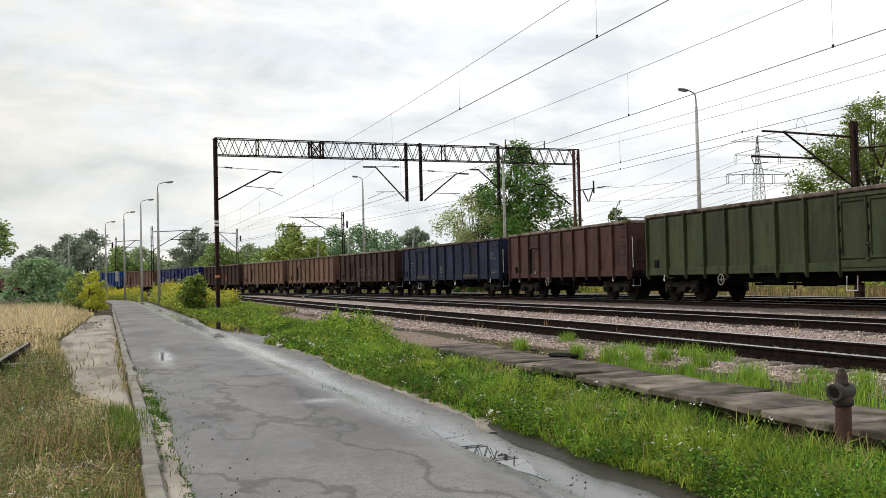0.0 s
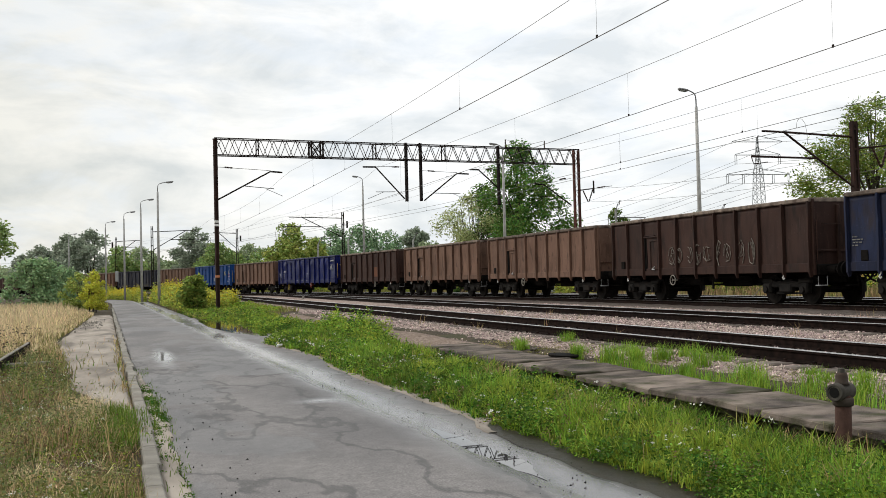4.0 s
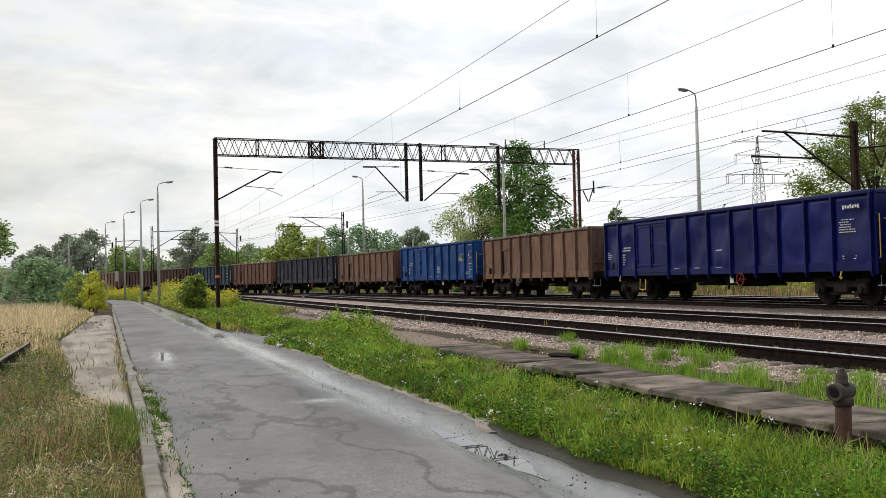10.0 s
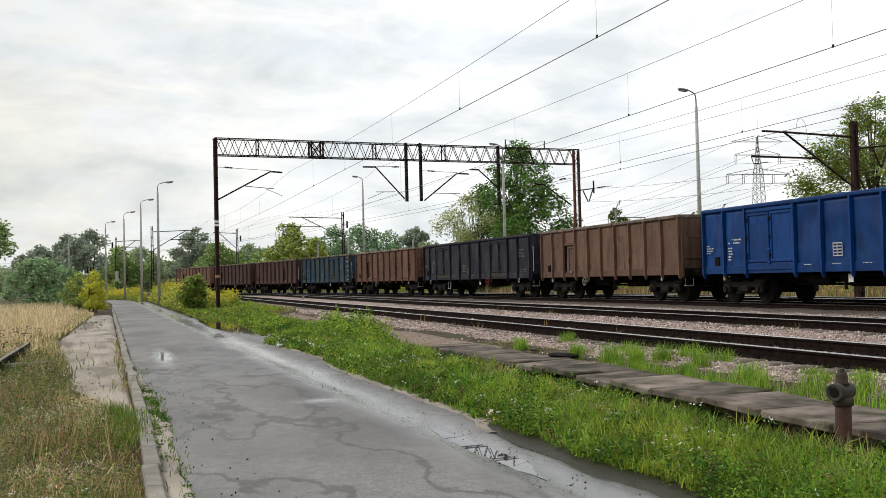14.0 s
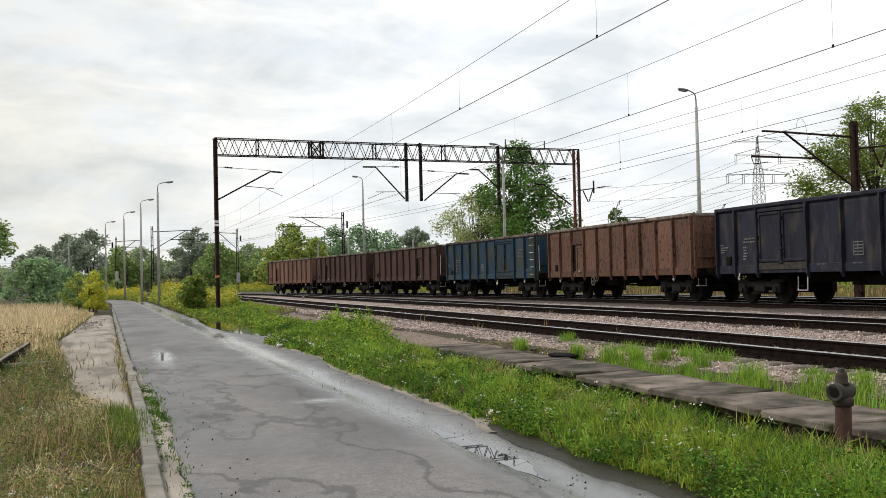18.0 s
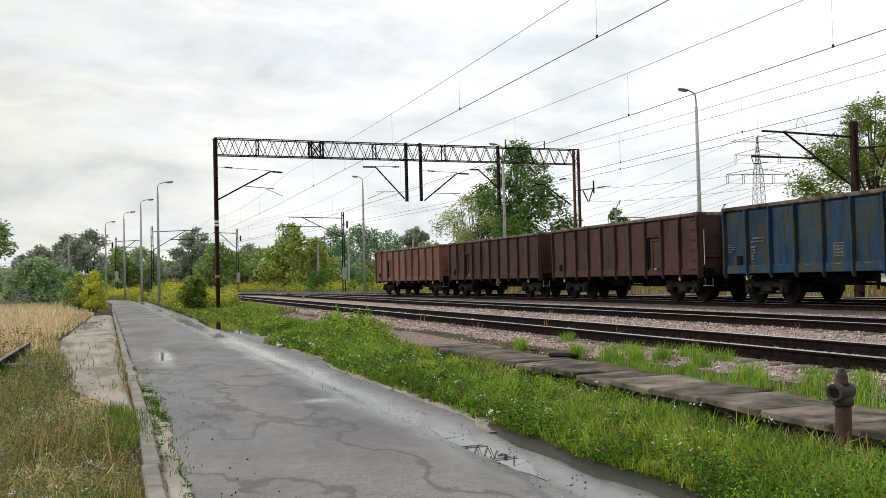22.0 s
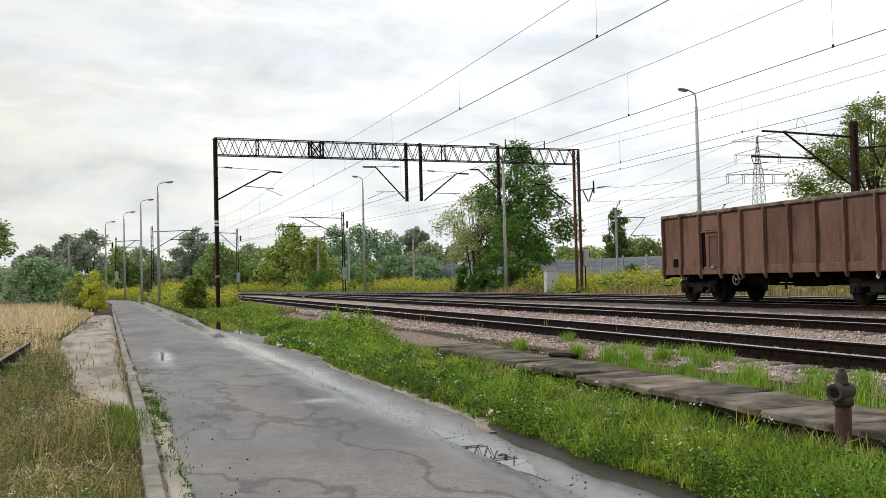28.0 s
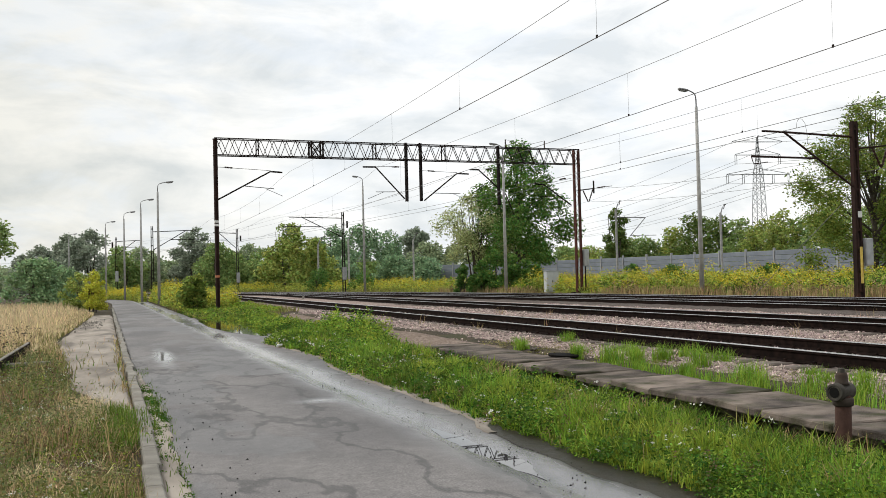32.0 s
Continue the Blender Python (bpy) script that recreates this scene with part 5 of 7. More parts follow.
# ---- noise wall, cabinet, standpipe, small things ----
def noise_wall():
    t = thing("noise_wall", "long grey metal noise wall of ribbed panels between posts", "noise wall", kind="structure")
    line = [(71, 10), (67.5, 48), (64.5, 78), (61, 102), (57, 118), (52, 129), (43, 146)]
    pts = []
    for (a, b), (c, d) in zip(line, line[1:]):
        n = max(1, round(math.hypot(c - a, d - b) / 4.0))
        pts += [(a + (c - a) * k / n, b + (d - b) * k / n) for k in range(n)]
    pts.append(line[-1])
    po = Mesh().box((0, 0, 1.95), (0.18, 0.24, 3.9), 0.015).data("wall_post", M["wall_post"])
    for k, ((a, b), (c, d)) in enumerate(zip(pts, pts[1:])):
        an = math.degrees(math.atan2(d - b, c - a))
        ln = math.hypot(c - a, d - b)
        part("wall_post", po, None, t, at=pose(a, b, 0.0, rz=an))
        for j in range(7):
            me = shared(("wall_panel", round(ln, 2)), lambda: Mesh().box((0, 0, 0), (ln - 0.2, 0.10, 0.475), 0.03), M["wall_panel"])
            part("wall_panel", me, None, t, at=pose((a + c) / 2, (b + d) / 2, 0.42 + j * 0.495, rz=an))


M["wall_panel"] = mat("grey_wall_panel", (0.21, 0.235, 0.275), (0.26, 0.285, 0.325), 0.8, 0.6, 0.1, 0.05, (0.28, 0.30, 0.33), spread=0.05)
M["wall_post"] = mat("grey_wall_post", (0.32, 0.33, 0.34), (0.40, 0.41, 0.42), 2, 0.6, 0.1, 0.05)
noise_wall()
rs = random.Random(12)
sc = Mesh()
for k in range(40):
    q = rs.uniform(0, 26)
    sc.box((66.9 - q * 0.1, 54 + q, 1.1 + rs.uniform(0, 0.5)), (0.02, rs.uniform(0.2, 0.8), 0.09), 0, Matrix.Rotation(rs.uniform(-1, 1), 3, "X"))
thing("graffiti", "pale scrawl painted low on the noise wall", "graffiti", pose(-0.16, 0, 0), mesh=sc, material=M["mark_white"])

M["cabinet"] = mat("pale_grey_cabinet_paint", (0.46, 0.48, 0.50), (0.54, 0.56, 0.58), 2, 0.6, 0, 0.05, (0.38, 0.38, 0.36), (0.66, 0.8))
cb = thing("control_cabinet", "pale grey metal trackside cabinet on a low plinth", "cabinet", pose(28.75, 64.2, 0.28, rz=8))
part("plinth", Mesh().box((0, 0, 0.09), (1.0, 0.5, 0.2), 0.015), M["concrete"], cb)
part("body", Mesh().box((0, 0, 0.92), (0.96, 0.46, 1.46), 0.02), M["cabinet"], cb)
for s in (-1, 1):
    dr = part("door", Mesh().box((s * 0.235, -0.235, 0.92), (0.45, 0.02, 1.36), 0.006), M["cabinet"], cb)
    part("handle", Mesh().box((s * 0.06, -0.255, 0.95), (0.03, 0.03, 0.14), 0.008), M["steel_dark"], dr)
part("cover", Mesh().box((0, 0, 1.68), (1.06, 0.56, 0.06), 0.02), M["grey_paint"], cb)

tb = thing("cable_trough_box", "low dark trackside box among dry grass", "trackside box", pose(28.95, 44.5, 0.3, rz=3))
part("body", Mesh().box((0, 0, 0.14), (0.95, 0.5, 0.3), 0.03), M["under"], tb)
part("mark", Mesh().box((-0.22, -0.252, 0.16), (0.10, 0.006, 0.14)), M["white"], tb, "small white mark")


def standpipe():
    t = thing("standpipe", "rusty iron standpipe with an open cast outlet, standing in grass", "standpipe", Matrix.Translation((5.50, 6.66, 0.045)) @ Matrix.Scale(0.87, 4))
    ru = M["rusty_pipe"]
    part("pipe", Mesh().tube([(0, 0, -0.05), (0, 0, 0.2), (0.01, 0, 0.62)], [0.076, 0.074, 0.072], 20), ru, t, smooth=True)
    part("collar", Mesh().tube([(0.01, 0, 0.52), (0.01, 0, 0.53), (0.01, 0, 0.585), (0.01, 0, 0.60)], [0.080, 0.094, 0.094, 0.084], 20), M["cast_iron"], t, smooth=True)
    out = Vector((-0.94, -0.34, 0)).normalized()
    c = Vector((0.01, 0, 0.655))
    hd = part("outlet", Mesh().tube([c - out * 0.13, c - out * 0.10, c + out * 0.07, c + out * 0.09, c + out * 0.14, c + out * 0.145], [0.040, 0.076, 0.076, 0.084, 0.084, 0.076], 22), M["cast_iron"], t, smooth=True)
    # closed disc; its near-black colour stands for the shade inside the outlet
    part("bore", Mesh().tube([c + out * 0.08, c + out * 0.148], [0.042, 0.048], 18), M["bore_shade"], hd, "near-black disc standing for the shaded bore")
    ring = Mesh()
    q = out.to_track_quat("Y", "Z").to_matrix()
    rr = Mesh().ring((0, 0, 0), 0.071, 0.013, 1, 22, 6)
    ring.add([q @ Vector(p) + c + out * 0.143 for p in rr.v], rr.f)
    part("flange_ring", ring, M["cast_iron"], hd)
    part("cap", Mesh().tube([(0.0, 0, 0.72), (0.0, 0, 0.74), (0, 0, 0.80), (0, 0, 0.825), (0, 0, 0.83)], [0.072, 0.056, 0.054, 0.046, 0.025], 16), M["cast_iron"], t, smooth=True)
    part("spindle", Mesh().box((0, 0, 0.845), (0.05, 0.05, 0.05), 0.008), M["cast_iron"], t)


M["rusty_pipe"] = mat("rusty_pipe", (0.042, 0.023, 0.018), (0.080, 0.046, 0.036), 7, 0.85, 0.1, 0.35, (0.05, 0.03, 0.025))
M["cast_iron"] = mat("weathered_cast_iron", (0.045, 0.041, 0.035), (0.095, 0.088, 0.076), 8, 0.75, 0.3, 0.35, (0.07, 0.045, 0.035))
M["bore_shade"] = mat("bore_shade_black", (0.006, 0.006, 0.006), (0.012, 0.011, 0.010), 8, 0.9, 0, 0.0)
standpipe()

lb = thing("manhole_plate", "small round dark iron lid lying on the slabs", "iron lid", pose(6.62, 14.4, 0.325, 3, 2, 0), mesh=Mesh().tube([(0, 0, 0), (0, 0, 0.01), (0, 0, 0.035), (0, 0, 0.04)], [0.22, 0.24, 0.24, 0.20], 18), material=M["under"])
for x, y, l, rz in ((8.0, 17.9, 1.2, 80), (6.9, 16.2, 0.9, 60)):
    thing("broken_plank", "thin weathered stick lying on the gravel", "stick", pose(x, y, 0.325, 0, 2, rz), mesh=Mesh().box((0, 0, 0), (l, 0.06, 0.035), 0.01), material=M["slab"])

tm = thing("track_marker", "small whitish marker block beside the second track", "track marker", pose(13.00, 74.37, 0.30))
part("block", Mesh().box((0, 0, 0.12), (0.15, 0.14, 0.26), 0.03), M["concrete"], tm)
part("base", Mesh().box((0, 0, 0.02), (0.34, 0.30, 0.06), 0.015), M["concrete"], tm)

# old siding beside the lane, half buried
old = thing("abandoned_rail", "rusty rail of a disused siding sunk in dry grass", "railway track", kind="structure")
for dx in (0.0, -1.5):
    rail = part("rail", Mesh().box((-2.08 + dx, 14.8, 0.31), (0.07, 21, 0.05), 0.012).box((-2.08 + dx, 14.8, 0.20), (0.02, 21, 0.20)), M["rail_side"], old)
    part("rail_head", Mesh().box((-2.08 + dx, 14.8, 0.347), (0.066, 21, 0.024), 0.008), M["concrete"], rail, "bleached grey running surface")
tie = Mesh().box((0, 0, 0), (2.4, 0.24, 0.12), 0.02).data("tie", M["slab"])
for k in range(16):
    part("tie", tie, None, old, at=pose(-3.0 + rs.uniform(-0.05, 0.05), 12 + k * 0.75, 0.06, rz=rs.uniform(-2, 2)))
thing("plank", "grey weathered plank lying by the old rail", "plank", pose(-1.75, 20.4, 0.19, 2, 0, 8), mesh=Mesh().box((0, 0, 0), (0.9, 0.16, 0.05), 0.01), material=M["concrete"])
mk = thing("marker_post", "short grey trackside marker post with a rounded plate", "marker post", pose(-1.75, 60.5, 0.0))
part("post", Mesh().tube([(0, 0, 0), (0, 0, 1.75)], 0.035, 8), M["steel_dark"], mk)
part("plate", Mesh().tube([(0, -0.03, 1.85), (0, 0.0, 1.85)], 0.12, 18), M["concrete"], mk)

# path slabs of trodden sand beside the kerb
M["sand"] = mat("trodden_sand", (0.245, 0.215, 0.182), (0.375, 0.332, 0.288), 2.2, 0.95, 0, 0.35, (0.165, 0.146, 0.127), (0.50, 0.66), 1.6, 60, stretch=(1, 0.3, 1), dist=0.01)


def ribbon(name, label, ys, left, right, z, material, category, flat=False):
    n = 9
    v = []
    for y in ys:
        a, b = left(y), right(y)
        for k in range(n):
            t = k / (n - 1)
            x = a + (b - a) * t
            v.append((x, y, z if flat else (max(z, ground_z(x, y) + 0.008) if 0 < k < n - 1 else -0.05) + 0.005 * noise.noise((x * 3, y * 1.2, 4))))
    i = np.arange(len(ys) * n).reshape(len(ys), n)
    f = np.stack([i[:-1, :-1], i[:-1, 1:], i[1:, 1:], i[1:, :-1]], -1).reshape(-1, 4)
    tagged(new(name, arrays(name, np.array(v), f, material, True)), label, category, kind="structure")


ribbon("footpath", "pale trodden sandy footpath with broken paving", [11.6 + k * 0.3 for k in range(155)], lambda y: -0.30 - 0.085 * (y - 11) + 0.15 * noise.noise((y * 0.6, 3, 3)) + 0.55 * step(17.0, 11.5, y) + 0.10 * noise.noise((y * 2.2, 7, 3)) if y < 30 else -1.95 + 0.012 * (y - 30) + 0.12 * noise.noise((y * 0.5, 3, 3)), lambda y: 0.16 - drift(y), 0.055, M["sand"], "path")
ribbon("road_shoulder", "strip of pale sand between kerb and asphalt", [4 + k * 0.25 for k in range(64)], lambda y: 0.28 - drift(y), lambda y: 0.50 - drift(y) + 0.13 * noise.noise((y * 1.3, 8, 8)), 0.003, M["sand"], "shoulder")


def puddle(cx, cy, rx, ry, z, seed, label, wet="water", tip=0.0):
    m = Mesh()
    ring = []
    for k in range(40):
        u = 2 * math.pi * k / 40
        q = 1 + 0.35 * noise.noise((math.cos(u) * 1.3, math.sin(u) * 1.3, seed))
        w = abs(math.cos(u)) ** tip * (1 + tip * 0.5 * noise.noise((0.3, math.sin(u) * 4.0, seed + 2)))
        ring.append((cx + rx * q * w * math.cos(u), cy + ry * q * math.sin(u), z))
    m.add([(cx, cy, z)] + ring, [(0, 1 + k, 1 + (k + 1) % 40) for k in range(40)])
    m.add([(p[0], p[1], p[2] - 0.03) for p in ring], [])
    m.f += [(1 + k, 41 + k, 41 + (k + 1) % 40, 1 + (k + 1) % 40) for k in range(40)]
    tagged(new("puddle", m.data("puddle", M[wet])), label, "puddle", kind="structure")


puddle(3.85, 40.0, 0.80, 8.4, 0.022, 3.0, "greenish rain puddle beside the lane")
puddle(3.15, 8.75, 0.17, 1.45, 0.0012, 5.0, "clear rain puddle in the wheel track of the lane", "puddle", 1.2)
ribbon("wet_mud", "dark wet mud along the broken edge of the lane", [4.4 + k * 0.1 for k in range(68)], lambda y: lane_edges(y)[1] - 0.05, lambda y: lane_edges(y)[1] + 0.06 + mud_width(y), 0.006, M["mud"], "mud", True)
ribbon("sandy_edge", "pale washed-out sand along the broken edge of the lane", [9.6 + k * 0.15 for k in range(112)], lambda y: lane_edges(y)[1] - 0.10 + 0.05 * noise.noise((y * 2.0, 1, 6)), lambda y: lane_edges(y)[1] + 0.02 + max(0.0, 0.22 + 0.26 * noise.noise((y * 0.45, 5, 6)) + 0.06 * noise.noise((y * 3.0, 2, 6))) * step(9.6, 11.0, y) * step(26.0, 24.0, y), 0.016, M["sand"], "sand")

M["dirt"] = mat("gravelly_dirt", (0.120, 0.090, 0.072), (0.300, 0.235, 0.195), 14, 0.95, 0, 0.7, (0.17, 0.125, 0.098), (0.45, 0.65), 1.1, 70, dist=0.02)
ribbon("dirt_strip", "bare brown gravelly dirt between verge and ballast", [17.5 + k * 0.3 for k in range(85)], lambda y: 5.75 + 0.25 * noise.noise((y * 0.5, 4, 9)) + 0.1 * noise.noise((y * 2.0, 4, 9)), lambda y: 7.05, 0.05, M["dirt"], "dirt")
for k, (x, y, l, rz) in enumerate(((3.72, 24.6, 0.62, 66), (3.95, 25.4, 0.50, 20))):
    thing("bleached_stick", "pale bleached stick lying at the edge of the lane", "stick", pose(x, y, 0.05, 0, 3, rz), mesh=Mesh().tube([(-l / 2, 0, 0), (-l / 6, 0.05, 0.01), (l / 5, 0.02, 0.02), (l / 2, 0.07, 0.0)], [0.03, 0.035, 0.03, 0.012], 7), material=M["white"])

hs = thing("house", "distant pale house with a grey pitched roof behind trees", "house", pose(110.0, 156.0, 0.2, rz=-20))
part("wall", Mesh().box((0, 0, 3.0), (9.0, 7.0, 6.0)), M["white"], hs)
part("roof", Mesh().add([(-4.9, -4.0, 5.9), (4.9, -4.0, 5.9), (4.9, 4.0, 5.9), (-4.9, 4.0, 5.9), (-4.9, 0, 8.6), (4.9, 0, 8.6)], [(0, 1, 5, 4), (2, 3, 4, 5), (0, 4, 3), (1, 2, 5), (0, 3, 2, 1)]), M["grey_paint"], hs)
for k in (-2.6, 0.0, 2.6):
    part("window", Mesh().box((k, -3.51, 4.4), (1.0, 0.06, 1.3)), M["under"], hs)


# ---- plants ----
M["grass"] = leafy("green_grass", (0.0671, 0.133, 0.0156), (0.1849, 0.2774, 0.0452), 0.45)
M["grass_bright"] = leafy("bright_grass", (0.1395, 0.2697, 0.026), (0.3069, 0.4836, 0.0698), 0.45)
M["weed"] = leafy("weed_leaf", (0.0418, 0.1066, 0.0131), (0.1132, 0.2132, 0.0344), 0.45)
M["herb_yellow"] = leafy("yellow_green_herb", (0.1953, 0.2883, 0.0298), (0.3999, 0.4929, 0.0791), 0.45)
M["dry_herb"] = leafy("withered_herb", (0.120, 0.080, 0.045), (0.240, 0.175, 0.100), 0.2)
M["leaf_big"] = leafy("fresh_tree_leaf", (0.070, 0.160, 0.036), (0.170, 0.310, 0.070), 0.5, island=0.5)
M["leaf_pale"] = leafy("pale_tree_leaf", (0.324, 0.378, 0.162), (0.567, 0.621, 0.317), 0.5, island=0.45)
M["leaf_bush"] = leafy("bluish_green_leaf", (0.2052, 0.3192, 0.1653), (0.3534, 0.4902, 0.2565), 0.45)
M["olive_weed"] = leafy("grey_green_weed", (0.123, 0.152, 0.058), (0.239, 0.275, 0.109), 0.35)
M["dry"] = leafy("dry_grass", (0.320, 0.232, 0.108), (0.520, 0.405, 0.205), 0.25, island=0.5)
M["straw"] = leafy("straw_grass", (0.585, 0.4797, 0.276), (0.8073, 0.6786, 0.432), 0.25)
M["olive"] = leafy("olive_grass", (0.182, 0.184, 0.055), (0.330, 0.310, 0.108), 0.3, island=0.5)
M["gold"] = leafy("goldenrod_bloom", (0.5405, 0.46, 0.0345), (0.782, 0.6555, 0.069), 0.2, island=0.2)
M["gold_leaf"] = leafy("goldenrod_leaf", (0.24, 0.318, 0.054), (0.48, 0.528, 0.108), 0.45, island=0.5)
M["white_bloom"] = leafy("white_bloom", (0.72, 0.72, 0.64), (0.86, 0.86, 0.80), 0.2, island=0.1)
M["leaf_dark"] = leafy("dark_tree_leaf", (0.092, 0.149, 0.039), (0.196, 0.265, 0.076), 0.45)
M["leaf_mid"] = leafy("mid_tree_leaf", (0.130, 0.200, 0.038), (0.310, 0.385, 0.090), 0.5, island=0.5)
M["leaf_light"] = leafy("light_tree_leaf", (0.225, 0.300, 0.065), (0.430, 0.500, 0.150), 0.45, island=0.5)
# distance haze is mixed into the far and greyish leaf colours: paler, bluer
M["leaf_haze"] = leafy("hazed_far_leaf", (0.2508, 0.3249, 0.1824), (0.4332, 0.5073, 0.3021), 0.45)
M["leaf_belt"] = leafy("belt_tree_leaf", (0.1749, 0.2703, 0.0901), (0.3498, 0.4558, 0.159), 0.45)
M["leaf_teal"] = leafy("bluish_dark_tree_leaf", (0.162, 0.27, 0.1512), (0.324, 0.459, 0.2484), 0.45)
M["leaf_grey_haze"] = leafy("hazed_greyish_leaf", (0.2394, 0.2907, 0.2166), (0.4104, 0.4617, 0.3534), 0.5)
M["leaf_yellow"] = leafy("yellowish_leaf", (0.432, 0.468, 0.048), (0.672, 0.672, 0.102), 0.35)
M["bark"] = mat("bark", (0.055, 0.045, 0.036), (0.11, 0.095, 0.078), 6, 0.95, 0, 0.6)


def blades(rng, pos, h, w, lean=0.35, up=0.0):
    """Bent grass blades rooted at pos: three triangles each. Returns vertices and faces."""
    n = len(pos)
    az = rng.uniform(0, 2 * np.pi, n)
    ln = rng.uniform(0.15, 1.0, n) * lean * h
    d = np.stack([np.cos(az), np.sin(az), np.zeros(n)], 1)
    sa = az + np.pi / 2 + rng.uniform(-0.8, 0.8, n)
    s = np.stack([np.cos(sa), np.sin(sa), np.zeros(n)], 1) * (w / 2)[:, None]
    z = np.array([0, 0, 1.0])
    mid = pos + d * (ln * 0.35)[:, None] + z * (h * 0.58)[:, None]
    tip = pos + d * ln[:, None] + z * (h * np.sqrt(np.maximum(0.1, 1 - (ln / h) ** 2 * 0.6)))[:, None]
    v = np.stack([pos - s, pos + s, mid - s * 0.8, mid + s * 0.8, tip], 1).reshape(-1, 3)
    o = (np.arange(n) * 5)[:, None]
    f = np.concatenate([o + [0, 1, 3], o + [0, 3, 2], o + [2, 3, 4]], 0)
    return v, f


def leaves(rng, pos, size, flat=0.5):
    """Leaf quads with random turns at pos."""
    n = len(pos)
    a = rng.normal(size=(n, 3))
    a[:, 2] *= flat
    a /= np.linalg.norm(a, axis=1)[:, None]
    b = np.cross(a, rng.normal(size=(n, 3)))
    b /= np.linalg.norm(b, axis=1)[:, None] + 1e-9
    a, b = a * size[:, None], b * (size * 0.55)[:, None]
    v = np.stack([pos - a, pos + b * 0.9, pos + a, pos - b * 0.9], 1).reshape(-1, 3)
    f = (np.arange(n) * 4)[:, None] + np.arange(4)
    return v, f


def heights(p):
    return np.array([ground_z(x, y) for x, y in p])


def stuff(name, label, category, v, f, material):
    return tagged(new(name, arrays(name, v, f, material)), label, category, kind="stuff")


def scatter(rng, n, xa, xb, ya, yb, keep=None, clump=0.0, scale=0.8):
    """Points between the lines xa(y) and xb(y); clump thins them by a slow noise."""
    y = rng.uniform(ya, yb, n)
    u = rng.uniform(0, 1, n)
    x = np.array([xa(t) for t in y]) * (1 - u) + np.array([xb(t) for t in y]) * u
    p = np.stack([x, y], 1)
    if clump:
        g = np.array([noise.noise((a * scale, b * scale, 11.0)) for a, b in p])
        p = p[g > rng.uniform(-1, 1, len(p)) * 0.5 + (clump - 0.6)]
    if keep is not None:
        p = p[np.array([keep(a, b) for a, b in p], dtype=bool)]
    return p


def lift(p, z=None):
    return np.column_stack([p, heights(p) if z is None else np.full(len(p), z)])


def edge_r(y):
    return lane_edges(y)[1] + 0.02 + 0.8 * mud_width(y)


PUDDLES = ((5.36, 6.45, 0.20, 0.34), (3.85, 40.0, 0.80, 8.4))


def dry_land(x, y):
    return all(((x - a) / c) ** 2 + ((y - b) / d) ** 2 > 1.0 for a, b, c, d in PUDDLES)


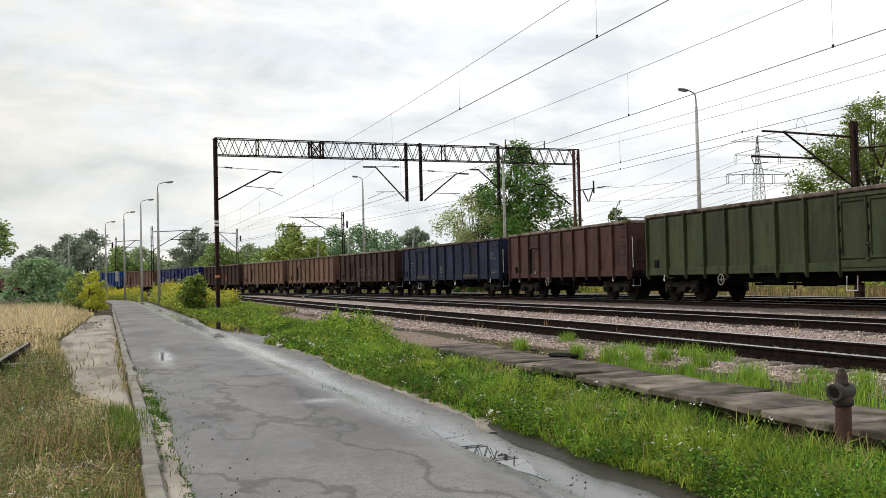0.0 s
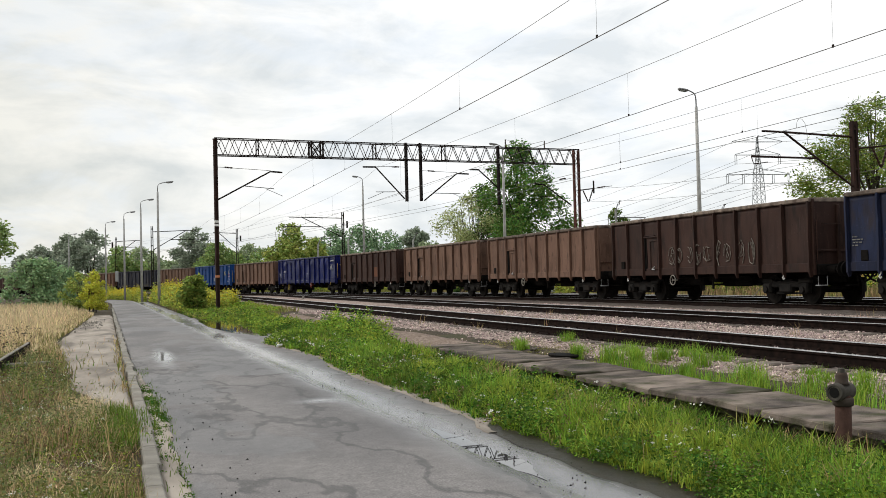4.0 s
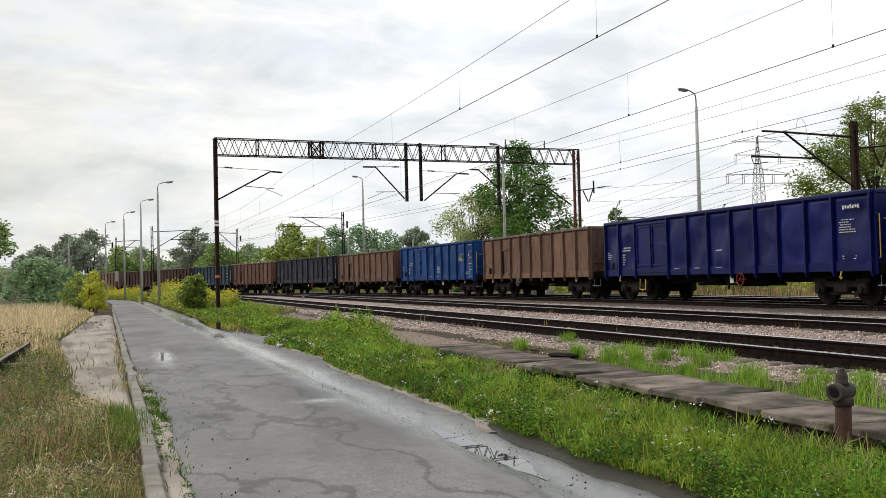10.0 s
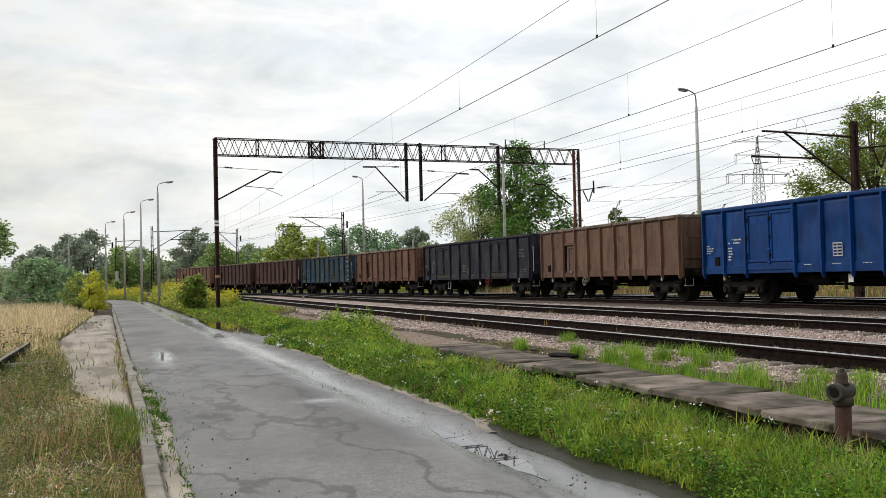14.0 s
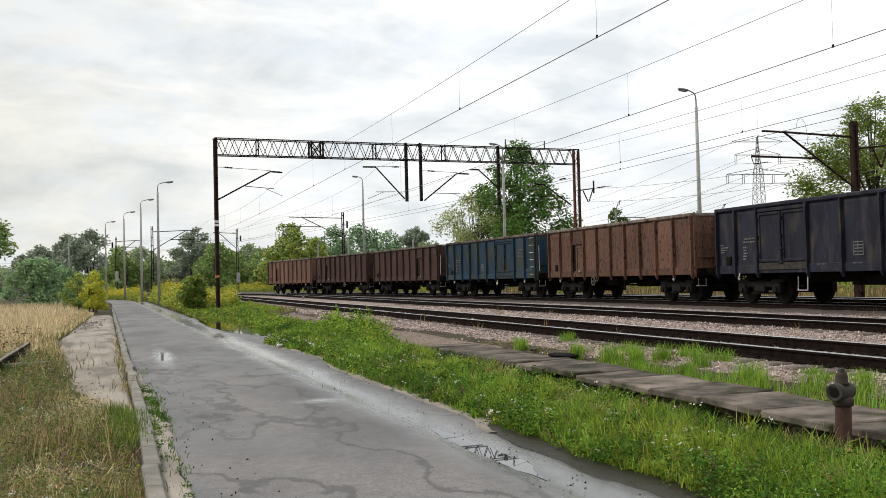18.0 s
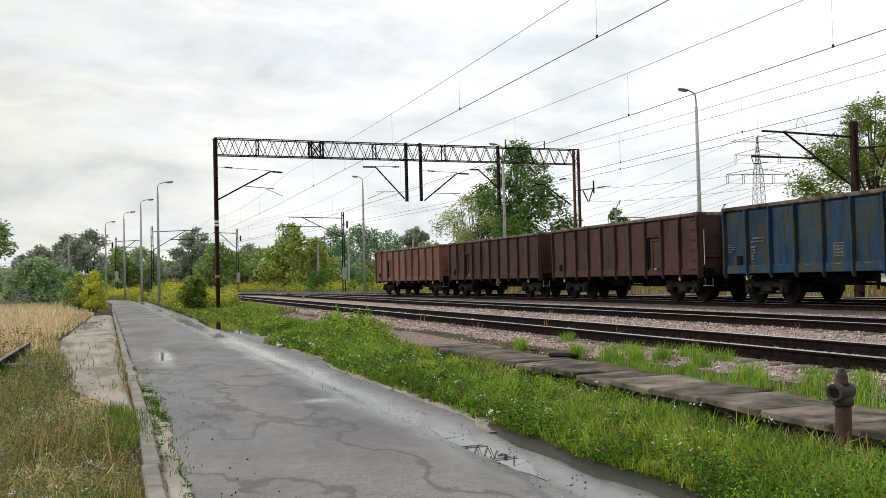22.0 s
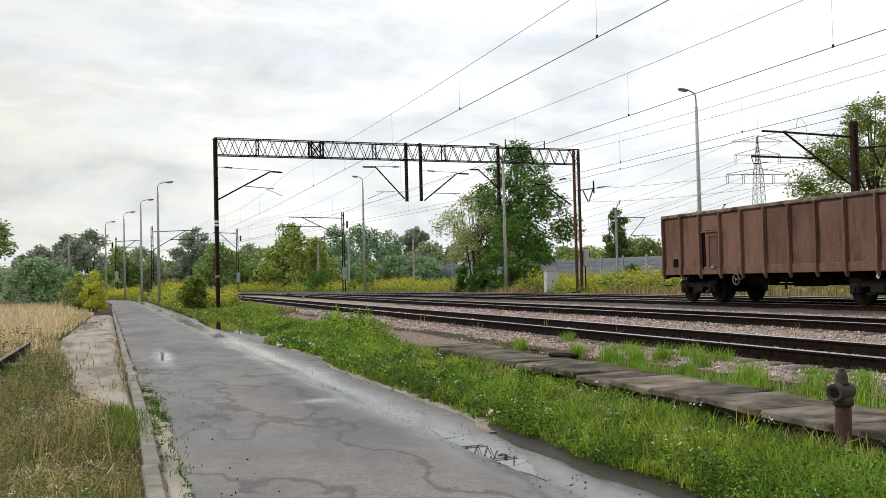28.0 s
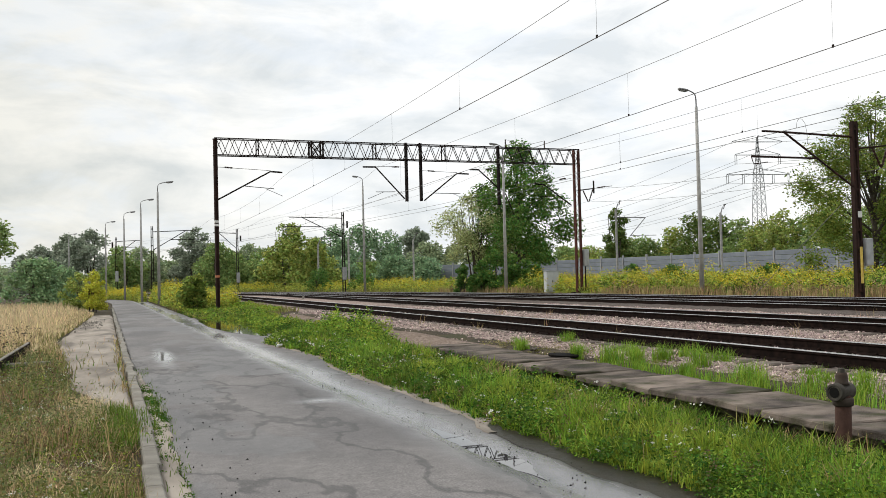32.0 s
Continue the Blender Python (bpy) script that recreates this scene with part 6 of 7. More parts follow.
def verge():
    rng = np.random.default_rng(5)
    V, F, o = [], [], 0
    W, G, ow = [], [], 0
    for ya, yb, n, h0, h1, w in ((4.5, 8.0, 26000, 0.04, 0.15, 0.0058), (8.0, 12.0, 20000, 0.05, 0.17, 0.0078), (12, 20, 19000, 0.06, 0.20, 0.0115), (20, 34, 17000, 0.07, 0.22, 0.016), (34, 62, 12000, 0.06, 0.20, 0.026)):
        p = scatter(rng, n, edge_r, lambda y: float(np.interp(y, (9.5, 12.5, 21.9, 22, 33), (5.36, 5.46, 5.55, 5.95, 6.2))), ya, yb, dry_land, 0.42, 1.1)
        q = lift(p)
        big = np.array([max(0.0, 0.3 + noise.noise((a * 0.9, b * 0.6, 2.0)) + 0.5 * noise.noise((a * 3.0, b * 2.4, 5.0))) for a, b in p])
        edge = np.clip((p[:, 0] - np.array([edge_r(y) for y in p[:, 1]])) / 0.35, 0.6, 1) * np.where(p[:, 1] < 22, np.clip((5.75 - p[:, 0]) / 0.5, 0.45, 1), 1)
        h = rng.uniform(h0, h1, len(q)) * (0.30 + 1.75 * big) * edge
        v, f = blades(rng, q, h, np.full(len(q), w) * rng.uniform(0.7, 1.5, len(q)), 0.55)
        V.append(v), F.append(f + o)
        o += len(v)
        # broad weeds
        m = n // 5
        p = scatter(rng, m // 4, edge_r, lambda y: float(np.interp(y, (9.5, 12.5, 21.9, 22), (5.26, 5.46, 5.6, 6.0))), ya, yb, dry_land, 0.55, 1.3)
        k = 9
        q = np.repeat(lift(p), k, 0)
        s = rng.uniform(0.05, 0.26, len(p)).repeat(k)
        q += np.column_stack([rng.normal(0, 0.05, (len(q), 2)), rng.uniform(0.1, 1, len(q)) * s])
        v, f = leaves(rng, q, rng.uniform(0.6, 1.5, len(q)) * (0.011 + 0.0008 * (ya + yb) / 2), 0.5)
        W.append(v), G.append(f + ow)
        ow += len(v)
    stuff("verge_grass", "lush green grass on the verge beside the lane", "grass", np.concatenate(V), np.concatenate(F), M["grass"])
    stuff("verge_weeds", "low broad-leaved green weeds among the verge grass", "weeds", np.concatenate(W), np.concatenate(G), M["weed"])
    # dry stalks among the green
    p = scatter(rng, 1400, edge_r, lambda y: 5.6, 4.5, 26, dry_land, 0.25, 1.1)
    v, f = blades(rng, lift(p), rng.uniform(0.08, 0.30, len(p)), np.full(len(p), 0.005) + 0.0005 * p[:, 1], 0.6)
    stuff("dry_stalks", "straw-coloured stalks among the verge grass", "dry grass", v, f, M["dry"])
    p = scatter(rng, 520, edge_r, lambda y: 5.6, 4.5, 28, dry_land, 0.45, 1.4)
    q = np.repeat(lift(p), 4, 0)
    q += np.column_stack([rng.normal(0, 0.02, (len(q), 2)), rng.uniform(0.12, 0.24, len(p)).repeat(4) + rng.normal(0, 0.01, len(q))])
    v, f = leaves(rng, q, rng.uniform(0.007, 0.015, len(q)) + 0.0006 * q[:, 1], 0.4)
    stuff("white_flowers", "tiny white flowers in the verge grass", "flowers", v, f, M["white_bloom"])


verge()


def clumps(name, label, material, seed, pts, k, r0, r1, h0, h1, size, category="weeds"):
    """Leafy weed domes: k leaves round each point, larger ones farther off."""
    rng = np.random.default_rng(seed)
    n = len(pts)
    far = pts[:, 1]
    r = (rng.uniform(r0, r1, n) * (0.8 + 0.03 * far)).repeat(k)
    h = (rng.uniform(0, 1, n) ** 1.6 * (h1 - h0) + h0).repeat(k)
    q = np.repeat(lift(pts), k, 0)
    az, u = rng.uniform(0, 2 * np.pi, n * k), rng.uniform(0, 1, n * k)
    d = r * np.sqrt(rng.uniform(0, 1, n * k))
    dome = np.sqrt(np.maximum(0.0, 1 - (d / r) ** 2 * 0.8))
    q += np.column_stack([d * np.cos(az), d * np.sin(az), h * dome * (0.25 + 0.75 * u)])
    v, f = leaves(rng, q, rng.uniform(0.6, 1.4, len(q)) * size * (0.8 + 0.045 * q[:, 1]), 0.5)
    stuff(name, label, category, v, f, M[material])


def verge_clumps():
    """Leafy weeds of many sizes and greens in patches among the grass."""
    rng = np.random.default_rng(61)
    for i, (name, material, n, label, size) in enumerate((("dock_clumps", "weed", 1900, "dark leafy weed clumps in the verge grass", 0.0105), ("nettle_clumps", "grass_bright", 1000, "bright leafy weed clumps in the verge grass", 0.0095),
                                           ("yellow_green_clumps", "herb_yellow", 700, "yellowish green weed clumps in the verge grass", 0.008), ("dead_clumps", "dry_herb", 300, "brown withered weeds in the verge grass", 0.008))):
        y = 4.5 + 28 * rng.uniform(0, 1, n * 3) ** 1.35
        u = rng.uniform(0, 1, n * 3)
        x = np.array([edge_r(t) + 0.03 for t in y]) * (1 - u) + np.interp(y, (9.5, 12.5, 21.9, 22), (5.22, 5.46, 5.66, 5.95)) * u
        g = np.array([noise.noise((a * 0.75 + 7.7 * i, b * 0.42, 11.0 + 3 * i)) + 0.6 * noise.noise((a * 2.3, b * 1.5 + 5 * i, 2.0)) for a, b in zip(x, y)])
        p = np.stack([x, y], 1)[g > (-0.08, 0.06, 0.12, 0.05)[i]][:n]
        p = p[np.array([dry_land(a, b) for a, b in p], dtype=bool)]
        clumps(name, label, material, 70 + i, p, 34, 0.05, 0.17, 0.07, 0.40, size * (1.6 if i == 0 else 1.3))


verge_clumps()


def verge_tufts():
    """Arching grass tufts of several greens over the low weeds, thickest in slow patches."""
    rng = np.random.default_rng(63)
    for i, (name, material, n, label) in enumerate((("fresh_tufts", "grass_bright", 900, "fresh arching grass tufts on the verge"), ("lime_tufts", "herb_yellow", 800, "yellow-green arching grass tufts on the verge"),
                                                    ("deep_tufts", "grass", 700, "deep green arching grass tufts on the verge"), ("straw_tufts", "dry", 110, "half-withered straw tufts on the verge"))):
        y = 4.8 + 25 * rng.uniform(0, 1, n * 3) ** 1.5
        u = rng.uniform(0, 1, n * 3)
        x = np.array([edge_r(t) + 0.02 for t in y]) * (1 - u) + np.interp(y, (9.5, 12.5, 21.9, 22), (5.24, 5.48, 5.66, 5.95)) * u
        g = np.array([noise.noise((a * 0.8 + 5.1 * i, b * 0.5, 21.0 + 3 * i)) + 0.5 * noise.noise((a * 2.6, b * 1.7 + 5 * i, 6.0)) for a, b in zip(x, y)])
        p = np.stack([x, y], 1)[g > (-0.02, 0.08, 0.02, 0.12)[i]][:n]
        p = p[np.array([dry_land(a, b) for a, b in p], dtype=bool)]
        k = 30
        m = len(p) * k
        q = np.repeat(lift(p), k, 0)
        q[:, :2] += rng.normal(0, 0.030, (m, 2)) * (0.8 + 0.05 * q[:, 1:2])
        h = (rng.uniform(0.14, 0.42, len(p)) * np.clip(0.45 + (p[:, 0] - np.array([edge_r(t) for t in p[:, 1]])) / 0.8, 0.5, 1.0)).repeat(k) * rng.uniform(0.45, 1.0, m)
        v, f = blades(rng, q, h, (0.0052 + 0.0007 * q[:, 1]) * rng.uniform(0.7, 1.4, m), 0.85)
        stuff(name, label, "grass", v, f, M[material])


verge_tufts()


def tufts(name, label, spots, n, material, spread, w, z=0.26):
    """Clumps of blades rooted close together at each spot (x, y, height)."""
    rng = np.random.default_rng(len(spots))
    P, H = [], []
    for x, y, h in spots:
        m = int(n * rng.uniform(0.6, 1.3))
        sp = spread * rng.uniform(0.7, 1.4)
        P.append(np.column_stack([rng.normal(x, sp, m), rng.normal(y, sp * 1.3, m), np.full(m, z)]))
        H.append(rng.uniform(0.3, 1.0, m) * h)
    p, h = np.concatenate(P), np.concatenate(H)
    v, f = blades(rng, p, h, np.full(len(p), w) * rng.uniform(0.6, 1.3, len(p)), 0.75)
    stuff(name, label, "grass", v, f, material)


rt = random.Random(21)
GREEN = [(7.15, 10.3, 0.34), (8.1, 13.2, 0.34), (7.9, 14.6, 0.3), (7.9, 9.2, 0.26), (7.3, 8.0, 0.32), (7.7, 7.2, 0.3),
         (6.9, 16.8, 0.24), (7.2, 17.6, 0.26), (6.85, 14.4, 0.36), (8.1, 17.4, 0.34), (7.0, 13.5, 0.40), (7.2, 13.1, 0.42), (7.45, 12.8, 0.40), (7.5, 11.9, 0.42), (8.05, 12.2, 0.32), (6.85, 12.4, 0.20), (6.85, 11.2, 0.24), (6.8, 9.6, 0.30), (7.05, 9.0, 0.36),
         (7.4, 8.6, 0.34), (6.9, 8.2, 0.28), (7.6, 13.9, 0.26), (7.3, 15.2, 0.24), (7.0, 7.4, 0.30), (7.5, 7.6, 0.34), (6.95, 6.8, 0.26), (8.0, 10.2, 0.2), (7.7, 9.6, 0.2)]
tufts("gravel_grass", "bright green grass tufts growing in the gravel", GREEN, 270, M["grass_bright"], 0.062, 0.008)
tufts("ballast_straw", "dry straw stalks growing through the ballast", [(rt.choice((8.25, 8.9, 11.2, 12.6, 13.2, 16.4)) + rt.uniform(-0.3, 0.3), rt.uniform(9, 34), rt.uniform(0.2, 0.5)) for k in range(34)], 14, M["dry"], 0.06, 0.010)


LEFT = [(-0.05, 12.3, 0.30), (0.0, 11.5, 0.28), (-0.2, 12.9, 0.26), (-0.1, 10.6, 0.24), (-0.5, 11.4, 0.26), (-0.3, 7.6, 0.22), (-1.2, 9.4, 0.24), (-0.75, 10.3, 0.22), (-1.9, 10.2, 0.26), (-1.5, 8.0, 0.22), (-2.3, 12.4, 0.3), (-0.05, 6.4, 0.2), (-0.9, 6.3, 0.2)]
tufts("kerbside_tufts", "fresh green grass tufts in the dry grass", [(x, y, h * 0.62) for x, y, h in LEFT], 300, M["grass"], 0.13, 0.008, 0.05)
tufts("pale_tufts", "pale straw grass tufts beside the kerb", [(x - 0.35, y + 0.9, h * 0.8) for x, y, h in LEFT], 220, M["straw"], 0.12, 0.006, 0.05)


def gravel():
    """Loose ballast stones lying on the bed."""
    rng = np.random.default_rng(9)
    n = 60000
    y = 7 + 36 * rng.uniform(0, 1, n) ** 1.5
    x = rng.uniform(6.9, 18.5, n)
    keep = (np.abs(x - 8.62) > 0.1) & (np.abs(x - 10.127) > 0.1) & (np.abs(x - 13.8) > 0.1) & (np.abs(x - 15.307) > 0.1)
    x, y = x[keep], y[keep]
    z = np.array([bed_z(a, b) for a, b in zip(x, y)])
    s = rng.uniform(0.009, 0.023, len(x)) * (1 + 0.018 * y)
    oct_v = np.array([(1, 0, 0), (-1, 0, 0), (0, 1, 0), (0, -1, 0), (0, 0, 1), (0, 0, -1)], float)
    oct_f = np.array([(0, 2, 4), (2, 1, 4), (1, 3, 4), (3, 0, 4), (2, 0, 5), (1, 2, 5), (3, 1, 5), (0, 3, 5)])
    v = oct_v[None] * rng.uniform(0.55, 1.25, (len(x), 6, 1)) * s[:, None, None] + rng.normal(0, 0.18, (len(x), 6, 3)) * s[:, None, None]
    v += np.stack([x, y, z + s * 0.25], 1)[:, None]
    f = oct_f[None] + (np.arange(len(x)) * 6)[:, None, None]
    stuff("ballast_stones", "loose angular pinkish grey ballast stones", "ballast", v.reshape(-1, 3), f.reshape(-1, 3), M["stone"])
    # litter and pebbles on the lane
    n = 420
    y = 5.5 + 12 * rng.uniform(0, 1, n) ** 1.3
    x = np.array([rng.uniform(*lane_edges(b)) for b in y])
    s = rng.uniform(0.004, 0.011, n)
    v = oct_v[None] * rng.uniform(0.6, 1.2, (n, 6, 1)) * s[:, None, None] + np.stack([x, y, 0.022 + 0 * x], 1)[:, None]
    f = oct_f[None] + (np.arange(n) * 6)[:, None, None]
    stuff("pebbles", "small dark pebbles scattered on the asphalt", "pebbles", v.reshape(-1, 3), f.reshape(-1, 3), M["under"])


gravel()


def left_side():
    rng = np.random.default_rng(31)

    def kerb_x(y):
        return 0.14 - drift(y)

    bare = ((-0.45, 9.2, 0.40), (-1.7, 11.6, 0.35), (-1.0, 7.3, 0.28), (-2.2, 8.8, 0.35), (-0.9, 13.4, 0.3))

    def off_path(x, y):
        if any((x - a) ** 2 + ((y - b) * 0.6) ** 2 < (c * (1 + 0.5 * noise.noise((x * 3, y * 3, 1)))) ** 2 for a, b, c in bare) and rng.uniform() < 0.8:
            return False
        if 15.5 < y < 25.5 and -4.0 < x < -1.78 + 0.12 * noise.noise((y * 1.1, 4, 2)) and rng.uniform() < 0.86:
            return False
        if y < 11:
            return True
        a = -0.30 - 0.085 * (y - 11) if y < 30 else -1.95 + 0.012 * (y - 30)
        return not (a + 0.12 * noise.noise((y * 1.5, x, 0)) < x) or rng.uniform() < 0.05 + 0.5 * step(17, 11.5, y) + 0.5 * step(0.25, 0.05, 0.14 - drift(y) - x)
    groups = {"dry": ([], []), "olive": ([], []), "grass": ([], [])}
    for ya, yb, n, h0, h1, w in ((5.5, 9.5, 30000, 0.06, 0.26, 0.0055), (9.5, 16, 30000, 0.08, 0.30, 0.009), (16, 30, 20000, 0.10, 0.38, 0.017)):
        for key, part_n in (("dry", 0.48), ("olive", 0.34), ("grass", 0.12)):
            p = scatter(rng, int(n * part_n), lambda y: -3.3 - 0.15 * (y - 6) - 0.4, kerb_x, ya, yb, off_path, 0.35, 0.7 if key != "grass" else 1.4)
            big = np.array([max(0.0, noise.noise((a * 0.8, b * 0.6, 8.0)) + 0.3) for a, b in p])
            v, f = blades(rng, lift(p), rng.uniform(h0, h1, len(p)) * (0.4 + 1.1 * big), np.full(len(p), w) * rng.uniform(0.6, 1.3, len(p)), 1.5 if key == "dry" else 1.0)
            groups[key][0].append(v)
            groups[key][1].append(f)
    for key, label in (("dry", "dry straw-coloured grass beside the kerb"), ("olive", "olive half-dry grass beside the kerb"), ("grass", "patches of green grass beside the kerb")):
        o, fs = 0, []
        for v, f in zip(*groups[key]):
            fs.append(f + o)
            o += len(v)
        stuff("left_" + {"dry": "dry_grass", "olive": "olive_grass", "grass": "green_grass"}[key], label, "grass", np.concatenate(groups[key][0]), np.concatenate(fs), M[key])
    p = scatter(rng, 3800, lambda y: -4.5, lambda y: -0.25 - drift(y), 5.5, 22, off_path, 0.55, 0.8)
    q = np.repeat(lift(p), 12, 0)
    q += np.column_stack([rng.normal(0, 0.045, (len(q), 2)), rng.uniform(0.04, 0.30, len(q))])
    v, f = leaves(rng, q, rng.uniform(0.006, 0.018, len(q)) * (1 + 0.03 * q[:, 1]), 0.5)
    stuff("left_weeds", "grey-green weeds among dry grass beside the kerb", "weeds", v, f, M["olive_weed"])
    p = scatter(rng, 620, lambda y: -4.0, lambda y: -0.2 - drift(y), 5.5, 18, off_path, 0.6, 0.8)
    q = np.repeat(lift(p), 7, 0)
    q += np.column_stack([rng.normal(0, 0.022, (len(q), 2)), rng.uniform(0.16, 0.30, len(p)).repeat(7) + rng.normal(0, 0.01, len(q))])
    v, f = leaves(rng, q, rng.uniform(0.006, 0.011, len(q)), 0.4)
    stuff("left_white_flowers", "small white flower heads in the dry grass", "flowers", v, f, M["white_bloom"])
    p = scatter(rng, 900, lambda y: -5.0, lambda y: -0.1 - drift(y), 5.5, 24, off_path, 0.3, 0.6)
    v, f = blades(rng, lift(p), rng.uniform(0.25, 0.55, len(p)), np.full(len(p), 0.0055) + 0.0004 * p[:, 1], 0.6)
    stuff("tall_dry_stalks", "tall thin withered stalks above the dry grass", "dry grass", v, f, M["dry"])
    # grass creeping between kerb and asphalt
    p = scatter(rng, 1300, lambda y: 0.30 - drift(y), lambda y: 0.56 - drift(y), 5.0, 20, None, 0.75, 1.2)
    v, f = blades(rng, lift(p, 0.0), rng.uniform(0.03, 0.085, len(p)), np.full(len(p), 0.008), 0.9)
    stuff("kerb_grass", "green grass creeping over the lane's edge by the kerb", "grass", v, f, M["grass"])
    # tall dry field beyond
    V, F, o = [], [], 0
    for ya, yb, n, w in ((26, 40, 26000, 0.020), (40, 75, 34000, 0.036)):
        p = scatter(rng, n, lambda y: -0.45 * y - 3, lambda y: -2.05 - 0.1 * drift(y) if y < 42 else -1.9, ya, yb, None, 0.25, 0.35)
        v, f = blades(rng, lift(p), rng.uniform(0.30, 0.75, len(p)) * np.clip(0.35 + (-1.8 - p[:, 0]) * 0.5, 0.35, 1.0), np.full(len(p), w) * rng.uniform(0.6, 1.3, len(p)), 0.55)
        V.append(v), F.append(f + o)
        o += len(v)
    stuff("dry_field", "field of tall pale dry grass", "dry grass", np.concatenate(V), np.concatenate(F), M["straw"])
    p = scatter(rng, 110, lambda y: -4.2, lambda y: -1.9, 21, 29, None, 0.3, 0.8)
    q = np.repeat(lift(p), 8, 0)
    q += np.column_stack([rng.normal(0, 0.05, (len(q), 2)), rng.uniform(0.1, 0.65, len(q))])
    v, f = leaves(rng, q, rng.uniform(0.015, 0.035, len(q)), 0.5)
    stuff("brown_seedheads", "brown withered weeds by the old rail", "weeds", v, f, M["bark"])


left_side()


def path_borders():
    """Thatch along the footpath, rubble on it, bare gravelly dirt between verge and ballast."""
    rng = np.random.default_rng(35)

    def side(y):
        return -0.30 - 0.085 * (y - 11) if y < 30 else -1.95 + 0.012 * (y - 30)
    p = scatter(rng, 13000, lambda y: side(y) - 1.2, lambda y: side(y) + 0.10, 24, 60)
    v, f = blades(rng, lift(p), rng.uniform(0.08, 0.28, len(p)), 0.006 + 0.0006 * p[:, 1] * rng.uniform(0.6, 1.4, len(p)), 1.1)
    stuff("path_thatch", "matted dry grass along the footpath", "dry grass", v, f, M["straw"])
    p = scatter(rng, 3200, lambda y: side(y) - 0.8, lambda y: side(y) + 0.15, 17, 60, None, 0.5, 0.6)
    v, f = blades(rng, lift(p), rng.uniform(0.10, 0.30, len(p)), 0.006 + 0.0006 * p[:, 1], 0.8)
    stuff("path_grass", "olive grass along the footpath", "grass", v, f, M["olive"])
    n = 150
    y = rng.normal(44.0, 2.6, n)
    x = rng.uniform(-2.0, -0.7, n)
    s = rng.uniform(0.012, 0.045, n)
    o = np.array([(1, 0, 0), (-1, 0, 0), (0, 1, 0), (0, -1, 0), (0, 0, 1), (0, 0, -1)], float)
    g = np.array([(0, 2, 4), (2, 1, 4), (1, 3, 4), (3, 0, 4), (2, 0, 5), (1, 2, 5), (3, 1, 5), (0, 3, 5)])
    v = o[None] * rng.uniform(0.5, 1.2, (n, 6, 1)) * s[:, None, None] + np.stack([x, y, 0.075 + s * 0.3], 1)[:, None]
    stuff("rubble", "broken grey concrete rubble on the footpath", "rubble", v.reshape(-1, 3), (g[None] + (np.arange(n) * 6)[:, None, None]).reshape(-1, 3), M["concrete"])


path_borders()


def goldenrod(name, label, seed, pts, h0, h1, bloom):
    """Upright stems with narrow leaves and drooping yellow plumes."""
    rng = np.random.default_rng(seed)
    n = len(pts)
    base = lift(pts)
    h = rng.uniform(h0, h1, n) * np.array([0.80 + 0.75 * noise.noise((a * 0.22, b * 0.22, 1.0)) + 0.35 * noise.noise((a * 0.9, b * 0.9, 2.0)) for a, b in pts])
    v1, f1 = blades(rng, base, h * 0.95, np.full(n, 0.03), 0.15)
    k = 11
    q = np.repeat(base, k, 0)
    hh = h.repeat(k)
    q += np.column_stack([rng.normal(0, 0.10, (n * k, 2)), rng.uniform(0.15, 0.92, n * k) * hh])
    v2, f2 = leaves(rng, q, rng.uniform(0.06, 0.13, n * k), 0.5)
    ob = stuff(name, label, "goldenrod", np.concatenate([v1, v2]), np.concatenate([f1, f2[:, [0, 1, 2]] + len(v1), f2[:, [0, 2, 3]] + len(v1)]), M["gold_leaf"])
    pick = rng.uniform(0, 1, n) < bloom * (0.12 + np.array([max(0.0, 0.95 + noise.noise((a * 0.13, b * 0.13, 6.0)) * 3.0) for a, b in pts]))
    b = base[pick]
    k = 15
    q = np.repeat(b, k, 0)
    q += np.column_stack([rng.normal(0, 0.12, (len(q), 2)), h[pick].repeat(k) * rng.uniform(0.74, 1.04, len(q))])
    v, f = leaves(rng, q, rng.uniform(0.028, 0.065, len(q)), 0.6)
    stuff(name + "_bloom", "yellow goldenrod flower plumes", "flowers", v, f, M["gold"])


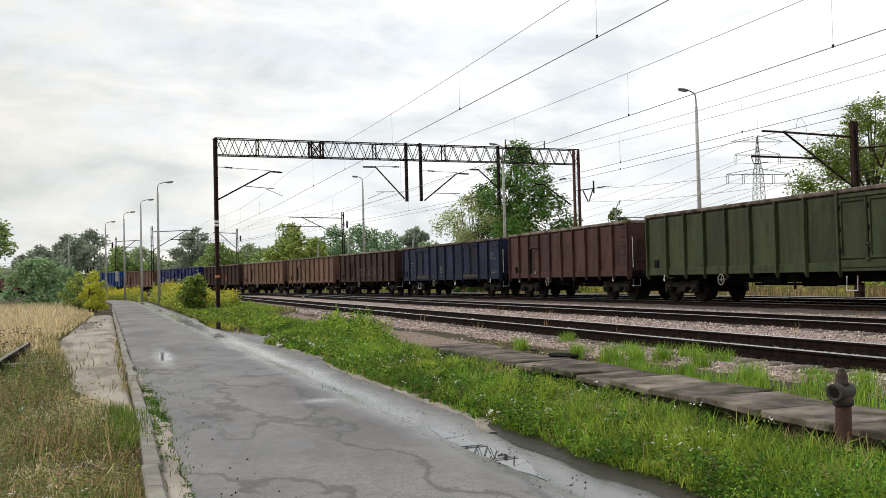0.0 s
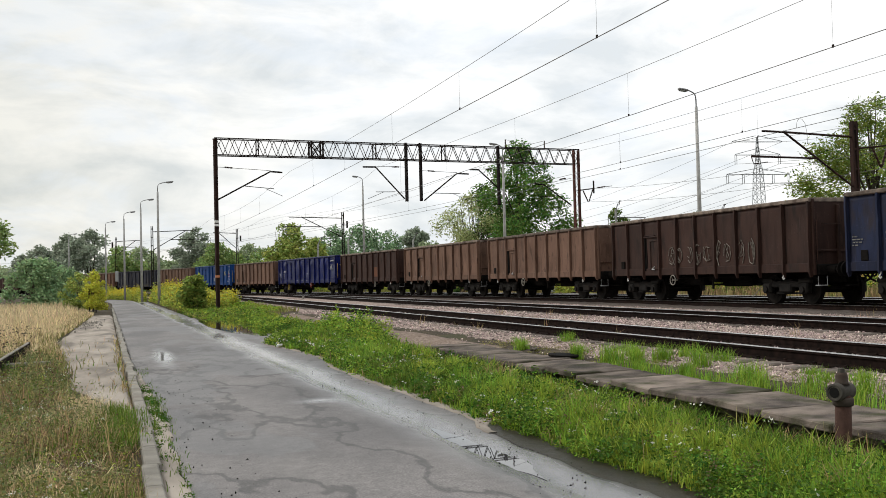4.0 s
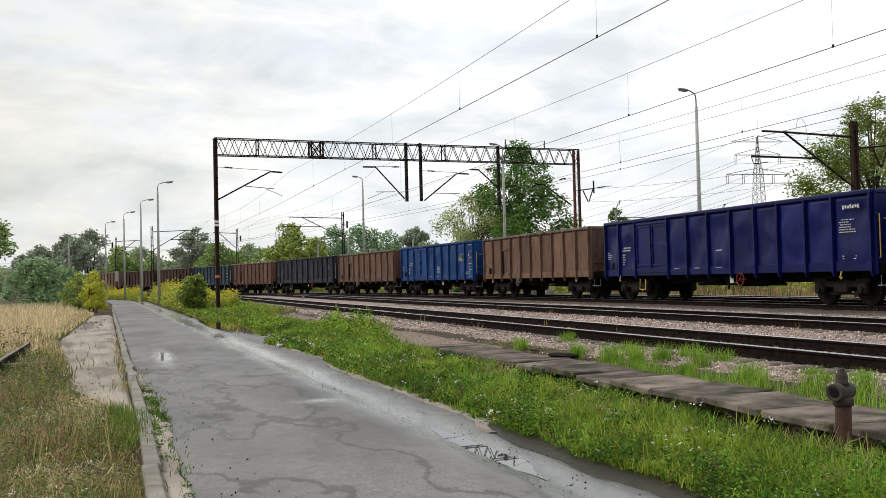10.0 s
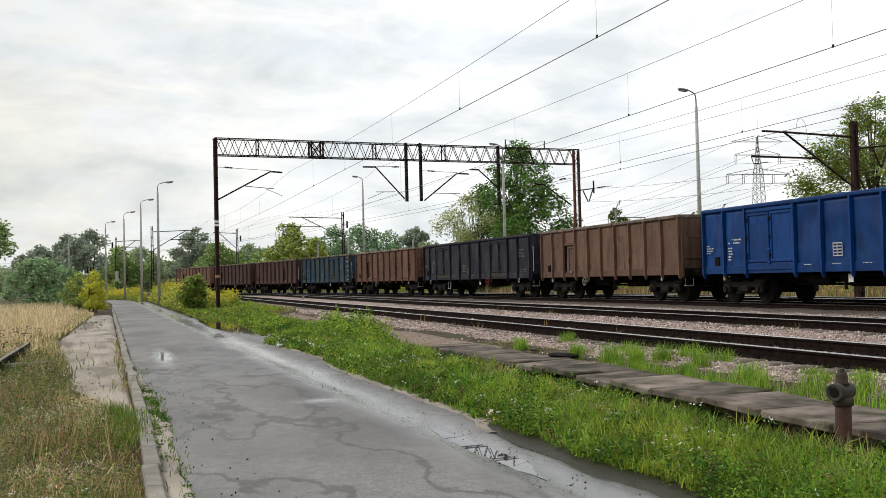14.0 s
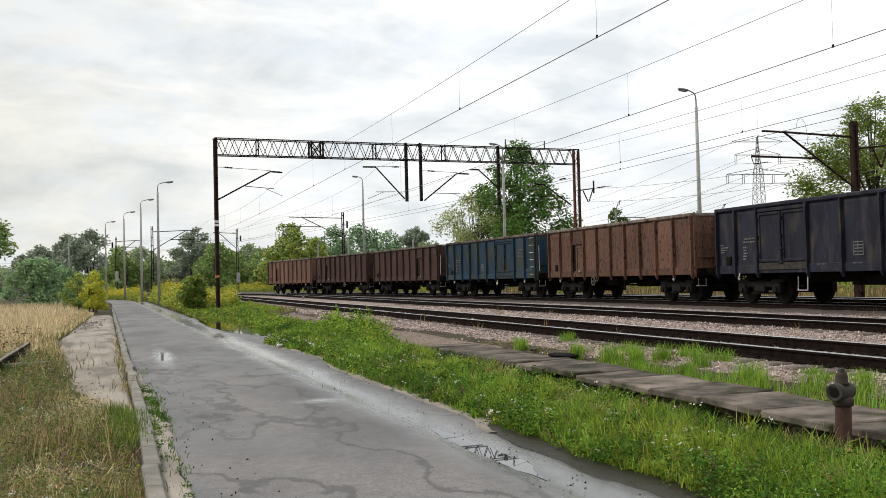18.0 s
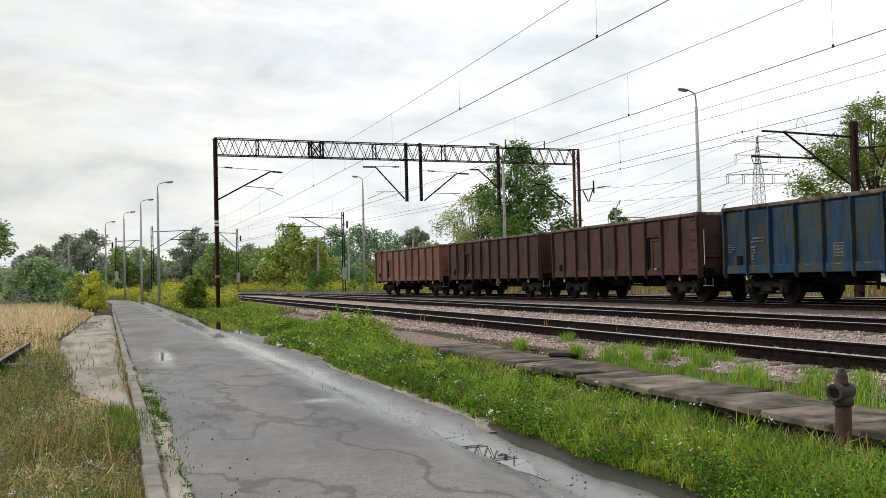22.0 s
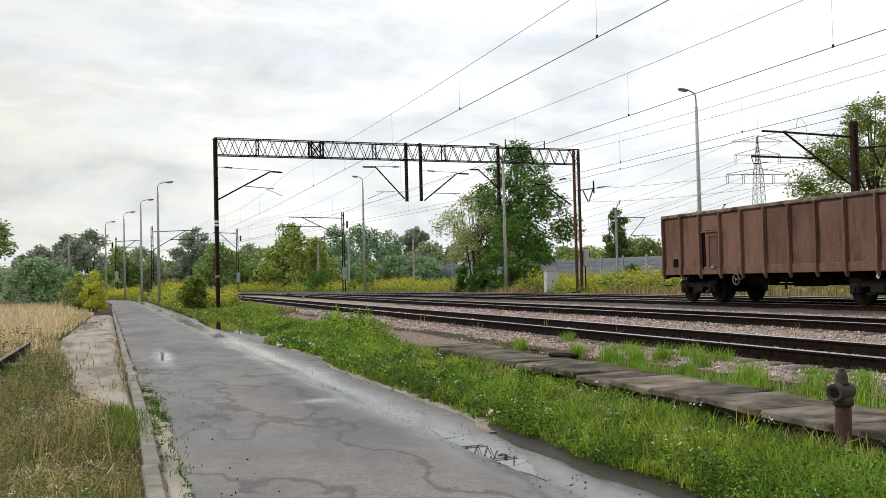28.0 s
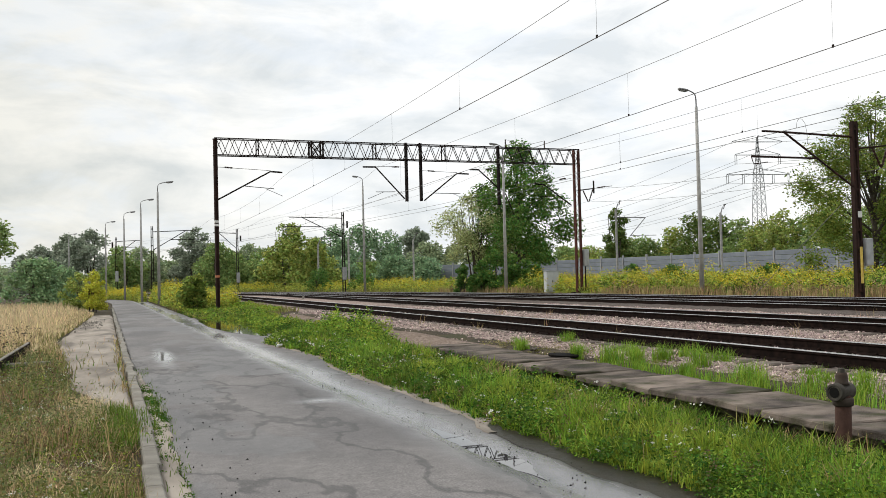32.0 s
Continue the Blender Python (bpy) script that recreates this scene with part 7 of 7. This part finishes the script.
def right_field():
    rng = np.random.default_rng(51)
    p = scatter(rng, 9000, lambda y: 29.2 - bend(y), lambda y: 47 - bend(y), 26, 75, None, 0.2, 0.25)
    p2 = scatter(rng, 6500, lambda y: 28.6 - bend(y), lambda y: 50 - bend(y), 75, 150, None, 0.2, 0.25)
    goldenrod("goldenrod_field", "dense yellow-green goldenrod beyond the tracks", 52, np.concatenate([p, p2]), 0.75, 1.55, 0.46)
    p = scatter(rng, 9000, lambda y: 27.5 - bend(y), lambda y: 30.2 - bend(y), 24, 80, None, 0.25, 0.4)
    low = np.where((p[:, 1] > 55) & (p[:, 1] < 64.8) & (p[:, 0] < 29.6), 0.3, 1.0)
    v, f = blades(rng, lift(p), rng.uniform(0.2, 0.75, len(p)) * low, np.full(len(p), 0.03), 0.4)
    stuff("far_dry_grass", "brownish dry grass along the far track", "dry grass", v, f, M["dry"])
    p = scatter(rng, 9000, lambda y: 27.5 - bend(y), lambda y: 31 - bend(y), 24, 140, None, 0.4, 0.4)
    low = np.where((p[:, 1] > 55) & (p[:, 1] < 64.8) & (p[:, 0] < 29.6), 0.3, 1.0)
    v, f = blades(rng, lift(p), rng.uniform(0.2, 0.65, len(p)) * low, np.full(len(p), 0.035), 0.4)
    stuff("far_green_grass", "green grass along the far track", "grass", v, f, M["olive"])
    for i, (material, n, label, h) in enumerate((("weed", 240, "green leafy weeds in front of the goldenrod", 1.5), ("dry_herb", 200, "brown withered weeds in front of the goldenrod", 1.2), ("grass_bright", 160, "bright leafy weeds in front of the goldenrod", 1.6), ("dry", 260, "straw-coloured weeds in front of the goldenrod", 1.1))):
        p = scatter(rng, n * 4, lambda y: 28.9 - bend(y), lambda y: 33.5 - bend(y), 27, 80, lambda a, b: not (55 < b < 65 and a < 29.8), 0.6, 0.25 + 0.07 * i)[:n]
        clumps("trackside_weeds", label, material, 120 + i, p, 60, 0.14, 0.30, 0.3, h, 0.024)
    p = scatter(rng, 4200, lambda y: 3.4 - drift(y) + 0.6, lambda y: 7.0 - 0.03 * (y - 50), 60, 105, None, 0.2, 0.3)
    goldenrod("goldenrod_bank", "yellow goldenrod on the bank beside the lane", 53, p, 0.7, 1.7, 0.62)
    p = scatter(rng, 2600, lambda y: 3.0 - drift(y) + 0.5, lambda y: 6.8 - 0.08 * (y - 50), 105, 160, None, 0.2, 0.3)
    goldenrod("goldenrod_far_bank", "yellow goldenrod along the bend of the lane", 54, p, 0.8, 1.6, 0.70)
    # grass on the bank round the portal leg
    p = scatter(rng, 9000, lambda y: lane_edges(y)[1] + 0.1, lambda y: 7.6, 44, 75, dry_land, 0.2, 0.5)
    v, f = blades(rng, lift(p), rng.uniform(0.08, 0.26, len(p)), np.full(len(p), 0.028), 0.5)
    stuff("bank_grass", "rough green grass on the bank by the portal leg", "grass", v, f, M["olive"])


right_field()


def bank_clumps():
    """Leafy weeds on the bank by the portal leg, beside the kerb and in the dry grass."""
    rng = np.random.default_rng(91)
    for i, (material, label) in enumerate((("grass_bright", "tall bright leafy weeds at the rear of the verge"), ("herb_yellow", "tall yellow-green leafy weeds at the rear of the verge"), ("weed", "tall dark leafy weeds at the rear of the verge"))):
        p = np.concatenate([np.column_stack([rng.normal(x, 0.26, n), rng.normal(y, 0.75, n)]) for x, y, n in ((5.35, 23.2, 22), (5.75, 24.6, 26), (5.55, 27.0, 26), (5.9, 28.6, 18), (5.2, 21.0, 10))])
        clumps("tall_weeds", label, material, 140 + i, p, 46, 0.09, 0.17, 0.24, 0.60, 0.017)
        p = np.concatenate([np.column_stack([rng.normal(x, 0.22, 12), rng.normal(y, 0.55, 12)]) for x, y in ((5.4, 23.4), (5.85, 25.0), (5.6, 27.2))])
        clumps("tall_weeds", label, material, 145 + i, p, 64, 0.09, 0.16, 0.50, 0.98, 0.018)
    for i, (material, n, label) in enumerate((("weed", 190, "dark leafy weeds on the bank by the portal leg"), ("grass_bright", 260, "bright leafy weeds on the bank by the portal leg"), ("herb_yellow", 420, "yellowish weeds on the bank by the portal leg"))):
        p = scatter(rng, n * 2, lambda y: lane_edges(y)[1] + 0.3, lambda y: 6.2 if y < 46 else 7.2, 33, 62, dry_land, 0.4, 0.5)[:n]
        clumps("bank_weeds", label, material, 95 + i, p, 34, 0.06, 0.15, 0.08, 0.36, 0.016)
    for i, (material, n, label, h) in enumerate((("olive_weed", 700, "grey-green leafy weeds in the dry grass", 0.26), ("weed", 380, "green leafy weeds in the dry grass", 0.22), ("dry_herb", 640, "brown withered weeds in the dry grass", 0.30), ("herb_yellow", 260, "yellow-green weeds in the dry grass", 0.22))):
        p = scatter(rng, n * 4, lambda y: -3.4 - 0.1 * (y - 6), lambda y: 0.08 - drift(y) if y < 12 else -0.35 - 0.085 * (y - 11), 5.3, 20, None, 0.55 + 0.03 * i, 0.55 + 0.3 * i)[:n]
        clumps("kerbside_weeds", label, material, 105 + i, p, 32, 0.05, 0.18, 0.06, h * 1.3, 0.012)
    p = scatter(rng, 900, lambda y: 0.31 - drift(y), lambda y: 0.50 - drift(y), 5.2, 17, None, 0.75, 0.55)[:110]
    p = np.concatenate([p] + [np.column_stack([rng.normal(x - drift(y), 0.05, 34), rng.normal(y, 0.22, 34)]) for x, y in ((0.40, 14.6), (0.42, 13.9), (0.48, 12.4), (0.40, 13.1), (0.36, 11.5), (0.36, 15.9))])
    clumps("gutter_weeds", "low green weeds between kerb and asphalt", "weed", 111, p, 26, 0.035, 0.08, 0.03, 0.11, 0.010)
    p = np.concatenate([np.column_stack([rng.normal(x, 0.22, n), rng.normal(y, 0.45, n)]) for x, y, n in ((-0.42, 8.0, 60), (-0.30, 8.7, 40), (-1.5, 9.2, 30))])
    clumps("withered_patch", "brown withered weeds flattened beside the kerb", "dry_herb", 116, p, 30, 0.05, 0.11, 0.03, 0.13, 0.012)
    p = np.column_stack([rng.normal(-0.5, 0.25, 260), rng.normal(8.6, 0.7, 260)])
    p = p[p[:, 0] < -0.15]
    v, f = blades(rng, lift(p), rng.uniform(0.10, 0.26, len(p)), np.full(len(p), 0.006), 2.6)
    stuff("fallen_straw", "pale fallen straw over the withered patch", "dry grass", v, f, M["straw"])
    p = np.concatenate([np.column_stack([rng.normal(x, 0.20, n), rng.normal(y, 0.5, n)]) for x, y, n in ((-0.12, 10.8, 60), (-1.9, 12.2, 50), (-1.6, 10.6, 40), (-1.2, 15.0, 40), (-0.9, 7.2, 40))])
    clumps("kerbside_greens", "fresh green weeds in the dry grass", "grass", 117, p, 34, 0.05, 0.12, 0.08, 0.24, 0.011)
    p = scatter(rng, 2200, lambda y: 6.54, lambda y: 6.80, 6.2, 13, None, 0.5, 0.9)
    q = np.column_stack([p, np.full(len(p), 0.27)])
    v, f = blades(rng, q, rng.uniform(0.06, 0.22, len(p)), np.full(len(p), 0.008), 0.6)
    stuff("slab_edge_grass", "grass growing along the rear edge of the slabs", "grass", v, f, M["grass_bright"])
    p = scatter(rng, 2000, lambda y: 6.75, lambda y: 8.1, 6.5, 19, None, 0.5, 0.8)[:420]
    clumps("gravel_weeds", "low olive weeds on the gravel behind the slabs", "olive", 113, np.array(p), 20, 0.03, 0.09, 0.03, 0.12, 0.008)


bank_clumps()


def crown_points(rng, blobs, n, shell=0.55):
    """Points in a cluster of uneven blobs (x, y, z, rx, rz)."""
    w = np.array([b[3] ** 2 * b[4] for b in blobs])
    idx = rng.choice(len(blobs), n, p=w / w.sum())
    b = np.array(blobs)[idx]
    d = rng.normal(size=(n, 3))
    d /= np.linalg.norm(d, axis=1)[:, None]
    r = (shell + (1 - shell) * rng.uniform(0, 1, n)) * rng.uniform(0.65, 1.12, n)
    return b[:, :3] + d * r[:, None] * b[:, [3, 3, 4]]


def tree(x, y, h, r, label, leaf, n, size, seed, low=0.25, z=0.25, trunk=0.12, blobs=14, spread=1.0, sparse=0.5, name="tree", category="tree", stems=1):
    rng = np.random.default_rng(seed)
    rr = random.Random(seed)
    t = thing(name, label, category, pose(x, y, z))
    B, limbs, stem = [], Mesh(), Mesh()
    for s in range(stems):
        ox, oy = (rr.uniform(-r * 0.35, r * 0.35), rr.uniform(-r * 0.35, r * 0.35)) if stems > 1 else (0, 0)
        lean = [(ox * 0.3, oy * 0.3, -0.1), (ox * 0.5 + rr.uniform(-0.1, 0.1), oy * 0.5, h * 0.25), (ox * 0.8 + rr.uniform(-0.2, 0.2), oy * 0.8 + rr.uniform(-0.2, 0.2), h * 0.55), (ox, oy, h * 0.9)]
        stem.tube(lean, [trunk, trunk * 0.8, trunk * 0.5, trunk * 0.12], 7)
    part("trunk", stem, M["bark"], t)
    for k in range(blobs):
        f = (k + 0.5) / blobs
        zz = h * (low + (0.95 - low) * f)
        prof = math.sin(math.pi * min(1, max(0.08, (0.12 + 0.88 * f) ** 0.8 * 0.86 + 0.12))) ** 0.7
        a = k * 2.4 + rr.uniform(-0.5, 0.5)
        d = r * prof * rr.uniform(0.25, 0.80) * spread
        br = r * rr.uniform(0.26, 0.44) * (0.65 + 0.5 * prof) * (14 / max(14, blobs)) ** 0.33
        B.append((d * math.cos(a), d * math.sin(a), min(zz, h - br * 0.6), br, br * rr.uniform(0.6, 0.95)))
        if k % 2 == 0:
            limbs.tube([(0, 0, zz * 0.55), (d * 0.5 * math.cos(a), d * 0.5 * math.sin(a), zz * 0.8), (d * math.cos(a), d * math.sin(a), zz)], [trunk * 0.42, trunk * 0.25, trunk * 0.08], 5)
    part("limb", limbs, M["bark"], t)
    p = crown_points(rng, B, n, sparse)
    p = p[p[:, 2] > 0.05]
    v, f = leaves(rng, p, rng.uniform(0.6, 1.3, len(p)) * size, 0.6)
    part("crown", arrays("crown", v, f, leaf), None, t)
    return t


# beside and beyond the tracks
TREE_R = (42.4, 48.0)
tree(34.2, 83.2, 13.6, 5.7, "tall green broadleaf tree behind the portal", M["leaf_big"], 24000, 0.145, 3, 0.2, blobs=48, trunk=0.2, sparse=0.35)
tree(31.0, 85.5, 9.5, 4.9, "sparse pale green small tree with many stems", M["leaf_pale"], 10000, 0.115, 4, 0.34, blobs=52, stems=7, trunk=0.09, sparse=0.2)
tree(*TREE_R, 11.8, 5.3, "green broadleaf tree beyond the far mast", M["leaf_mid"], 44000, 0.092, 5, 0.14, blobs=64, trunk=0.2, sparse=0.2)
tree(46.0, 47.5, 9.0, 3.4, "light green broadleaf tree beyond the far mast", M["leaf_mid"], 14000, 0.11, 6, 0.06, blobs=30)
for k, (x, y, h, r) in enumerate(((25.1, 72.6, 2.5, 0.95), (26.6, 72.4, 2.7, 1.2), (27.6, 72.2, 3.6, 1.5), (28.9, 71.8, 3.3, 1.5), (29.8, 71.4, 2.8, 1.4), (30.6, 71.2, 2.4, 1.1), (52.0, 95.0, 2.5, 1.6), (37.0, 62.0, 1.9, 1.4), (36.5, 50.0, 1.8, 1.3), (21.5, 112.0, 3.0, 2.0), (25.0, 105.0, 2.4, 1.8))):
    tree(x, y, h, r, "dense green bush among the goldenrod", M["leaf_big"], 4200, 0.09, 40 + k, 0.05, trunk=0.04, blobs=12, name="bush", category="bush", stems=3)
tree(20.9, 130.0, 9.2, 4.6, "yellowish green bushy tree beside the main line", M["leaf_light"], 6000, 0.26, 11, 0.08, blobs=18, stems=4)
tree(25.0, 133.0, 7.4, 4.2, "yellowish green bushy tree beside the main line", M["leaf_light"], 4500, 0.26, 12, 0.05, blobs=16, stems=3)
# beside the lane
tree(-8.7, 64.0, 7.4, 2.6, "green broadleaf tree at the edge of the dry field", M["leaf_belt"], 5200, 0.13, 13, 0.3, blobs=16)
tree(-5.6, 74.0, 3.5, 2.8, "green spreading bush behind dry grass", M["leaf_bush"], 5200, 0.15, 14, 0.03, blobs=16, name="bush", category="bush", stems=4)
tree(-3.6, 76.0, 2.8, 2.4, "green spreading bush behind dry grass", M["leaf_bush"], 4200, 0.14, 15, 0.03, blobs=14, name="bush", category="bush", stems=4)
tree(-1.5, 61.0, 2.3, 1.15, "yellow-green bush at the end of the kerb", M["leaf_yellow"], 6500, 0.06, 16, 0.03, blobs=12, name="bush", category="bush", stems=4, trunk=0.03)
tree(-2.6, 66.0, 2.4, 1.3, "yellow-green bush at the end of the kerb", M["leaf_light"], 3000, 0.08, 17, 0.03, blobs=12, name="bush", category="bush", stems=4, trunk=0.03)
tree(4.1, 59.3, 2.0, 1.2, "green bush with large leaves by the portal leg", M["leaf_mid"], 2600, 0.12, 18, 0.03, blobs=12, name="bush", category="bush", stems=3, trunk=0.03)


def place(px, z_far):
    """A spot z_far metres ahead, px picture widths of 1568 off the axis."""
    xc = (px - 784) / 1760 * z_far
    return xc * math.cos(YAW) + z_far * math.sin(YAW), -xc * math.sin(YAW) + z_far * math.cos(YAW)


FAR = [(590, 190, 12.0, 6.5, "leaf_teal"), (640, 200, 12.8, 7, "leaf_teal"), (690, 215, 12.0, 7, "leaf_teal"), (735, 205, 12.5, 5, "leaf_grey_haze"), (760, 200, 9.0, 6, "leaf_haze"), (560, 210, 11.0, 6, "leaf_haze"), (440, 220, 10.0, 7, "leaf_haze"), (600, 150, 5.0, 5, "leaf_teal"), (650, 155, 4.6, 5, "leaf_mid"), (700, 150, 5.2, 5, "leaf_teal"), (745, 145, 4.6, 5, "leaf_teal"), (560, 160, 4.5, 5, "leaf_haze"), (475, 200, 8.5, 6, "leaf_mid"),
       (345, 220, 14.5, 6.5, "leaf_grey_haze"), (385, 190, 9.5, 6, "leaf_mid"), (410, 210, 8.5, 6, "leaf_mid"), (300, 260, 8.0, 8, "leaf_haze"), (250, 230, 10.5, 8, "leaf_haze"), (215, 215, 10.0, 7, "leaf_mid"), (160, 240, 15.5, 8, "leaf_grey_haze"), (120, 250, 15.0, 7, "leaf_grey_haze"),
       (75, 230, 11.5, 8, "leaf_grey_haze"), (40, 250, 10.0, 7, "leaf_grey_haze"), (10, 300, 8.0, 10, "leaf_haze"), (-40, 260, 9.0, 9, "leaf_haze"), (1090, 150, 11.6, 3.4, "leaf_dark"), (1115, 165, 7.5, 6, "leaf_mid"), (1150, 150, 6.5, 5, "leaf_mid"), (1195, 145, 8.0, 4.5, "leaf_light"),
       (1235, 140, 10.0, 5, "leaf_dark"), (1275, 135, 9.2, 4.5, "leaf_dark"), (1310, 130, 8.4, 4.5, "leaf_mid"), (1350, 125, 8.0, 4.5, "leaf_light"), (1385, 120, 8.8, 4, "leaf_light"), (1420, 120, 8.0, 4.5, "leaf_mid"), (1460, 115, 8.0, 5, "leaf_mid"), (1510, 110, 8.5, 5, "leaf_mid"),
       (1560, 105, 8.5, 5, "leaf_mid"), (1620, 100, 8.5, 5, "leaf_mid"), (1040, 180, 6.5, 6, "leaf_light"), (1000, 190, 7.0, 6, "leaf_mid"), (860, 200, 8.0, 7, "leaf_mid"), (920, 195, 7.5, 7, "leaf_light"), (810, 200, 8.0, 7, "leaf_haze")]
# several crowns carry distance haze in their paler, greyer leaf colour
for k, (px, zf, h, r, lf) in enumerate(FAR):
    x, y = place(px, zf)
    tree(x, y, h, r * 0.95, "distant %s tree in the belt behind the railway" % {"leaf_mid": "green", "leaf_haze": "dull green", "leaf_grey_haze": "grey-green", "leaf_teal": "bluish dark green", "leaf_dark": "dark green", "leaf_light": "light green"}[lf], M["leaf_belt" if lf == "leaf_mid" else lf], 8000 if lf == "leaf_grey_haze" else 5200, 0.0017 * zf, 200 + k, 0.04, blobs=16, trunk=0.2, stems=2)


def woods():
    """A low closed belt of far woods that ends the plain; its leaf colour holds the haze."""
    rng = np.random.default_rng(77)
    pts, sz = [], []
    for k in range(420):
        px = rng.uniform(-900, 2600)
        zf = rng.uniform(260, 420)
        x, y = place(px, zf)
        h = rng.uniform(5, 10) * (0.8 + 0.4 * noise.noise((px * 0.01, 0, 0)))
        n = 130
        q = rng.normal(size=(n, 3)) * np.array([4.5, 4.5, h * 0.3]) + np.array([x, y, h * 0.45])
        q[:, 2] = np.clip(q[:, 2], 0.2, h)
        pts.append(q)
        sz.append(rng.uniform(0.5, 1.0, n))
    v, f = leaves(rng, np.concatenate(pts), np.concatenate(sz), 0.6)
    stuff("far_woods", "low green belt of distant woods, paled as by haze", "woods", v, f, M["leaf_haze"])


woods()

motions()
